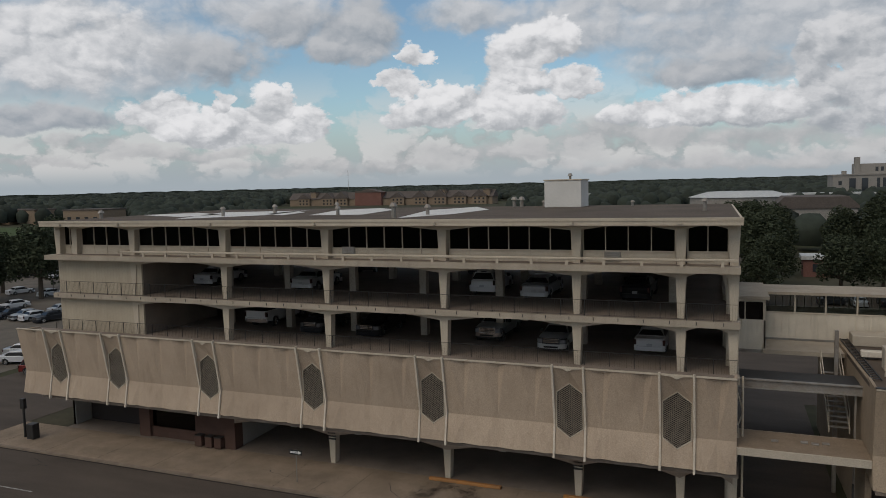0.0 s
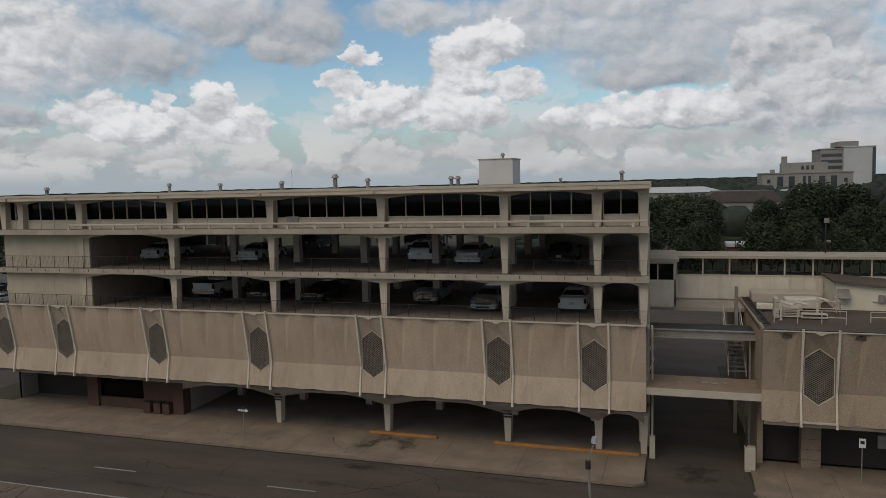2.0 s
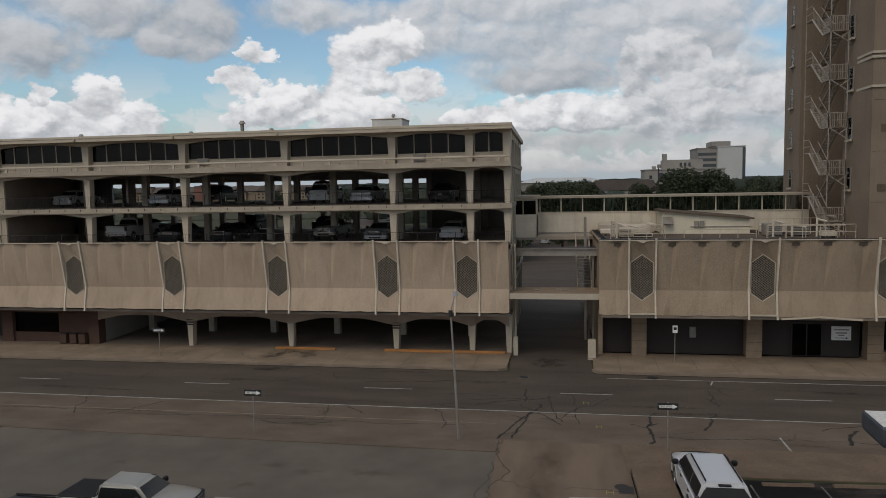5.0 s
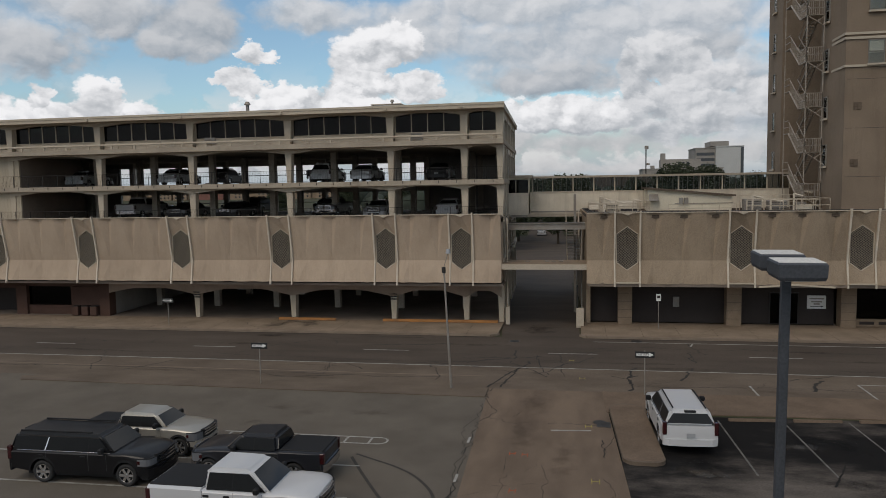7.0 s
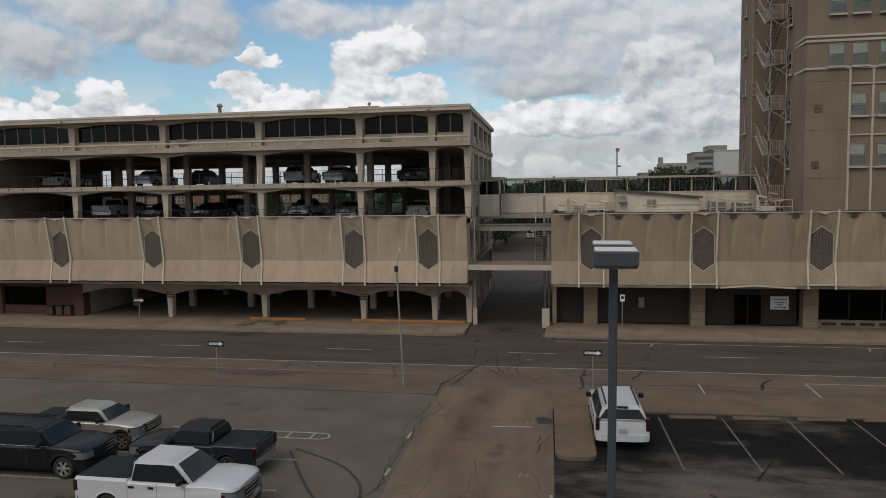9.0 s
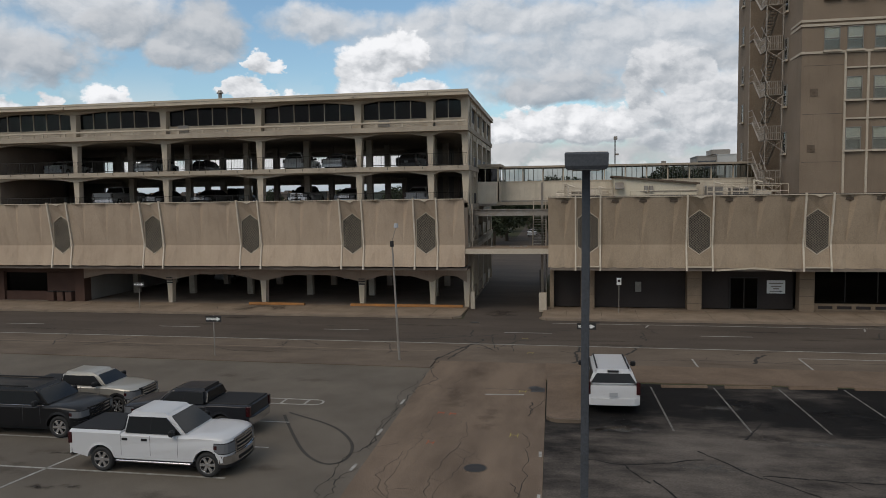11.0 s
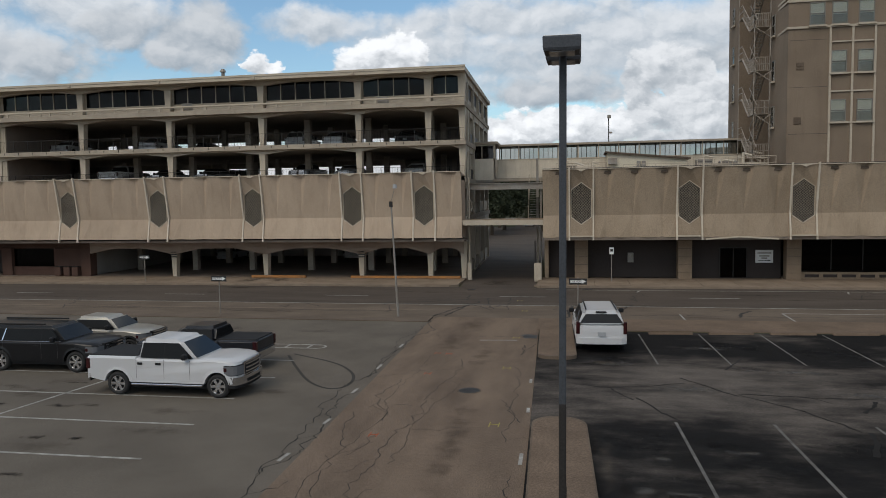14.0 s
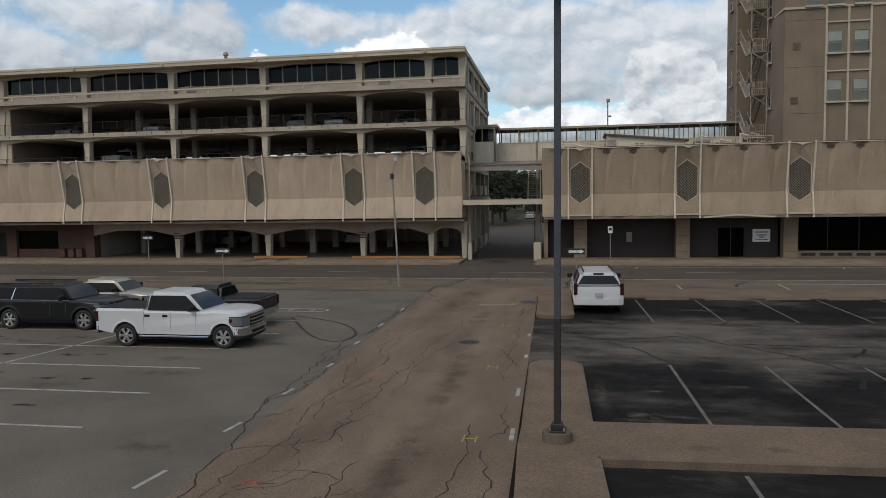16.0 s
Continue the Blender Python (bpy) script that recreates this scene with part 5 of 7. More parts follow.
SEDAN = dict(L=4.7, W=1.82, H=1.46, wb=2.75, fo=0.95, r=0.33, sill=0.26, belt=0.95, cab=(-0.72, -0.42, 0.18, 0.50), pillars=(-0.1,), nose=0.66, tail=0.82, tail_h=0.1, tumble=0.28,
             top=[(-1.0, 0.5), (-1.0, 0.85), (-0.96, 0.97), (-0.70, 1.0), (0.50, 0.96), (0.66, 0.93), (0.92, 0.78), (0.985, 0.68), (1.0, 0.55)])
CROSS = dict(SEDAN, L=4.55, H=1.66, r=0.35, cab=(-0.95, -0.80, 0.16, 0.46), belt=1.02, pillars=(-0.42, -0.02), sill=0.3, nose=0.76, tail=0.95, rails=True,
             top=[(-1.0, 0.5), (-1.0, 0.9), (-0.97, 1.03), (0.46, 1.02), (0.64, 1.0), (0.92, 0.88), (0.985, 0.78), (1.0, 0.6)])

vehicle("pickup_truck", "white crew-cab pickup with black bed cover parked in the lot", "pickup truck", PICKUP, "white", (-5.57, 8.04, 0), 0)
vehicle("sport_utility_vehicle", "black long sport utility vehicle with bright rims in the lot", "car", BIGSUV, "black", (-12.75, 10.75, 0), 1)
vehicle("pickup_truck", "champagne compact pickup with dark cladding parked in the lot", "pickup truck", COMPACT, "champagne", (-12.3, 13.65, 0), 0)
vehicle("pickup_truck", "charcoal pickup with black bed cover parked facing away", "pickup truck", DARKTRUCK, "charcoal", (-6.5, 11.75, 0), 180)
vehicle("sport_utility_vehicle", "white sport utility vehicle with roof rails beside the island", "car", SHORTSUV, "white", (9.07, 18.0, 0), 92.5)


def garage_cars():
    for lvl, x, y, spec, paint, turn, kind, label in (
            (7.96, -34.29, 46.46, PICKUP, "white", 90, "pickup_truck", "white pickup parked tail-out on the deck"),
            (7.96, -29.03, 45.61, SEDAN, "charcoal", -90, "sedan", "dark sedan parked nose-out on the deck"),
            (7.96, -24.45, 45.65, SEDAN, "black", -90, "sedan", "black sedan parked nose-out on the deck"),
            (7.96, -15.71, 46.19, DARKTRUCK, "silver", -90, "pickup_truck", "silver pickup parked nose-out on the deck"),
            (7.96, -11.12, 44.79, SEDAN, "silver", -90, "sedan", "pale silver sedan parked nose-out on the deck"),
            (7.96, -5.26, 45.68, SEDAN, "white", 90, "sedan", "white sedan parked tail-out on the deck"),
            (10.91, -30.22, 46.57, SEDAN, "silver", 90, "sedan", "silver sedan parked tail-out on the upper deck"),
            (10.91, -16.4, 47.49, CROSS, "white", 90, "crossover", "white crossover parked tail-out on the upper deck"),
            (10.91, -12.55, 46.41, SEDAN, "silver", 90, "sedan", "pale sedan parked tail-out on the upper deck"),
            (10.91, -6.26, 47.2, SEDAN, "black", 90, "sedan", "black sedan parked tail-out on the upper deck"),
            (10.91, -39.6, 47.0, SEDAN, "white", 90, "sedan", "white sedan parked deep on the upper deck"),
            (7.96, -38.5, 56.5, SEDAN, "white", 0, "sedan", "white sedan parked deep in the garage"),
            (10.91, -30.5, 57.5, CROSS, "charcoal", 90, "crossover", "dark crossover parked by the rear rail"),
            (10.91, -20.0, 57.5, PICKUP, "charcoal", 90, "pickup_truck", "dark pickup parked by the rear rail"),
            (7.96, -19.5, 57.5, SEDAN, "black", 90, "sedan", "dark sedan parked by the rear rail"),
            (7.96, -27.0, 57.5, CROSS, "charcoal", 90, "crossover", "dark crossover parked by the rear rail"),
            (0.14, -27.5, 56.0, SEDAN, "silver", 90, "sedan", "silver sedan parked on the ground floor"),
            (0.14, -14.0, 57.0, CROSS, "white", 90, "crossover", "white crossover parked on the ground floor")):
        vehicle(kind, label, "car" if "truck" not in kind else "pickup truck", spec, paint, (x - SKEW * (y - 41.7), y + spec["L"] / 2 - 0.3, lvl), turn, "cars parked in the garage", trim=False)


garage_cars()

# cars in the far lot: a few built once, then copied
far_src = [vehicle("sedan", "car parked in the distant lot", "car", SEDAN, p, (-74, 57, 0), 20, "cars in the distant lot", trim=False) for p in ("white", "silver", "charcoal")]
far_src.append(vehicle("crossover", "crossover parked in the distant lot", "car", CROSS, "red", (-67.5, 54.5, 0), 20, "cars in the distant lot", trim=False))
far_src[1].location, far_src[2].location = (-77, 60, 0), (-70.5, 58.5, 0)
rng = random.Random(9)
for row_y, xs in ((78, range(-112, -92, 3)), (84, range(-120, -96, 3)), (96, range(-126, -106, 3)), (116, range(-158, -126, 3)), (122, range(-160, -124, 3))):
    for x in xs:
        if rng.random() < 0.72:
            copy_thing(rng.choice(far_src[:3]), pose(x + rng.uniform(-0.3, 0.3), row_y - 0.15 * (x + 100) * 0.4, 0, 0, 0, 78 + rng.choice((0, 180))))
copy_thing(far_src[0], pose(-2.0, 138.0, 0, 0, 0, 92))
for x, y in ((12, 118), (15, 118), (18.5, 119), (21, 119), (28, 122), (32, 122)):
    copy_thing(far_src[1 if x == 15 else 2], pose(x, y, 0, 0, 0, rng.choice((90, 0))))

# ---- lamps, signs, kerb-side things ----
LAMPMETAL = material("grey_lamp_metal", (0.072, 0.078, 0.088), 0.55, 0.2, scale=2, mix=0.3, bump=0.03)


def lot_lamp():
    o = thing("parking_lot_lamp", "tall grey twin-head lamp post leaning slightly on a round footing", "lamp post", at=(7.98, -1.25, 0.14))
    part("footing", smooth_mesh(Solid().tube((0, 0, 0), (0, 0, 0.19), 0.31, 24, 0.3).mesh("footing", ISLAND_KERB)), None, o, "round stained concrete footing")
    part("base_plate", Solid().chamfered(-0.17, 0.17, -0.17, 0.17, 0.19, 0.23, 0.012).chamfered(-0.12, 0.12, -0.12, 0.12, 0.23, 0.36, 0.02), DARKMETAL, o)
    for sx in (-0.14, 0.14):
        for sy in (-0.14, 0.14):
            part("bolt", Solid().tube((sx, sy, 0.23), (sx, sy, 0.29), 0.018, 6), STEEL, o)
    lean = Matrix.Identity(4)
    lean[0][2], lean[1][2] = 0.0105, -0.039
    pole = part("pole", Solid().chamfered(-0.067, 0.067, -0.067, 0.067, 0.3, 9.12, 0.014), LAMPMETAL, o, m=lean)
    # thin dark skin: the pole is darker up to 2.5 m
    part("dark_lower_pole", Solid().chamfered(-0.07, 0.07, -0.07, 0.07, 0.3, 2.5, 0.014), DARKMETAL, o, "darker lower length of the pole", m=lean)
    part("cover_plate", Solid().box(0.068, 0.078, -0.035, 0.035, 0.6, 0.85), DARKMETAL, o, m=lean)
    lens_glass = plain("lamp_lens", (0.3, 0.32, 0.34), 0.25)
    for sy in (-1, 1):
        y0, y1 = sorted((sy * 0.2, sy * 0.86))
        ym = (y0 + y1) / 2
        shell = Solid()
        rings = [[(sx * w, ym + sq * (y1 - ym - c), z) for sx, sq in ((-1, -1), (1, -1), (1, 1), (-1, 1))] for w, c, z in ((0.3, 0.02, 8.97), (0.325, 0.0, 9.02), (0.33, 0.0, 9.2), (0.315, 0.03, 9.225))]
        shell.v = [p for r in rings for p in r]
        shell.f = [(3, 2, 1, 0), (12, 13, 14, 15)] + [(4 * r + k, 4 * r + (k + 1) % 4, 4 * r + 4 + (k + 1) % 4, 4 * r + 4 + k) for r in range(3) for k in range(4)]
        h = part("lamp_head", shell, LAMPMETAL, o, "box-shaped grey lamp head", m=lean)
        # top face in a paler colour than the sides
        part("top_cover", Solid().chamfered(-0.31, 0.31, y0 + 0.035, y1 - 0.035, 9.222, 9.235, 0.004), MEMBRANE, h, "pale top face of the lamp head")
        part("lens", Solid().box(-0.22, 0.22, y0 + 0.07, y1 - 0.07, 8.955, 8.972), lens_glass, h, "flat glass lens")
    part("arm", Solid().chamfered(-0.05, 0.05, -0.24, 0.24, 9.06, 9.15, 0.01), LAMPMETAL, o, m=lean)


lot_lamp()

street = thing("street_lamp", "thin leaning grey pole with a small camera on top", "street pole", at=(-1.5, 23.65, 0.05))
part("pole", Solid().tube((0, 0, 0), (-0.28, 0, 6.2), 0.065, 10, 0.045), STEEL, street)
part("collar", Solid().tube((-0.285, 0, 6.0), (-0.295, 0, 6.3), 0.1, 10), DARKMETAL, street, "dark collar")
part("arm", Solid().tube((-0.29, 0, 6.25), (-0.05, 0, 7.05), 0.02, 6), STEEL, street)
part("camera_dome", Solid().tube((-0.05, 0, 7.0), (-0.05, 0, 7.22), 0.13, 12, 0.09), PLATE, street, "small white camera dome")

SIGNBLACK = plain("sign_black", (0.015, 0.015, 0.015), 0.5)
SIGNWHITE = plain("sign_white", (0.7, 0.7, 0.68), 0.5)


def text_mesh(body, size, mat, m, parent, name="lettering"):
    cu = bpy.data.curves.new(name, "FONT")
    cu.body, cu.size, cu.align_x, cu.align_y, cu.extrude = body, size, "CENTER", "CENTER", 0.002
    tmp = bpy.data.objects.new(name, cu)
    scene.collection.objects.link(tmp)
    bpy.context.view_layer.update()
    me = bpy.data.meshes.new_from_object(tmp.evaluated_get(bpy.context.evaluated_depsgraph_get()))
    bpy.data.objects.remove(tmp)
    me.materials.clear()
    me.materials.append(mat)
    return part(name, me, None, parent, m=m)


def one_way(x, y, zs, turn=0, top=0.0):
    o = thing("one_way_sign", "black one way sign with white arrow on a thin post", "road sign", "one way signs", at=(x, y, 0.04))
    o.rotation_euler = (0, 0, radians(turn))
    part("post", Solid().tube((0, 0.03, 0), (0, 0.03, zs + 0.2), 0.03, 8), STEEL, o)
    pl = part("plate", Solid().chamfered(-0.46, 0.46, -0.006, 0.006, zs - 0.16, zs + 0.16, 0.004), SIGNBLACK, o)
    arrow = [(-0.40, zs - 0.06), (0.2, zs - 0.06), (0.2, zs - 0.115), (0.42, zs), (0.2, zs + 0.115), (0.2, zs + 0.06), (-0.40, zs + 0.06)]
    part("arrow", Solid().prism(arrow, "y", -0.012, -0.007), SIGNWHITE, pl)
    text_mesh("ONE WAY", 0.125, SIGNBLACK, pose(-0.1, -0.0135, zs, 90, 0, 0), pl)
    return o


one_way(-11.85, 23.3, 2.08)
one_way(8.2, 23.6, 2.0)
one_way(-26.0, 38.2, 2.02)

nosign = thing("parking_sign", "small white sign on a thin post by the kerb", "road sign", at=(10.58, 40.0, 0.13))
part("post", Solid().tube((0, 0.03, 0), (0, 0.03, 2.45), 0.028, 8), STEEL, nosign)
part("plate", Solid().chamfered(-0.16, 0.16, -0.006, 0.006, 2.0, 2.5, 0.004), SIGNWHITE, nosign)
part("blank_bar", Solid().box(-0.1, 0.1, -0.012, -0.007, 2.2, 2.38), DARKMETAL, nosign)

shop_sign = thing("shop_sign", "white panel sign with dark lines and an arrow on the shopfront", "sign", at=(21.72, 42.6, 1.28))
part("panel", Solid().chamfered(-0.62, 0.62, 0, 0.08, 0, 0.95, 0.01), SIGNWHITE, shop_sign)
for z0, w in ((0.68, 0.48), (0.46, 0.36), (0.3, 0.2)):
    part("text_bar", Solid().box(-w, w, -0.008, 0.0, z0, z0 + 0.09), STEEL, shop_sign)
part("arrow", Solid().prism([(-0.42, 0.14), (0.3, 0.14), (0.3, 0.1), (0.46, 0.16), (0.3, 0.22), (0.3, 0.18), (-0.42, 0.18)], "y", -0.008, 0.0), SIGNBLACK, shop_sign)
phone = thing("wall_box", "small grey box on the black shop wall", "wall box", at=(12.1, 42.7, 1.3))
part("body", Solid().chamfered(-0.22, 0.22, -0.15, 0, 0, 0.75, 0.02), STUCCO, phone)
part("lid", Solid().chamfered(-0.18, 0.18, -0.17, -0.15, 0.4, 0.7, 0.01), STEEL, phone)

cabinet = thing("alley_cabinet", "white metal cabinet and pole at the alley corner", "cabinet", at=(5.15, 40.9, 0.0))
part("body", Solid().chamfered(-0.28, 0.28, -0.25, 0.25, 0, 1.4, 0.02), LIMESTONE, cabinet)
part("pole", Solid().tube((-0.2, 0, 1.4), (-0.2, 0, 3.1), 0.05, 8), DARKMETAL, cabinet)
part("door_seam", Solid().box(-0.24, 0.24, -0.256, -0.25, 0.1, 0.11), DARKMETAL, cabinet)
bol = thing("corner_guard", "white pipe guard at the garage corner", "pipe guard", at=(-0.18, 41.6, 0.0))
part("guard", Solid().chamfered(-0.16, 0.16, -0.16, 0.16, 0, 1.35, 0.02), LIMESTONE, bol)
part("pipe", Solid().tube((0, 0.05, 1.35), (0, 0.05, 8.0), 0.06, 8), CREAM, bol)

for k, x in enumerate((-36.4, -35.5, -34.7)):
    b = thing("news_box", "small brown metal box standing by the brick wall", "newspaper box", "boxes by the wall", at=(x, 41.6, 0.13))
    part("body", Solid().chamfered(-0.3, 0.3, -0.25, 0.25, 0.05, 0.8, 0.03), BRICK, b)
    part("lid", Solid().chamfered(-0.31, 0.31, -0.26, 0.26, 0.8, 0.86, 0.02), DARKMETAL, b)
sig = thing("signal_cabinet", "dark signal pole and control box at the street corner", "signal box", at=(-50.7, 38.9, 0.13))
part("pole", Solid().tube((0, 0, 0), (0, 0, 2.9), 0.09, 8), DARKMETAL, sig)
part("signal_head", Solid().chamfered(-0.2, 0.2, -0.15, 0.15, 2.2, 3.0, 0.04), DARKMETAL, sig)
part("box", Solid().chamfered(0.5, 1.2, -0.3, 0.3, 0, 1.15, 0.04), DARKMETAL, sig)

# ---- alley: bridge slab, beams, stairs ----
bridge = thing("alley_bridge", "low concrete bridge slab with a rusty brown top over the alley", "footbridge", at=(0, 0, 0))
part("slab", Solid().box(-0.45, 5.62, 39.85, 43.0, 4.34, 4.72), LIMESTONE, bridge, skew=True)
part("topping", Solid().box(-0.45, 5.62, 39.98, 42.9, 4.72, 4.74), TILE, bridge, "rusty brown topping", skew=True)
for x, y in ((1.2, 41.2), (2.6, 41.4), (3.1, 41.3), (3.6, 41.5)):
    part("debris", Solid().chamfered(x, x + 0.35, y, y + 0.25, 4.74, 4.82, 0.02), STEEL, bridge)
beam = thing("steel_beam", "grey steel beam spanning the alley", "beam", at=(0, 0, 0))
part("web", Solid().box(-0.45, 5.7, 43.1, 43.16, 7.05, 7.5), STEEL, beam)
part("flange", Solid().box(-0.45, 5.7, 42.98, 43.28, 7.48, 7.53), STEEL, beam)
part("flange", Solid().box(-0.45, 5.7, 42.98, 43.28, 7.02, 7.07), STEEL, beam)
part("deck_plate", Solid().box(-0.45, 5.7, 43.3, 45.5, 7.4, 7.46), DARKMETAL, beam)
stairs = thing("alley_stair", "white metal stair descending along the store wall", "stair", at=(0, 0, 0))
for k in range(12):
    part("tread", Solid().box(4.3, 5.3, 44.6 + k * 0.3, 44.9 + k * 0.3, 4.75 + k * 0.2, 4.79 + k * 0.2), STEEL, stairs, skew=True)
for xx in (4.3, 5.3):
    part("stringer", Solid().prism([(44.5, 4.5), (48.3, 7.2), (48.3, 7.45), (44.5, 4.8)], "x", xx - 0.03, xx + 0.03), CREAM, stairs, skew=True)
    part("handrail", Solid().tube((xx, 44.6, 5.7), (xx, 48.3, 8.3), 0.03, 6).tube((xx, 44.6, 4.7), (xx, 44.6, 5.7), 0.025, 6).tube((xx, 46.4, 6), (xx, 46.4, 7.0), 0.025, 6).tube((xx, 48.3, 7.3), (xx, 48.3, 8.3), 0.025, 6), CREAM, stairs, skew=True)
plat = thing("alley_platform", "pale concrete landing between garage and store", "landing", at=(0, 0, 0))
part("slab", Solid().box(1.2, 5.9, 48.6, 51.8, 7.75, 8.0), CONCRETE, plat, skew=True)
part("post", Solid().box(4.9, 5.1, 47.3, 47.5, 0, 9.6), STEEL, plat, skew=True)
part("post", Solid().box(5.3, 5.4, 43.3, 43.4, 0, 7.0), STEEL, plat, skew=True)
side_pipes = Solid()
for y, x in ((42.7, 0.02), (44.6, 0.06), (47.5, 0.06)):
    side_pipes.tube((XR + x, y, 0.3), (XR + x, y, 13.4), 0.05, 6)
side_pipes.tube((XR + 0.05, 42.7, 6.8), (XR + 0.35, 43.2, 5.6), 0.04, 6).tube((XR + 0.35, 43.2, 5.6), (XR + 0.05, 42.7, 4.9), 0.04, 6)
part("drain_pipe", side_pipes, CREAM, garage, skew=True)

# ---- skywalk ----
skyw = thing("skywalk", "beige enclosed pedestrian bridge with a strip of windows", "footbridge", at=(0, 0, 0))
SX0, SX1, SY0, SY1 = 1.35, 22.6, 52.0, 55.0
lower = Solid().box(SX0, SX1, SY0, SY0 + 0.12, 8.1, 9.72)
sw = part("side_wall", lower, SIDING, skyw, "beige ribbed side wall", skew=True)
srib = Solid().box(0, 0.05, 0, 0.035, 8.1, 9.72).mesh("rib", SIDING)
for x in np.arange(SX0 + 0.3, SX1, 0.42):
    part("rib", srib, None, sw, m=pose(x - SKEW * 10.3, SY0 - 0.035, 0))
part("side_wall", Solid().box(SX0, SX1, SY1 - 0.12, SY1, 8.1, 9.72), SIDING, skyw, skew=True)
part("floor", Solid().box(SX0, SX1, SY0 - 0.04, SY1, 7.9, 8.1), STEEL, skyw, skew=True)
part("sill", Solid().box(SX0, SX1, SY0 - 0.05, SY0 + 0.1, 9.72, 9.8), CREAM, skyw, skew=True)
part("roof", Solid().box(SX0 - 0.2, SX1, SY0 - 0.3, SY1 + 0.3, 10.95, 11.12), CONCRETE, skyw, "weathered flat roof", skew=True)
for k, x in enumerate(np.arange(SX0 + 0.1, SX1, 1.76)):
    part("post", Solid().box(x, x + 0.1, SY0, SY0 + 0.1, 9.8, 10.95), CREAM, skyw, skew=True)
    part("post", Solid().box(x, x + 0.1, SY1 - 0.1, SY1, 9.72, 10.95), CREAM, skyw, skew=True)
    part("mullion", Solid().box(x + 0.88, x + 0.93, SY1 - 0.1, SY1, 9.72, 10.95).box(x + 0.45, x + 0.48, SY1 - 0.1, SY1, 9.72, 10.95).box(x + 1.3, x + 1.33, SY1 - 0.1, SY1, 9.72, 10.95), CREAM, skyw, skew=True)
    part("pane", Solid().box(x + 0.1, min(x + 1.76, SX1), SY0 + 0.04, SY0 + 0.06, 9.8, 10.95), tinted("skywalk_glass", (0.97, 1.0, 0.98), 0.72, ior=1.25) if k == 0 else bpy.data.materials["skywalk_glass"], skyw, skew=True)
blk = Solid().box(-1.1, 1.35, 49.0, 49.12, 7.9, 9.75).box(-1.1, 1.35, 49.0, 49.12, 10.85, 11.05).box(1.23, 1.35, 49.0, 52.0, 7.9, 9.75)
eb = part("end_block", blk, SIDING, skyw, "beige ribbed end block", skew=True)
erib = Solid().box(0, 0.05, 0, 0.035, 7.9, 9.75).mesh("rib", SIDING)
for x in np.arange(-0.9, 1.3, 0.3):
    part("rib", erib, None, eb, m=pose(x - SKEW * 7.3, 48.965, 0))
part("end_roof", Solid().box(-1.1, 1.55, 48.8, 55.3, 11.0, 11.22), CONCRETE, skyw, skew=True)
part("end_floor", Solid().box(-1.1, 1.35, 49.0, 55.0, 7.7, 7.9), STEEL, skyw, skew=True)
part("end_window", Solid().box(-1.05, 1.2, 49.03, 49.06, 9.75, 10.85), GLASS_DARK, skyw, skew=True)
part("end_post", Solid().box(1.2, 1.35, 48.98, 49.14, 9.75, 10.85).box(-0.95, -0.85, 48.98, 49.12, 9.75, 10.85).box(0.15, 0.22, 49.0, 49.1, 9.75, 10.85), CREAM, skyw, skew=True)
part("end_side_glass", Solid().box(1.28, 1.31, 49.12, 52.0, 9.75, 10.95), GLASS_DARK, skyw, skew=True)
rl = thing("roof_floodlight", "thin pole with floodlights on the skywalk roof", "floodlight", at=(10.85, 53.3, 11.2))
part("pole", Solid().tube((0, 0, 0), (0, 0, 2.3), 0.05, 6), DARKMETAL, rl)
part("lamp", Solid().chamfered(-0.12, 0.2, -0.15, 0.1, 2.1, 2.4, 0.03), STEEL, rl)
part("lamp", Solid().chamfered(0.05, 0.32, -0.15, 0.1, 0.75, 0.9, 0.03), STEEL, rl)

# ---- on the store roof ----
shed = thing("roof_shed", "cream plaster roof shed with a dark sloping roof", "shed", at=(0, 0, 0))
SHEDWALL = material("cream_plaster", (0.66, 0.6, 0.47), 0.85, dark=(0.5, 0.44, 0.34), scale=0.7, mix=0.4, streak=0.3)
part("wall", Solid().prism([(10.55, 8.2), (16.9, 8.2), (16.9, 9.3), (10.55, 9.92)], "y", 47.8, 51.6), SHEDWALL, shed)
part("roof", Solid().prism([(10.35, 9.93), (17.15, 9.27), (17.15, 9.4), (10.35, 10.06)], "y", 47.5, 51.7), ROOFING, shed, "dark sloping roof")
part("conduit", Solid().box(12.6, 17, 47.74, 47.8, 8.72, 8.77), STEEL, shed)
part("meter_box", Solid().chamfered(12.9, 13.2, 47.6, 47.8, 8.7, 9.2, 0.02).chamfered(13.3, 13.6, 47.6, 47.8, 8.7, 9.2, 0.02), STEEL, shed, "grey meter boxes")
part("hood", Solid().prism([(47.8, 9.5), (47.2, 9.0), (47.25, 8.95), (47.8, 9.3)], "x", 10.6, 11.3), STEEL, shed, "pale projecting hood")


def pipe_rail(name, pts, z, h, label):
    o = thing(name, label, "railing", at=(0, 0, 0))
    for zz in (h * 0.5, h):
        s = Solid()
        for (xa, ya), (xb, yb) in zip(pts, pts[1:]):
            s.tube((xa, ya, z + zz), (xb, yb, z + zz), 0.025, 6)
        part("rail", s, CREAM, o)
    for (xa, ya), (xb, yb) in zip(pts, pts[1:]):
        n = max(1, round(math.hypot(xb - xa, yb - ya) / 1.2))
        for k in range(n + 1):
            x, y = xa + (xb - xa) * k / n, ya + (yb - ya) * k / n
            part("post", Solid().tube((x, y, z), (x, y, z + h), 0.025, 6), CREAM, o)
    return o


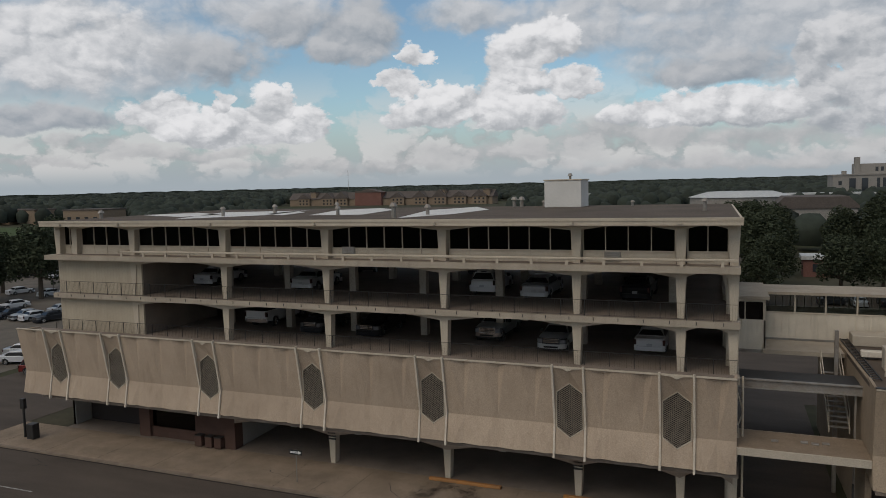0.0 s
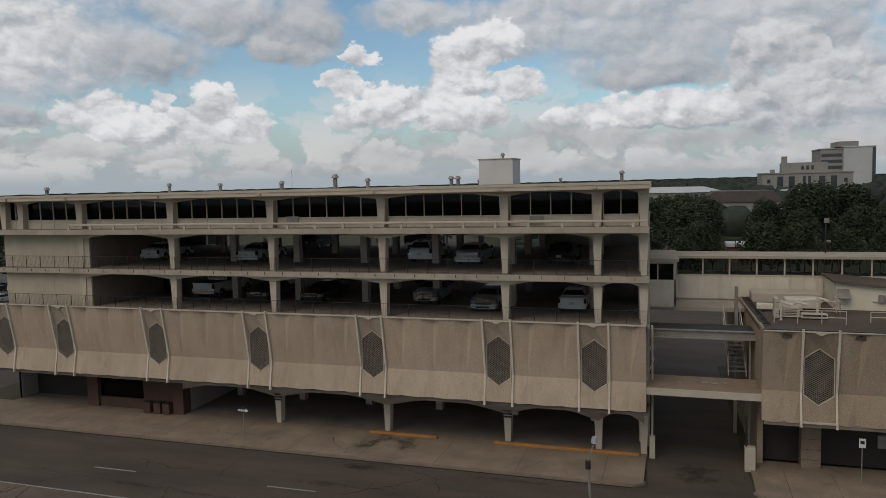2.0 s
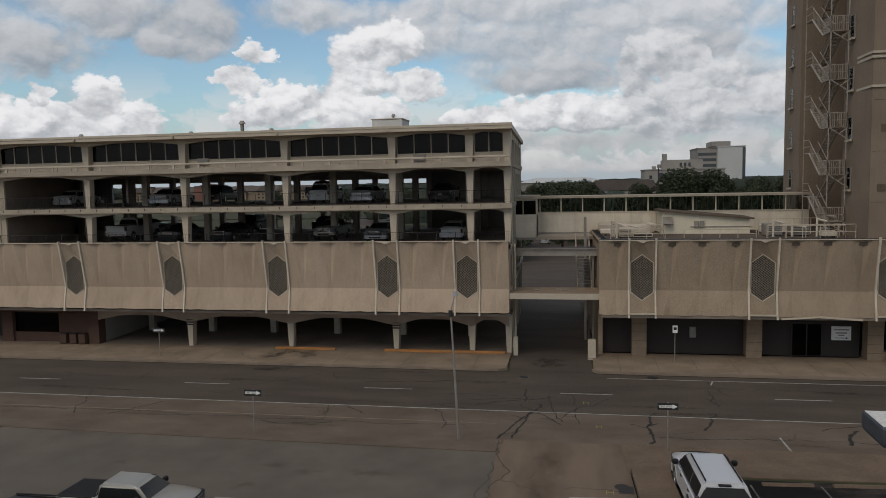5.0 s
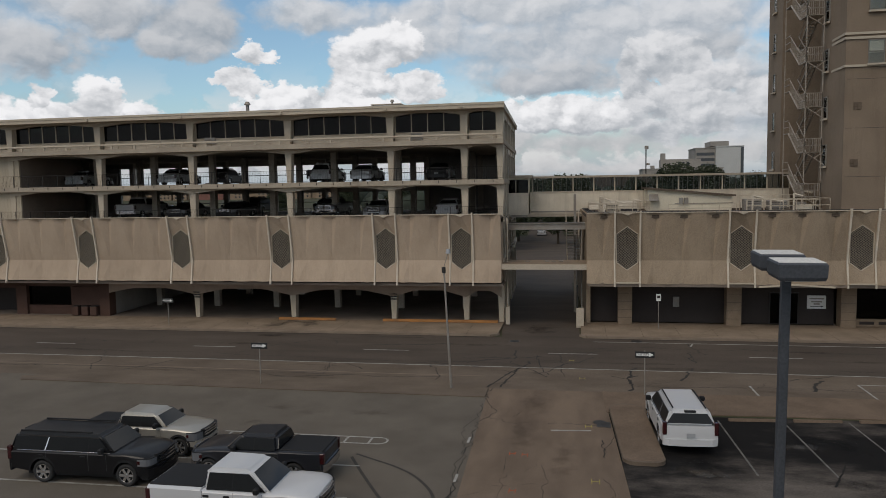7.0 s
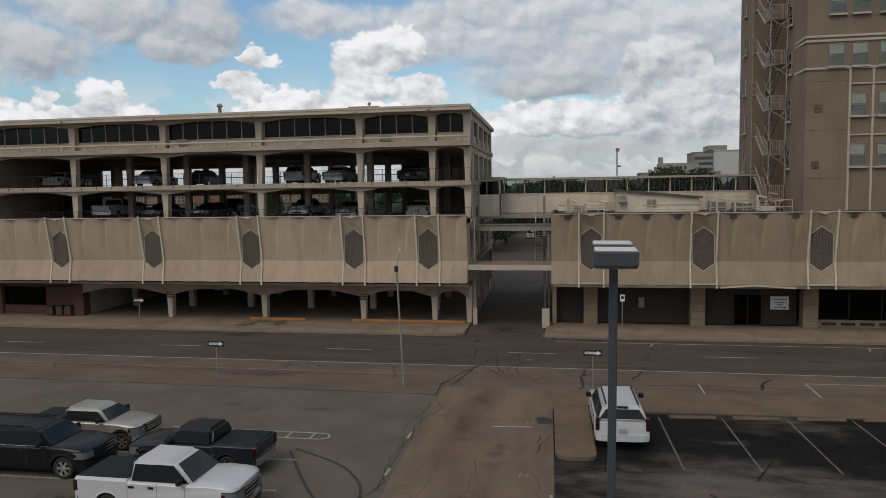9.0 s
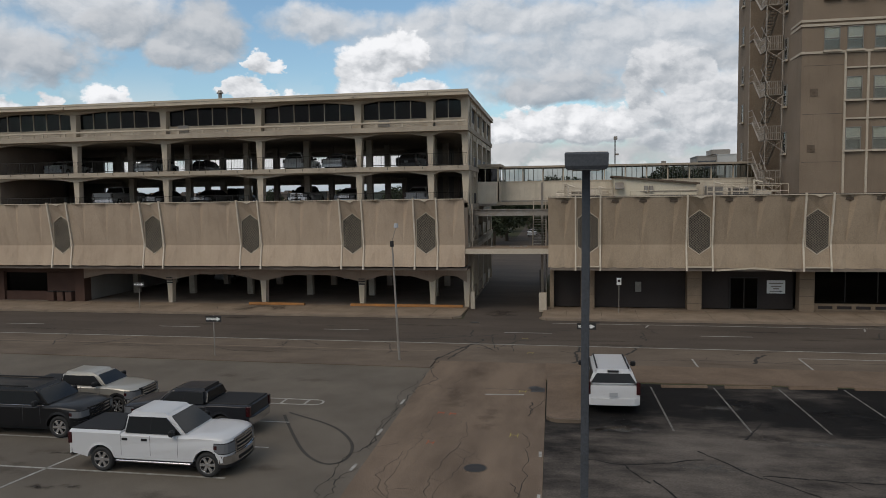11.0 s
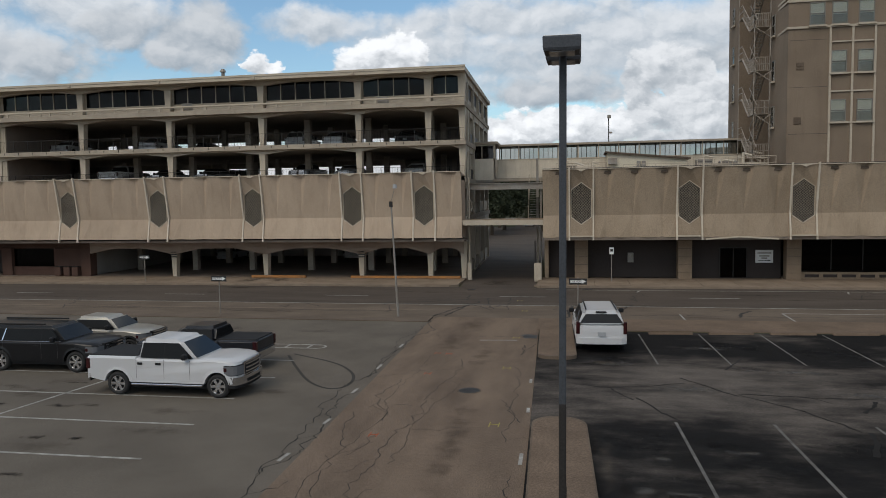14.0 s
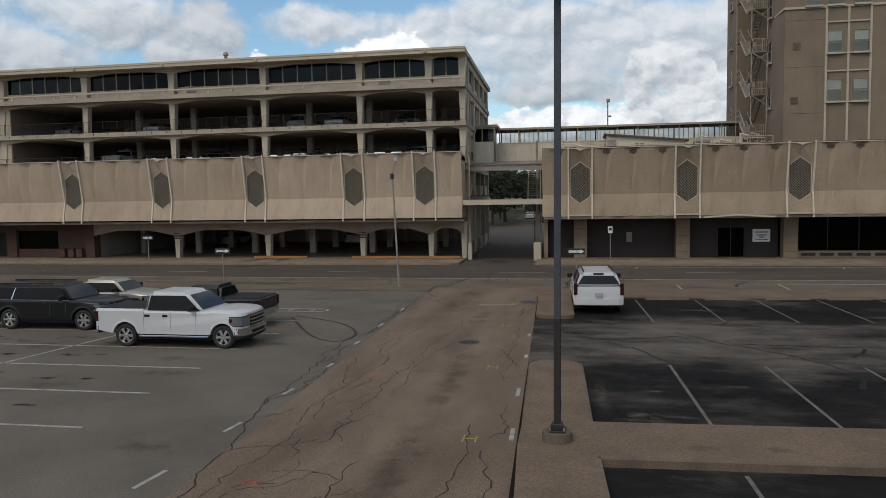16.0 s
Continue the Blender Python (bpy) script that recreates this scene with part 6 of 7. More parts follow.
pipe_rail("roof_railing", [(6.9, 45.5), (10.4, 45.5), (10.4, 47.6)], 8.2, 0.85, "cream pipe railing on the store roof")
pipe_rail("roof_railing", [(17.0, 43.2), (22.0, 43.2), (22.0, 46.5)], 8.2, 0.85, "cream pipe railing round roof machines")
for x, y, w, d, h, lab in ((6.75, 44.2, 0.25, 0.9, 1.25, "white upright roof duct"), (7.6, 44.6, 0.9, 0.8, 0.7, "pale roof air handler"), (8.8, 44.2, 1.4, 0.5, 0.35, "pale low roof duct"), (17.8, 45.2, 1.2, 0.9, 0.9, "grey rooftop air conditioner"), (19.6, 45.4, 1.3, 0.9, 0.75, "grey rooftop air conditioner with fan"), (21.0, 44.6, 0.7, 0.7, 0.6, "small grey roof unit")):
    u = thing("roof_unit", lab, "air conditioner", "roof machines", at=(x, y, 8.2))
    part("casing", Solid().chamfered(-w / 2, w / 2, -d / 2, d / 2, 0.06, h, 0.03), LIMESTONE if "pale" in lab or "white" in lab else STEEL, u)
    part("foot", Solid().box(-w / 2 + 0.05, w / 2 - 0.05, -d / 2 + 0.05, d / 2 - 0.05, 0, 0.06), DARKMETAL, u)
    g = Solid()
    for k in range(5):
        g.box(-w / 2 + 0.08, w / 2 - 0.08, -d / 2 - 0.008, -d / 2, 0.14 + k * (h - 0.2) / 5, 0.17 + k * (h - 0.2) / 5)
    part("louvre", g, DARKMETAL, u)
pipe_rail("roof_railing", [(6.5, 42.7), (10.2, 42.7)], 8.2, 0.75, "cream pipe railing along the roof edge")
pipe_rail("roof_railing", [(11.6, 43.6), (16.4, 43.6)], 8.2, 0.6, "low cream pipe run across the store roof")
pipe_rail("roof_railing", [(16.9, 42.5), (22.4, 42.5)], 8.2, 0.95, "cream pipe railing along the roof edge")
pipe_rail("roof_railing", [(17.2, 46.4), (22.2, 47.4)], 8.2, 1.15, "cream pipe railing round roof machines")
for x, y, h, w in ((6.95, 43.4, 1.15, 0.5), (7.9, 45.2, 0.9, 0.7), (9.3, 46.3, 1.0, 0.6), (17.6, 44.0, 1.2, 0.7), (18.9, 44.2, 0.9, 0.9), (20.4, 43.9, 1.3, 0.6), (21.5, 45.9, 1.5, 0.7)):
    g = thing("roof_pipe", "white bent pipe rising from the store roof", "pipe", "pipes on the store roof", at=(x, y, 8.2))
    part("riser", Solid().tube((0, 0, 0), (0, 0, h), 0.07, 8), FINPAINT, g)
    part("elbow", Solid().tube((0, 0, h - 0.05), (w, 0, h - 0.22), 0.07, 8), FINPAINT, g)
    part("flange", Solid().tube((0, 0, 0), (0, 0, 0.05), 0.13, 8), STEEL, g)
for x, y, w, d, z in ((7.2, 46.6, 2.6, 0.5, 0.5), (8.6, 47.6, 2.0, 1.2, 0.75), (18.6, 47.6, 2.2, 0.8, 0.7), (20.8, 42.9, 1.0, 0.5, 0.5)):
    g = thing("roof_duct", "pale sheet-metal duct lying on the store roof", "duct", "ducts on the store roof", at=(x, y, 8.2))
    part("casing", Solid().chamfered(-w / 2, w / 2, -d / 2, d / 2, 0.15, z, 0.04), FINPAINT, g)
    for sx in (-0.35, 0.35):
        part("sleeper", Solid().box(sx * w - 0.05, sx * w + 0.05, -d / 2, d / 2, 0, 0.15), DARKMETAL, g)
long_roof = thing("low_roof_box", "long white low roof box beside the skywalk", "roof box", at=(0, 0, 0))
part("body", Solid().chamfered(5.9, 10.2, 50.0, 51.6, 8.2, 8.85, 0.04), LIMESTONE, long_roof)
ladder = thing("roof_ladder", "dark slatted roof edge ladder along the alley", "ladder", at=(0, 0, 0))
for sx in (5.75, 6.15):
    part("rail", Solid().box(sx, sx + 0.05, 41.5, 51.5, 8.3, 8.36), DARKMETAL, ladder, skew=True)
for y in np.arange(41.7, 51.4, 0.4):
    part("rung", Solid().box(5.78, 6.18, y, y + 0.08, 8.3, 8.34), DARKMETAL, ladder, skew=True)

# ---- fire escape ----
esc = thing("fire_escape", "weathered steel fire escape zigzagging up the tower", "fire escape", at=(0, 0, 0))
EX0, EX1, EY0, EY1 = 21.35, 22.55, 45.2, 49.4
ESC = material("escape_steel", (0.40, 0.36, 0.31), 0.6, 0.3, dark=(0.2, 0.15, 0.11), scale=2, mix=0.6)
for k in range(9):
    z = 9.15 + 3.28 * k
    p = part("platform", Solid().box(EX0, EX1, EY0, EY0 + 1.6, z, z + 0.05), ESC, esc)
    part("platform", Solid().box(EX0, EX1, EY1, EY1 + 1.4, z + 1.64, z + 1.69), ESC, esc)
    for zz in (0.5, 1.0):
        part("guard_rail", Solid().box(EX0, EX1, EY0, EY0 + 0.04, z + zz, z + zz + 0.05), ESC, p)
        part("guard_rail", Solid().box(EX0, EX0 + 0.04, EY0, EY0 + 1.6, z + zz, z + zz + 0.05), ESC, p)
        part("guard_rail", Solid().box(EX0, EX0 + 0.04, EY1, EY1 + 1.4, z + 1.64 + zz, z + 1.69 + zz), ESC, p)
    for x in (EX0, EX0 + 0.4, EX0 + 0.8, EX1 - 0.03):
        part("guard_post", Solid().box(x, x + 0.04, EY0, EY0 + 0.04, z, z + 1.04), ESC, p)
    part("bracket", Solid().tube((EX0 + 0.1, EY0 + 0.05, z), (EX1 + 0.2, EY0 + 0.05, z - 0.9), 0.04, 6).tube((EX1 - 0.5, EY0 + 0.05, z - 0.45), (EX1 + 0.1, EY0 + 0.05, z), 0.03, 6), ESC, p)
    t = Solid()
    for j in range(9):
        f = j / 9
        t.box(EX0 + 0.05, EX0 + 0.6, EY0 + 1.6 + f * 2.6, EY0 + 1.85 + f * 2.6, z + f * 1.64 + 0.1, z + f * 1.64 + 0.14)
        t.box(EX0 + 0.65, EX1, EY1 - f * 2.6 - 0.25, EY1 - f * 2.6, z + 1.64 + f * 1.64 + 0.1, z + 1.64 + f * 1.64 + 0.14)
    part("treads", t, ESC, p)
    pk = Solid()
    for j in range(9):
        pk.box(EX0 + 0.14 * j, EX0 + 0.14 * j + 0.025, EY0, EY0 + 0.025, z, z + 1.0)
        pk.box(EX0, EX0 + 0.025, EY0 + 0.18 * j, EY0 + 0.18 * j + 0.025, z, z + 1.0)
        pk.box(EX0, EX0 + 0.025, EY0 + 1.6 + 0.29 * j, EY0 + 1.63 + 0.29 * j, z + 1.64 * j / 9, z + 1.64 * j / 9 + 0.9)
    tagged(part("picket_infill", pk, ESC, p), kind="stuff")
    for x in (EX0 + 0.03, EX0 + 0.6):
        for h in (0.0, 0.9):
            part("stringer", Solid().tube((x, EY0 + 1.6, z + h), (x, EY1, z + 1.64 + h), 0.075 if h == 0 else 0.035, 6), ESC, p)
    for x in (EX0 + 0.66, EX1):
        for h in (0.0, 0.9):
            part("stringer", Solid().tube((x, EY1, z + 1.64 + h), (x, EY0 + 1.6, z + 3.28 + h), 0.075 if h == 0 else 0.035, 6), ESC, p)
for x, y in ((EX0, EY0), (EX1 - 0.05, EY0), (EX0, EY1 + 1.4)):
    part("post", Solid().box(x, x + 0.06, y, y + 0.06, 8.2, 38), ESC, esc)

# ---- markings on the ground ----
def paint_strip(name, x0, y0, x1, y1, w, label="", z=0.004, mat=LINE, category="road marking", group="road markings"):
    d = Vector((x1 - x0, y1 - y0)).normalized()
    n = Vector((-d.y, d.x)) * w / 2
    s = Solid().prism([(x0 - n.x, y0 - n.y), (x1 - n.x, y1 - n.y), (x1 + n.x, y1 + n.y), (x0 + n.x, y0 + n.y)], "z", z - 0.004, z)
    return tagged(part(name, s, mat), label or "worn white painted line on the asphalt", category, group, "structure")


for k in range(-7, 8):
    x = -8.7 + 11.85 * k
    paint_strip("lane_dash", x, 32.15 + 0.01 * (x + 8), x + 3.0, 32.15 + 0.01 * (x + 11), 0.11)
paint_strip("lane_line", -120, 28.9, 1.0, 28.55, 0.12)
paint_strip("lane_line", 1.0, 28.55, 120, 28.2, 0.11)
paint_strip("edge_line", 6.0, 35.9, 120, 36.1, 0.1)
paint_strip("lane_line_faded", -120, 26.6, 0, 26.4, 0.07, mat=KERB)
for x0, y0, x1, y1 in ((19.0, 26.7, 60, 27.0), (19.0, 26.7, 19.0, 23.9), (13.62, 25.9, 13.66, 23.6), (12.3, 35.9, 12.0, 34.9), (25.3, 35.9, 25.0, 34.9)):
    paint_strip("stall_mark", x0, y0, x1, y1, 0.1)
GUTTER = material("dirty_gutter", (0.035, 0.028, 0.023), 0.9, scale=1.5, mix=0.6)
paint_strip("gutter_line", -54, 36.86, -1.0, 36.86, 0.13, "dark dirty gutter along the kerb", 0.003, GUTTER, "gutter", "gutters")
paint_strip("gutter_line", 5.7, 36.86, 100, 36.86, 0.13, "dark dirty gutter along the kerb", 0.003, GUTTER, "gutter", "gutters")
# stalls of the grey lot
for y, x0, x1 in ((7.1, -24, -3.0), (4.3, -24, -2.9), (1.45, -24, -2.78), (-1.45, -24, -2.66), (9.95, -24, -2.8), (12.8, -24, -3.2), (-4.4, -24, -2.6)):
    paint_strip("stall_line", x0, y + 0.012 * (x0 - x1), x1, y, 0.1, "worn white stall line in the grey lot", group="stall lines")
paint_strip("stall_line_slanted", -10.7, -2.2, -8.9, 9.2, 0.1, "worn slanted white line across the stalls", group="stall lines")
# stencilled box
sb = Solid()
for a, b, c, d in ((-10.2, 15.95, -3.2, 15.95), (-10.2, 15.2, -3.2, 15.2)):
    sb.box(a, c, b - 0.05, b + 0.05, 0, 0.004)
for k in range(7):
    sb.box(-9.9 + k * 1.05, -9.8 + k * 1.05, 15.25, 15.9, 0, 0.004)
for k in range(9):
    a, b = radians(-90 + k * 20), radians(-90 + (k + 1) * 20)
    sb.prism([(-3.2 + 0.42 * math.cos(a), 15.575 + 0.42 * math.sin(a)), (-3.2 + 0.42 * math.cos(b), 15.575 + 0.42 * math.sin(b)), (-3.2 + 0.33 * math.cos(b), 15.575 + 0.33 * math.sin(b)), (-3.2 + 0.33 * math.cos(a), 15.575 + 0.33 * math.sin(a))], "z", 0, 0.004)
tagged(part("painted_box", sb, LINE), "faded white ladder marking with a rounded end", "road marking", "road markings", "structure")
# stalls of the sealed lot
for k in range(9):
    x = 11.0 + 2.73 * k
    y1 = 20.0 + 0.068 * (x - 11)
    paint_strip("stall_line", x, y1, x + 0.27, y1 - 6.2, 0.075, "faded white stall line in the black lot", 0.003, LINE_FADED, group="stall lines")
    if k < 7:
        x = 11.28 + 2.7 * k
        y0 = 0.2 + 0.05 * (x - 11.3)
        paint_strip("stall_line", x, y0, x - 0.25, y0 + 6.2, 0.08, "faded white stall line in the black lot", 0.003, LINE_FADED, group="stall lines")
        paint_strip("stall_line", x + 0.1, y0 - 2.55, x + 0.35, y0 - 8.4, 0.08, "faded white stall line in the black lot", 0.003, LINE_FADED, group="stall lines")
# concrete wheel stops along the head of the sealed stalls
stop_me = Solid().prism([(-0.09, 0), (0.09, 0), (0.06, 0.1), (-0.06, 0.1)], "x", -1.0, 1.0).mesh("wheel_stop", WALK)
for k in range(10):
    x = 12.45 + 2.73 * k
    st = tagged(new("wheel_stop", stop_me), "weathered concrete wheel stop at the head of a stall", "wheel stop", "wheel stops")
    st.matrix_basis = pose(x, 20.05 + 0.07 * (x - 11.5), -0.003, 0, 0, 4)
# short dashes and utility marks on the drive
for x0, y0, x1, y1 in ((0.62, -4.5, 0.72, -3.6), (0.72, -1.3, 0.8, -0.6), (0.80, 1.8, 0.86, 2.4), (0.90, 4.9, 0.93, 5.4), (0.7, 8.3, 0.72, 8.9), (0.6, 11.8, 0.6, 12.5), (0.5, 15.8, 0.5, 16.5),
                       (6.86, 2.4, 6.84, 3.2), (7.02, -1.0, 6.99, -0.2), (6.75, 6.8, 6.73, 7.3), (6.6, 10.4, 6.58, 10.9)):
    paint_strip("edge_dash", x0, y0, x1, y1, 0.1)
paint_strip("stop_line", 3.8, 17.8, 5.5, 17.95, 0.12)
YELLOWMARK = material("yellow_spray_mark", (0.33, 0.27, 0.08), 0.8, scale=6, mix=0.7)
ORANGEMARK = material("orange_spray_mark", (0.42, 0.09, 0.04), 0.8, scale=6, mix=0.7)


def spray(x, y, mat, label, s=1.0):
    g = Solid().box(x - 0.2 * s, x - 0.16 * s, y - 0.3 * s, y + 0.3 * s, 0, 0.004).box(x + 0.16 * s, x + 0.2 * s, y - 0.3 * s, y + 0.25 * s, 0, 0.004).box(x - 0.2 * s, x + 0.2 * s, y - 0.03 * s, y + 0.03 * s, 0, 0.004)
    tagged(part("utility_mark", g, mat), label, "road marking", "utility marks", "structure")


for x, y in ((6.15, -1.0), (5.87, 5.5), (5.55, 12.5), (5.4, 18.5), (5.2, 26.5), (4.6, 30.5)):
    spray(x, y, YELLOWMARK, "yellow sprayed utility mark on the drive", 0.75)
for x, y in ((2.64, 4.15), (2.6, -3.93), (2.7, 11.32), (2.41, 14.85), (2.9, 14.77)):
    spray(x, y, ORANGEMARK, "orange sprayed utility mark on the drive", 0.6)
for x, y, r, lab in ((4.6, 9.1, 0.36, "round iron manhole cover in the drive"), (5.9, 19.1, 0.3, "dark patch cover in the drive"), (0.8, 35.6, 0.35, "round iron manhole cover in the street"), (8.8, 36.3, 0.4, "round iron manhole cover by the kerb")):
    mh = part("manhole_cover", Solid().tube((x, y, -0.05), (x, y, 0.006), r, 24), DARKMETAL)
    tagged(mh, lab, "manhole cover")
    part("ring", Solid().tube((x, y, -0.05), (x, y, 0.003), r + 0.05, 24), ISLAND_KERB, mh)
grate_o = part("drain_grate", Solid().box(5.75, 6.35, 18.45, 19.2, -0.03, 0.004), DARKMETAL)
tagged(grate_o, "broken dark drain patch beside the island", "drain")

# cracks and tar seams
CRACK = plain("crack_dark", (0.02, 0.017, 0.014), 0.95)
TAR = plain("tar_seam", (0.02, 0.019, 0.018), 0.8, spec=0.1)


def crack(rng, x, y, ang, length, w, mat, name, label, wander=0.35, branch=0.12, side=0):
    s = Solid()
    todo = [(x, y, ang, length, w)]
    while todo:
        x, y, a, left, w0 = todo.pop()
        px, py = x, y
        while left > 0:
            step = rng.uniform(0.12, 0.35)
            a2 = a + rng.gauss(0, wander)
            nx, ny = px + math.cos(a2) * step, py + math.sin(a2) * step
            n = Vector((-(ny - py), nx - px)).normalized() * w0 * rng.uniform(0.5, 1.2)
            s.add([(px - n.x, py - n.y, 0.003), (nx - n.x, ny - n.y, 0.003), (nx + n.x, ny + n.y, 0.003), (px + n.x, py + n.y, 0.003)], [(0, 1, 2, 3)])
            px, py = nx, ny
            left -= step
            if rng.random() < branch and left > 1:
                todo.append((px, py, a + (side or rng.choice((-1, 1))) * rng.uniform(0.5, 1.2), min(left * 0.3, rng.uniform(0.5, 1.8)), w0 * 0.6))
    return tagged(part(name, s, mat), label, "crack", "cracks in the asphalt", "structure")


rng = random.Random(21)
lab = "branching crack in the worn asphalt"
for x, y, a, l, w in ((3.0, -14, 92, 30, 0.009), (6.25, -10, 92, 10, 0.013), (6.35, 4, 95, 9, 0.011), (1.62, -8, 92.0, 31, 0.017), (5.9, 15, 85, 7, 0.02), (3.6, 2, 85, 9, 0.009), (7.22, -20, 92, 27, 0.016)):
    crack(rng, x, y, radians(a), l, w, CRACK, "crack", lab, 0.3, 0.02 if x > 2 else 0.05, -1 if x < 2 else 0)
for x, y, a, l, w in ((3.6, 13.76, -88, 16.5, 0.016), (4.21, -2.64, -90, 9, 0.016), (1.96, 10.3, -85, 5.1, 0.014), (1.44, 6.18, -82, 3.2, 0.016), (1.83, 2.4, -75, 2.6, 0.015), (5.82, 8.04, -64, 2.5, 0.018), (6.7, 1.61, -88, 2.6, 0.018),
                      (6.48, -1.72, -83, 2.3, 0.018), (2.93, -0.22, -89, 1.4, 0.012), (2.58, -1.5, -98, 1.2, 0.012), (2.75, -3.4, 11, 1.5, 0.012), (5.92, 16.86, -87, 2.1, 0.03), (3.65, 18.66, -3, 2.0, 0.02), (0.65, 24.0, -89, 15, 0.03), (0.89, 8.51, -88, 8.5, 0.024)):
    crack(rng, x, y, radians(a), l, w * 0.8, CRACK, "crack", lab, 0.42, 0.02)
for x, y, a, l, w in ((0.3, 24.14, 70, 4.6, 0.06), (1.09, 32.93, -95, 2.3, 0.05), (-1.93, 30.58, 18, 3.0, 0.045), (3.98, 31.83, -90, 5.2, 0.03), (-8.87, 28.7, -41, 2.2, 0.04), (-3.69, 28.84, -83, 3.8, 0.035)):
    crack(rng, x, y, radians(a), l, w, CRACK, "crack", "dark tarred crack across the street", 0.3, 0.04)
for k in range(14):
    y = rng.uniform(-8, 20)
    crack(rng, 1.75 - 0.035 * (y + 8) + rng.uniform(0.15, 2.2) ** 1.3, y, radians(rng.choice((60, 80, 10, 35)) + rng.uniform(-15, 15)), rng.uniform(0.6, 2.0), rng.uniform(0.005, 0.012), CRACK, "crack", lab, 0.5, 0.1)
for x, y, a, l, w in ((-40, 25.4, 0, 40, 0.014), (8, 25.2, 1, 40, 0.014), (-40, 30.6, -1, 36, 0.01), (6, 33.8, 0, 30, 0.012), (7.5, 24.3, 82, 5, 0.035), (10.3, 26.5, 70, 3, 0.03), (1.0, 24.3, 75, 6, 0.03), (-1.5, 29.3, 20, 5, 0.026), (3.4, 27, 95, 5, 0.018), (-9, 33.4, 10, 6, 0.025), (16.5, 25.2, 60, 2.5, 0.04), (-21.5, 25.5, 55, 3, 0.022)):
    crack(rng, x, y, radians(a), l, w * 2.2, CRACK, "crack", "dark crack across the street", 0.3, 0.05)
for k in range(34):
    crack(rng, rng.uniform(-45, 40), rng.uniform(24.5, 36), radians(rng.choice((0, 90, 45, 130, 180)) + rng.uniform(-25, 25)), rng.uniform(2, 6), rng.uniform(0.02, 0.045), CRACK, "crack", "dark crack across the street")
for k in range(8):
    crack(rng, rng.uniform(-30, 28), rng.uniform(37.3, 40), radians(rng.uniform(0, 360)), rng.uniform(1, 3), 0.015, CRACK, "crack", "crack in the sidewalk").location.z = 0.132
for x in [-51.5 + 4.88 * k for k in range(11)] + [6.9 + 2.44 * k for k in range(26)]:
    paint_strip("slab_joint", x, 37.2, x, 41.2, 0.014, "dark joint between sidewalk slabs", 0.1345, GUTTER, "joint", "sidewalk joints")
lab2 = "wandering black tar seam in the lot"
for x, y, a, l, w in ((8.1, 10.4, -14, 1.2, 0.035), (9.3, 10.1, -67, 1.5, 0.035), (11.8, 11.7, -51, 2.7, 0.035), (13.4, 9.6, -46, 2.2, 0.035), (14.9, 8.0, -57, 2.1, 0.035), (9.3, 10.1, 15, 2.5, 0.035), (13.4, 9.7, 3, 4.0, 0.035), (10.1, 8.9, -69, 2.8, 0.035), (13.6, 13.1, 65, 2.5, 0.035), (16.9, 13.9, 12, 2.3, 0.035), (16.6, 8.0, 63, 1.5, 0.07), (16.1, 6.1, -106, 2.0, 0.08)):
    crack(rng, x, y, radians(a), l, w, TAR, "tar_seam", lab2, 0.14, 0.02)
# worn lighter and darker patches, with edges that fade into the asphalt


def stain_material(name, colour, strength, grain=2.0):
    m = material(name, colour, 0.9, scale=grain, fine=20, mix=0.5, bump=0.0)
    nt = m.node_tree
    g = nt.nodes.new("ShaderNodeSeparateXYZ")
    nt.links.new(nt.nodes.new("ShaderNodeTexCoord").outputs["Generated"], g.inputs[0])
    dx, dy = (math_node(nt, "MULTIPLY_ADD", g.outputs[k], 2.0, -1.0) for k in (0, 1))
    r = math_node(nt, "SQRT", math_node(nt, "MULTIPLY_ADD", dx, dx, math_node(nt, "MULTIPLY", dy, dy)))
    n = node(nt, "ShaderNodeTexNoise", Scale=grain, Detail=6.0, Roughness=0.65)
    nt.links.new(nt.nodes.new("ShaderNodeNewGeometry").outputs["Position"], n.inputs["Vector"])
    v = math_node(nt, "SUBTRACT", math_node(nt, "MULTIPLY_ADD", n.outputs[0], 2.2, -0.4), r)
    inside = smooth(nt, r, 1.0, 0.75)
    nt.links.new(math_node(nt, "MULTIPLY", math_node(nt, "MULTIPLY", smooth(nt, v, 0.0, 0.9), inside), strength), nt.nodes["Principled BSDF"].inputs["Alpha"])
    return m


PATCH = stain_material("worn_grey_patch", (0.13, 0.121, 0.11), 0.6, 2.6)
OIL = stain_material("oil_stain", (0.032, 0.026, 0.022), 0.85, 2.6)
GRIME = stain_material("brown_grime", (0.062, 0.049, 0.038), 0.3, 1.4)
DUST = stain_material("tan_dust", (0.17, 0.14, 0.11), 0.35, 3.0)
WET = stain_material("dark_seepage", (0.05, 0.039, 0.03), 0.6, 1.3)
SEALER = stain_material("fresh_black_sealer", (0.013, 0.0125, 0.0125), 0.85, 0.7)


def stain(x, y, rx, ry, mat, label, z=0.002, turn=0.0):
    s = Solid().add([(-rx, -ry, 0), (rx, -ry, 0), (rx, ry, 0), (-rx, ry, 0)], [(0, 1, 2, 3)])
    return tagged(part("stain", s, mat, m=pose(x, y, z, 0, 0, turn)), label, "stain", "stains on the asphalt", "structure")


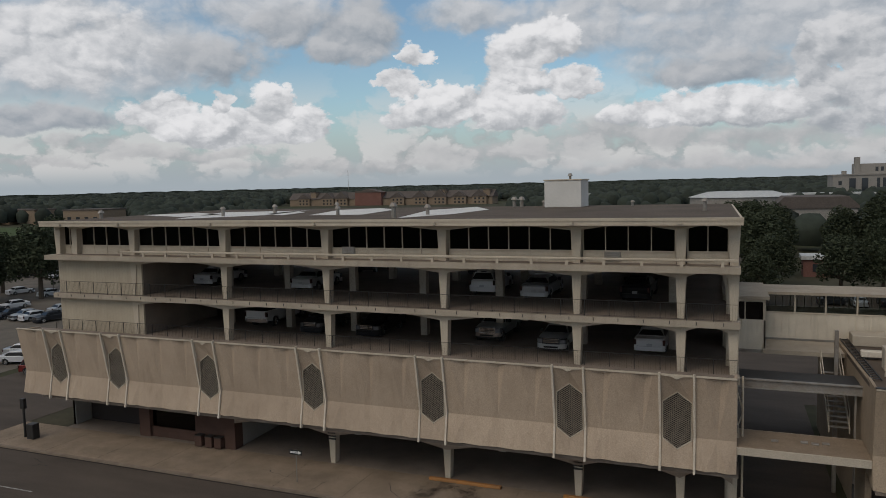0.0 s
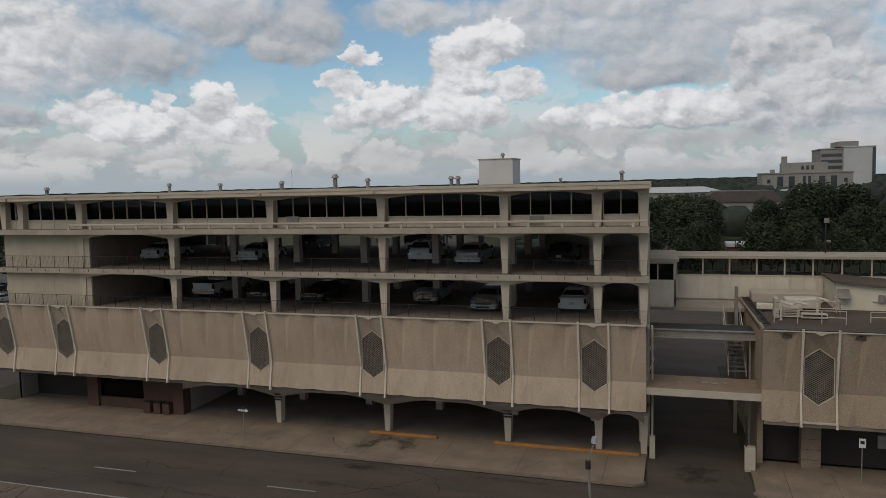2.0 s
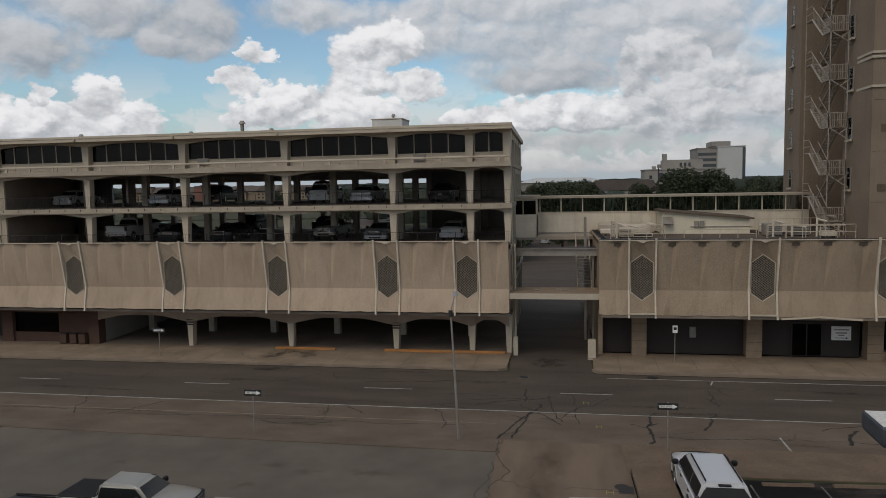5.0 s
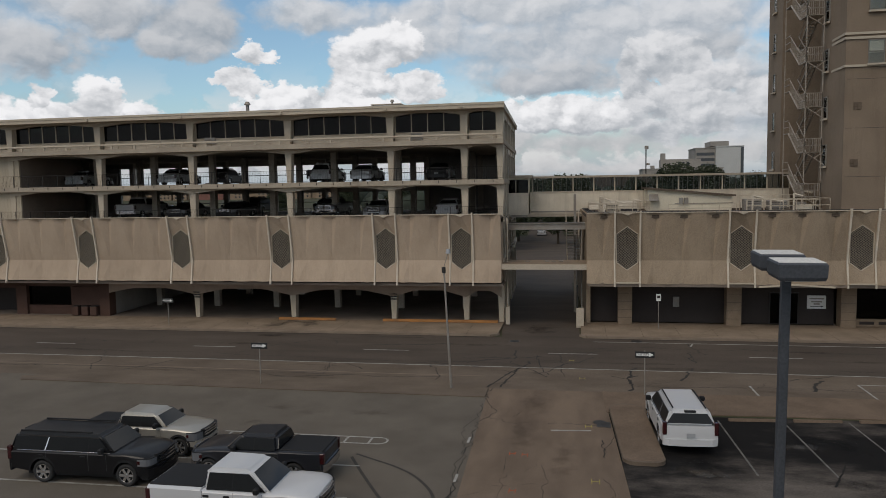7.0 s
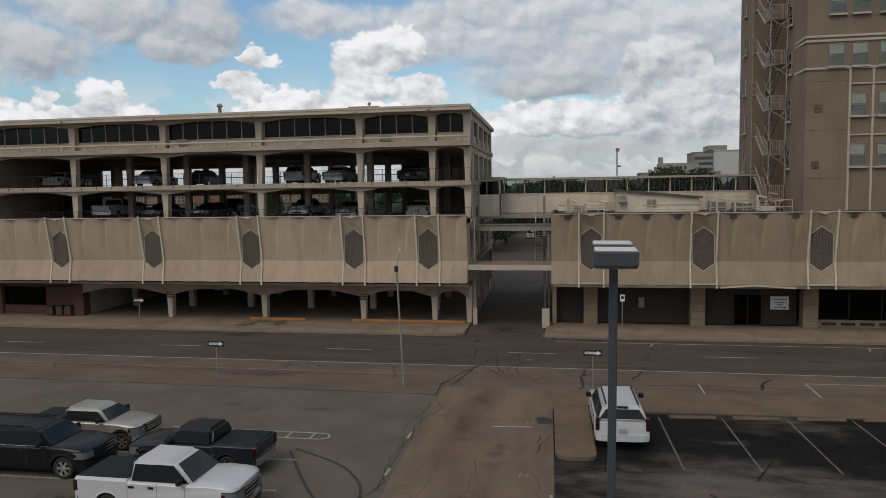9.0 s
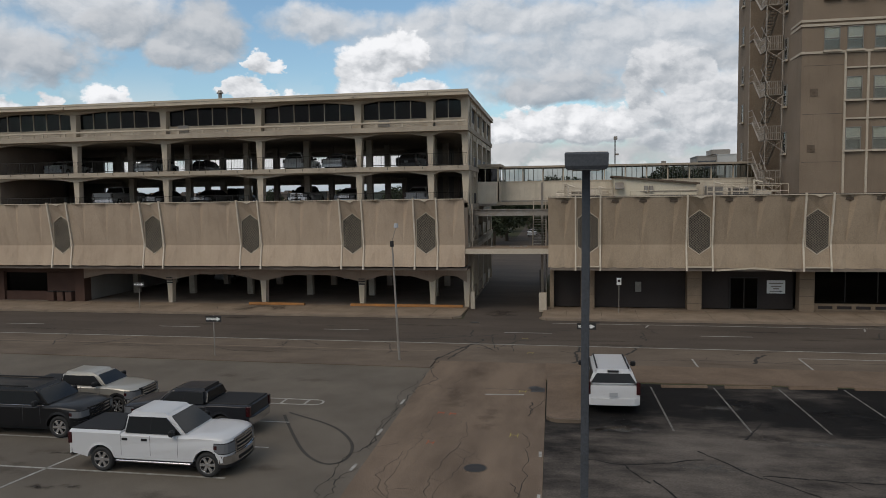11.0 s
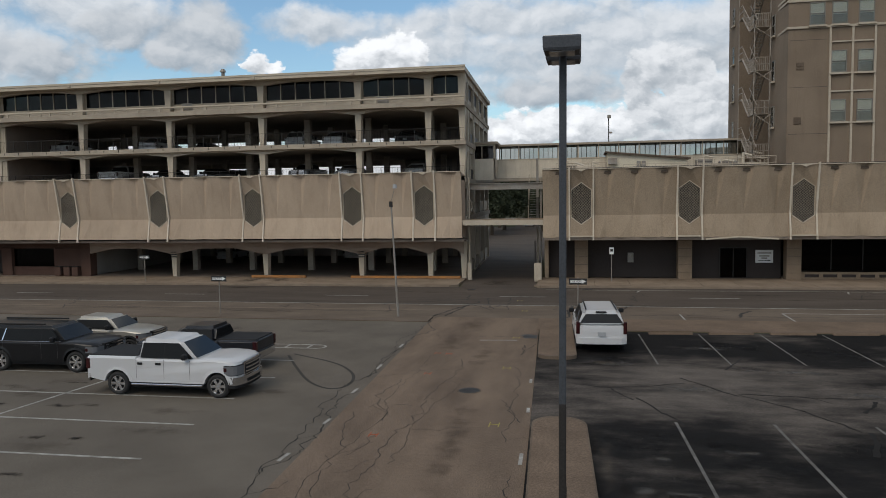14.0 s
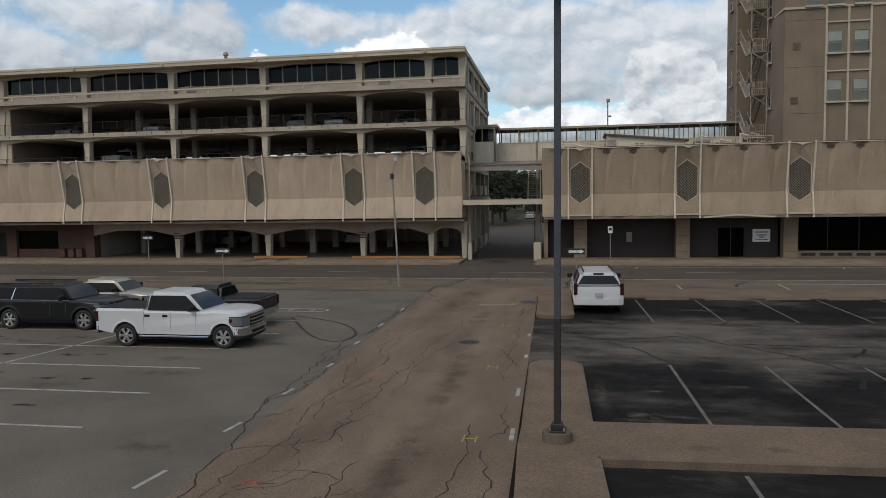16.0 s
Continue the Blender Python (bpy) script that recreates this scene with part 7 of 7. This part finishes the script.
for x, y, rx, ry in ((10.3, 3.3, 0.75, 0.35), (9.75, 1.2, 0.6, 0.4), (10.6, 1.1, 0.7, 0.25), (12.4, 4.0, 0.8, 0.3), (9.6, 13.6, 1.2, 0.5), (13.5, 17.0, 1.5, 0.6), (16.2, 13.0, 2.0, 0.7), (20.5, 15.5, 1.6, 0.6), (12.0, 10.2, 2.4, 0.8), (17.5, 10.0, 2.2, 0.7)):
    stain(x, y, rx, ry, PATCH, "pale worn patch on the black lot", 0.0005)
for x, y, rx, ry in ((10.2, 4.6, 2.0, 1.6), (13.0, 3.4, 2.6, 1.9), (15.8, 4.6, 2.4, 1.7), (9.6, 15.0, 1.3, 1.6), (14.0, 13.4, 2.2, 0.9), (18.6, 16.5, 3.0, 1.8), (10.9, 2.0, 1.7, 1.0), (15.0, 17.6, 2.6, 1.6)):
    stain(x, y, rx, ry, SEALER, "thick black sealer on the lot", 0.0002)
for x, y, rx, ry in ((8.98, 2.6, 0.35, 2.6), (9.2, 13.9, 0.9, 0.5), (10.0, 0.75, 1.4, 0.35)):
    stain(x, y, rx, ry, DUST, "tan dust along the kerb of the lot", 0.0008)
for x, y, rx, ry in ((10.78, -1.35, 0.42, 0.3), (12.25, -1.3, 0.4, 0.28)):
    stain(x, y, rx * 1.3, ry * 1.3, DUST, "pale worn spot on the aggregate walk", 0.1455)
for x, y in ((-8.4, 5.6), (-6.9, 2.6), (-9.8, 8.4), (-12, 5.7), (-5.4, 0.0), (-11, 2.8), (-3.9, 10.5), (-7.4, 5.75), (-9.6, 2.9), (-5.6, 2.7), (-7.5, -0.3), (-10.6, 5.5), (-9.0, 3.1), (-13.5, 8.3)):
    stain(x, y, rng.uniform(0.4, 0.85), rng.uniform(0.16, 0.35), OIL, "dark oil stain in a parking stall", 0.001)
for k in range(22):
    stain(rng.uniform(-18, -0.5), rng.uniform(-5, 21), rng.uniform(0.8, 2.4), rng.uniform(0.35, 0.9), GRIME, "brown grime on the grey lot", 0.0006, rng.uniform(-12, 12))
for k in range(18):
    stain(rng.uniform(-40, 28), rng.uniform(24.6, 36.2), rng.uniform(1.5, 5.0), rng.uniform(0.25, 0.6), GRIME, "dark tyre-worn streak in the street", 0.0012, rng.uniform(-2, 2))
for x, y, rx, ry in ((2.95, 21.6, 1.1, 2.6), (4.9, 4.0, 0.7, 6.5), (4.95, -3.0, 0.8, 4.5), (2.6, 17.0, 0.9, 3.0), (4.4, 14.5, 0.8, 3.0)):
    stain(x, y, rx, ry, GRIME, "dark worn wheel track on the drive", 0.0008, 2)
for x, y, rx, ry in ((-17.6, 39.4, 1.6, 2.4), (-15.2, 39.6, 1.3, 2.2), (-16.5, 40.6, 2.6, 1.2)):
    stain(x, y, rx, ry, WET, "dark seepage across the sidewalk", 0.133)
stain(-16.6, 36.0, 2.2, 0.9, WET, "dark seepage running into the street", 0.0014)
# darkens the ground at the alley mouth
stain(2.2, 39.6, 2.2, 2.6, WET, "dark patch at the mouth of the alley", 0.0014)
# skid loop
sk = Solid()
KNOTS = [(-3.78, 13.69), (-2.66, 11.71), (-1.39, 9.68), (-0.4, 8.77), (0.17, 8.97), (0.22, 9.88), (-0.12, 10.95), (-0.95, 12.15), (-1.88, 12.94), (-2.85, 13.52), (-3.88, 14.13)]
pp = []
for k in range(len(KNOTS) - 1):
    p0, p1, p2, p3 = (Vector(KNOTS[max(0, min(len(KNOTS) - 1, k + o))]) for o in (-1, 0, 1, 2))
    for u in (0, 0.25, 0.5, 0.75):
        pp.append(tuple(0.5 * (2 * p1 + (p2 - p0) * u + (2 * p0 - 5 * p1 + 4 * p2 - p3) * u * u + (3 * p1 - p0 - 3 * p2 + p3) * u ** 3)))
for w in (0.0,):
    for (xa, ya), (xb, yb) in zip(pp, pp[1:]):
        n = Vector((-(yb - ya), xb - xa)).normalized() * 0.06
        sk.add([(xa - n.x, ya - n.y, 0.003), (xb - n.x, yb - n.y, 0.003), (xb + n.x, yb + n.y, 0.003), (xa + n.x, ya + n.y, 0.003)], [(0, 1, 2, 3)])
tagged(part("skid_mark", sk, material("skid_rubber", (0.058, 0.053, 0.047), 0.9, scale=4, mix=0.6)), "looping black tyre skid mark on the lot", "skid mark", kind="structure")

# ---- distance: streets, lots, trees, buildings ----
sheet("road_cross", [(-70, 37), (-54.2, 37), (-58, 300), (-78, 300)], -0.004, ASPHALT, "cross street beside the garage", "road")
sheet("parking_lot_far", [(-300, 46), (-72, 50), (-76, 135), (-300, 190)], -0.003, LOT, "large asphalt lot beyond the cross street", "parking lot")
sheet("pavement_far", [(-300, 42), (-71, 45), (-71.3, 49), (-300, 46)], 0.02, KERB, "pale concrete walk along the far lot", "sidewalk", 0.1)
sheet("parking_lot_rear", [(-40, 66), (110, 64), (120, 135), (-12, 135), (-40, 120)], -0.006, ASPHALT, "grey asphalt lot behind the buildings", "parking lot")
sheet("lawn", [(-178, 150), (-215, 168), (-420, 300), (-330, 300), (-215, 215)], 0.02, material("mown_grass", (0.06, 0.085, 0.03), 1.0, scale=0.05, fine=1.0, mix=0.5, bump=0), "green mown lawn beyond the far lot", "lawn", 0.1)
BARK = material("bark", (0.10, 0.08, 0.06), 0.95, scale=3, mix=0.5)
LEAF = material("oak_leaves", (0.05, 0.06, 0.034), 0.85, dark=(0.028, 0.036, 0.02), scale=0.6, fine=3, mix=0.6, bump=0, island=0.4)


def leaf_cluster(s, rng, c, r, n, size):
    for _ in range(n):
        d = Vector((rng.gauss(0, 1), rng.gauss(0, 1), rng.gauss(0, 0.8))).normalized()
        p = c + d * r * rng.uniform(0.7, 1.03)
        u = Vector((rng.gauss(0, 1), rng.gauss(0, 1), rng.gauss(0, 0.6))).normalized()
        w = u.cross(Vector((rng.gauss(0, 1), rng.gauss(0, 1), rng.gauss(0, 1)))).normalized()
        q = size * rng.uniform(0.6, 1.3)
        s.add([p - u * q, p + w * q * 0.55, p + u * q, p - w * q * 0.55], [(0, 1, 2, 3)])


def tree_meshes(seed, h, spread):
    rng = random.Random(seed)
    trunk = Solid().tube((0, 0, 0), (0.1, 0, h * 0.3), h * 0.035, 8, h * 0.026)
    crown = Solid()
    n = 26
    for k in range(n):
        a = 2.4 * k + rng.uniform(-0.4, 0.4)
        f = (k + 0.5) / n
        z = h * (0.34 + 0.58 * f)
        rr = spread * (1 - 0.75 * f ** 2) * rng.uniform(0.45, 0.95)
        c = Vector((rr * math.cos(a), rr * math.sin(a), z))
        if k % 4 == 0:
            trunk.tube((0.1, 0, h * 0.29), tuple(c * 0.85 + Vector((0, 0, -0.3))), h * 0.014, 6, h * 0.005)
        leaf_cluster(crown, rng, c, h * rng.uniform(0.11, 0.18), 230, h * 0.025)
    return trunk.mesh("trunk", BARK), crown.mesh("crown", LEAF)


TREES = []
for i, (h, sp) in enumerate(((12, 5.2), (11, 4.4), (13, 6.0))):
    tm, cm = tree_meshes(50 + i, h, sp)
    t = thing("oak_tree", "dense dark green oak beyond the buildings", "tree", "oaks behind the buildings", at=((6.6, 186, 0), (20.5, 188, 0), (-116, 94, 0))[i])
    part("trunk", tm, None, t)
    part("crown", cm, None, t)
    TREES.append(t)
rng = random.Random(33)
for x, y, h in ((-6.5, 190, 12.5), (30, 186, 13.5), (39, 190, 13), (48, 182, 13), (57, 190, 13), (66, 186, 13), (26, 172, 10), (36, 168, 10), (45, 165, 10.5), (54, 168, 10), (76, 180, 13),
                (1.8, 116, 7.5), (13.5, 126, 8.5), (19.5, 128, 8.8), (26, 130, 8.5), (34, 132, 9), (42, 134, 9), (51, 135, 9),
                (-8.0, 112, 8.5), (-5.9, 105, 9.5), (-5.6, 122, 10), (2.9, 148, 11), (0.4, 165, 11.5), (-7.6, 132, 9.5), (4.6, 136, 8.5), (-9.5, 95, 7), (-10, 152, 10.5), (-2, 210, 11), (-7, 205, 11), (3, 215, 11), (-14, 178, 11),
                (-124, 88, 10.5), (-166, 140, 12.5), (-131, 98, 11), (-150, 150, 10), (-60, 190, 10), (-85, 200, 10.5), (-45, 196, 10)):
    s = h / 12
    m = pose(x, y, 0, 0, 0, rng.uniform(0, 360)) @ Matrix.Diagonal((s * rng.uniform(0.95, 1.15), s * rng.uniform(0.95, 1.15), s, 1))
    o = copy_thing(rng.choice(TREES), m)
    o.matrix_basis = m


def far_woods():
    """Woods that reach the horizon: crowns of few facets, smaller and closer towards the distance."""
    rng = random.Random(77)
    s = Solid()
    for _ in range(9500):
        a = radians(rng.uniform(-64, 42))
        d = 190 * (4300 / 190) ** (rng.random() ** 0.8)
        x, y = d * math.sin(a), d * math.cos(a)
        if d < 420 and (rng.random() < 0.55 or (-0.3 < a < 0.42 and rng.random() < 0.6)):
            continue
        if (-0.62 < a < -0.29 and d < 790) or (-1.02 < a < -0.78 and d < 520):
            continue
        r = rng.uniform(2.6, 4.6) * (1 + d / 1300)
        h = rng.uniform(6.5, 11.5) + d * 0.0012
        n = 7
        ring = []
        for zf, rf in ((0.15, 0.8), (0.5, 1.05), (0.78, 0.88), (0.95, 0.45)):
            ring.append([(x + r * rf * rng.uniform(0.75, 1.2) * math.cos(2 * math.pi * k / n), y + r * rf * rng.uniform(0.75, 1.2) * math.sin(2 * math.pi * k / n), h * zf * rng.uniform(0.9, 1.1)) for k in range(n)])
        v = [p for q in ring for p in q] + [(x, y, h * 1.0)]
        f = [(j * n + k, j * n + (k + 1) % n, (j + 1) * n + (k + 1) % n, (j + 1) * n + k) for j in range(3) for k in range(n)] + [(3 * n + k, 3 * n + (k + 1) % n, 4 * n) for k in range(n)]
        s.add(v, f)
    return s


FARLEAF = material("far_leaves", (0.042, 0.05, 0.038), 0.95, dark=(0.025, 0.031, 0.025), scale=0.02, fine=0.35, mix=0.8, bump=0, island=0.5)
me = bpy.data.meshes.new("far_woods")
fw = far_woods()
me.from_pydata(fw.v, [], fw.f)
me.shade_smooth()
me.materials.append(FARLEAF)
tagged(new("far_woods", me), "dark green woods spreading to the horizon", "trees", kind="stuff")
ridge = Solid()
for d, h0 in ((2600, 12), (3600, 15), (4600, 19)):
    rng2 = random.Random(d)
    prev = None
    for k in range(241):
        a = radians(-66 + k * 0.46)
        p = (d * math.sin(a), d * math.cos(a), h0 + rng2.uniform(-2.5, 2.5))
        if prev:
            ridge.add([(prev[0], prev[1], -1), (p[0], p[1], -1), p, prev, (prev[0], prev[1] + 60, prev[2] * 0.8), (p[0], p[1] + 60, p[2] * 0.8)], [(0, 1, 2, 3), (3, 2, 5, 4)])
        prev = p
me = bpy.data.meshes.new("wooded_horizon")
me.from_pydata(ridge.v, [], ridge.f)
me.materials.append(FARLEAF)
tagged(new("wooded_horizon", me), "low wooded horizon", "trees", kind="stuff")

PALE = material("pale_stone", (0.29, 0.268, 0.24), 0.85, scale=0.1, fine=2, mix=0.4)
WHITEROOF = material("white_metal_roof", (0.5, 0.5, 0.48), 0.6, scale=0.1, fine=2, mix=0.3)
BROWNROOF = material("brown_shingle", (0.12, 0.1, 0.088), 0.95, scale=0.2, fine=3, mix=0.5)
REDBRICK = material("red_brick", (0.2, 0.1, 0.08), 0.9, scale=0.2, fine=3, mix=0.4)
FARWIN = plain("far_window", (0.03, 0.035, 0.04), 0.15, spec=0.7)


def building(name, label, category, x0, x1, y0, y1, h, mat, wins, roofm=None, base=0.0):
    """A far building: walls, a coping and rows of separate windows on its front."""
    o = thing(name, label, category, at=((x0 + x1) / 2, y0, 0))
    cx = (x0 + x1) / 2
    part("wall", Solid().box(x0 - cx, x1 - cx, 0, y1 - y0, base, h), mat, o)
    part("roof", Solid().box(x0 - cx - 0.4, x1 - cx + 0.4, -0.4, y1 - y0 + 0.4, h, h + 0.7), roofm or mat, o)
    for wx, wz, ww, wh in wins:
        part("window", Solid().box(wx - ww / 2, wx + ww / 2, -0.12, 0.1, wz, wz + wh), FARWIN, o)
    return o


court = building("courthouse", "pale stone courthouse with tall dark windows above the trees", "courthouse", 49, 100, 500, 530, 18.2, PALE,
                 [(x, 9.0, 3.4 if abs(x) > 5 else 1.6, 7.5) for x in (-15, -8.5, -1.5, 1.5, 8.5, 15)] + [(-21.5, 12.5, 1.8, 2.4), (21.5, 12.5, 1.8, 2.4)])
part("upper_storey", Solid().box(-12.5, 12.5, 6, 26, 18.2, 25.0), PALE, court)
part("corner_turret", Solid().box(-13.5, -10.5, 5.5, 9, 18.2, 29.0).box(-20, -17.5, 6, 9, 18.2, 21), PALE, court)
for wx in (-2.4, 0.4, 3.2):
    part("window", Solid().box(wx, wx + 1.5, 5.85, 6.1, 20.5, 23), FARWIN, court)
slab_b = building("hospital_block", "tall pale office block with blue window bands", "office building", 113, 133.5, 600, 640, 36.5, WHITEROOF, [])
part("plant_room", Solid().box(-14, 0, 4, 30, 37.2, 41), PALE, slab_b)
part("dark_end", Solid().box(8.2, 10.4, -0.5, 0.2, 5, 36), FARWIN, slab_b, "dark glazed end bay")
wing = building("hospital_wing", "banded office wing beside the tall block", "office building", 98, 113, 602, 640, 35.5, PALE, [(0, 8 + 4.4 * k, 13.6, 2.3) for k in range(6)])
arena = thing("arena", "round white-roofed arena beyond the trees", "arena", at=(-1.5, 285, 0))
part("wall", smooth_mesh(Solid().tube((0, 0, 0), (0, 0, 11.8), 17, 40).mesh("wall", PALE), 40), None, arena)
part("roof", smooth_mesh(Solid().tube((0, 0, 11.8), (0, 0, 13.6), 17.5, 40, 11).mesh("roof", WHITEROOF), 40), None, arena, "white shallow roof")
ann = building("brick_hall", "low brown-roofed hall beside the arena", "hall", 8.5, 30, 240, 262, 9.0, PALE, [(-6, 3, 2, 3), (0, 3, 2, 3), (6, 3, 2, 3)], BROWNROOF)
part("hip_roof", Solid().prism([(-11.2, 9.7), (11.2, 9.7), (8.5, 12.4), (-8.5, 12.4)], "y", -0.4, 22.4), BROWNROOF, ann)
building("small_kiosk", "small brick kiosk with a pale roof among the trees", "kiosk", 10.0, 14.5, 150, 155, 3.2, REDBRICK, [(0, 1, 1.4, 1.4)], WHITEROOF)


def apartments():
    o = thing("apartment_complex", "long tan and brown gabled apartment complex on the skyline", "apartment building", at=(-325, 650, -2.2))
    part("wall", Solid().box(-110, 110, 0, 16, -0.2, 9.0), TILE, o)
    part("main_roof", Solid().prism([(-0.8, 9.0), (16.8, 9.0), (8, 15.4)], "x", -111, 111), BROWNROOF, o)
    part("red_tower", Solid().box(-32, -3, -3, 10, 0, 15.0), REDBRICK, o, "red brick centre block")
    part("tower_gable", Solid().prism([(-33, 15.0), (-2, 15.0), (-17.5, 18.5)], "y", -3.4, 10), BROWNROOF, o)
    for k, x in enumerate((-92, -64, -48, 14, 38, 58, 78, 98)):
        part("gable_bay", Solid().box(x - 7, x + 7, -2.5, 4, 0, 9.5), TILE, o)
        part("gable_roof", Solid().prism([(x - 8, 9.5), (x + 8, 9.5), (x, 14.6 + (k % 3))], "y", -3, 8), BROWNROOF, o)
        for wx in (-4, 0, 4):
            for wz in (3.5, 6.6):
                part("window", Solid().box(x + wx - 0.8, x + wx + 0.8, -2.62, -2.4, wz, wz + 1.7), FARWIN, o)
    for x in (-82, -30, 60, 104):
        part("corner_tower", Solid().box(x - 3, x + 3, 1, 7, 9, 15.8), TILE, o)
        part("tower_cap", Solid().box(x - 3.6, x + 3.6, 0.4, 7.6, 15.8, 16.4), BROWNROOF, o)


apartments()
for x0, x1, y, h, lab in ((-470, -408, 330, 8.8, "low tan school building across the fields"), (-384, -352, 330, 8.4, "low tan hall across the fields"), (150, 230, 420, 9, "low pale warehouse on the skyline"), (-130, -95, 520, 9, "low pale roof among the woods"), (20, 60, 420, 9, "pale house row in the woods")):
    w = [(x0 + 5 + 7 * k - (x0 + x1) / 2, 2.5, 3, 2) for k in range(int((x1 - x0) / 7))]
    building("low_building", lab, "building", x0, x1, y, y + 18, h, TILE if x0 < -300 else PALE, w, BROWNROOF if x0 < -300 else WHITEROOF)
mast = thing("radio_mast", "thin far radio mast on the horizon", "mast", at=(-900, 1600, 0))
part("lattice", Solid().tube((0, 0, 0), (0, 0, 62), 0.5, 4, 0.3), STEEL, mast)
wtower = thing("water_tower", "tiny far water tower on the horizon", "water tower", at=(430, 1500, 0))
part("leg", Solid().tube((0, 0, 0), (0, 0, 38), 2.0, 8), PALE, wtower)
part("tank", Solid().tube((0, 0, 38), (0, 0, 47), 6.5, 14, 5), PALE, wtower)
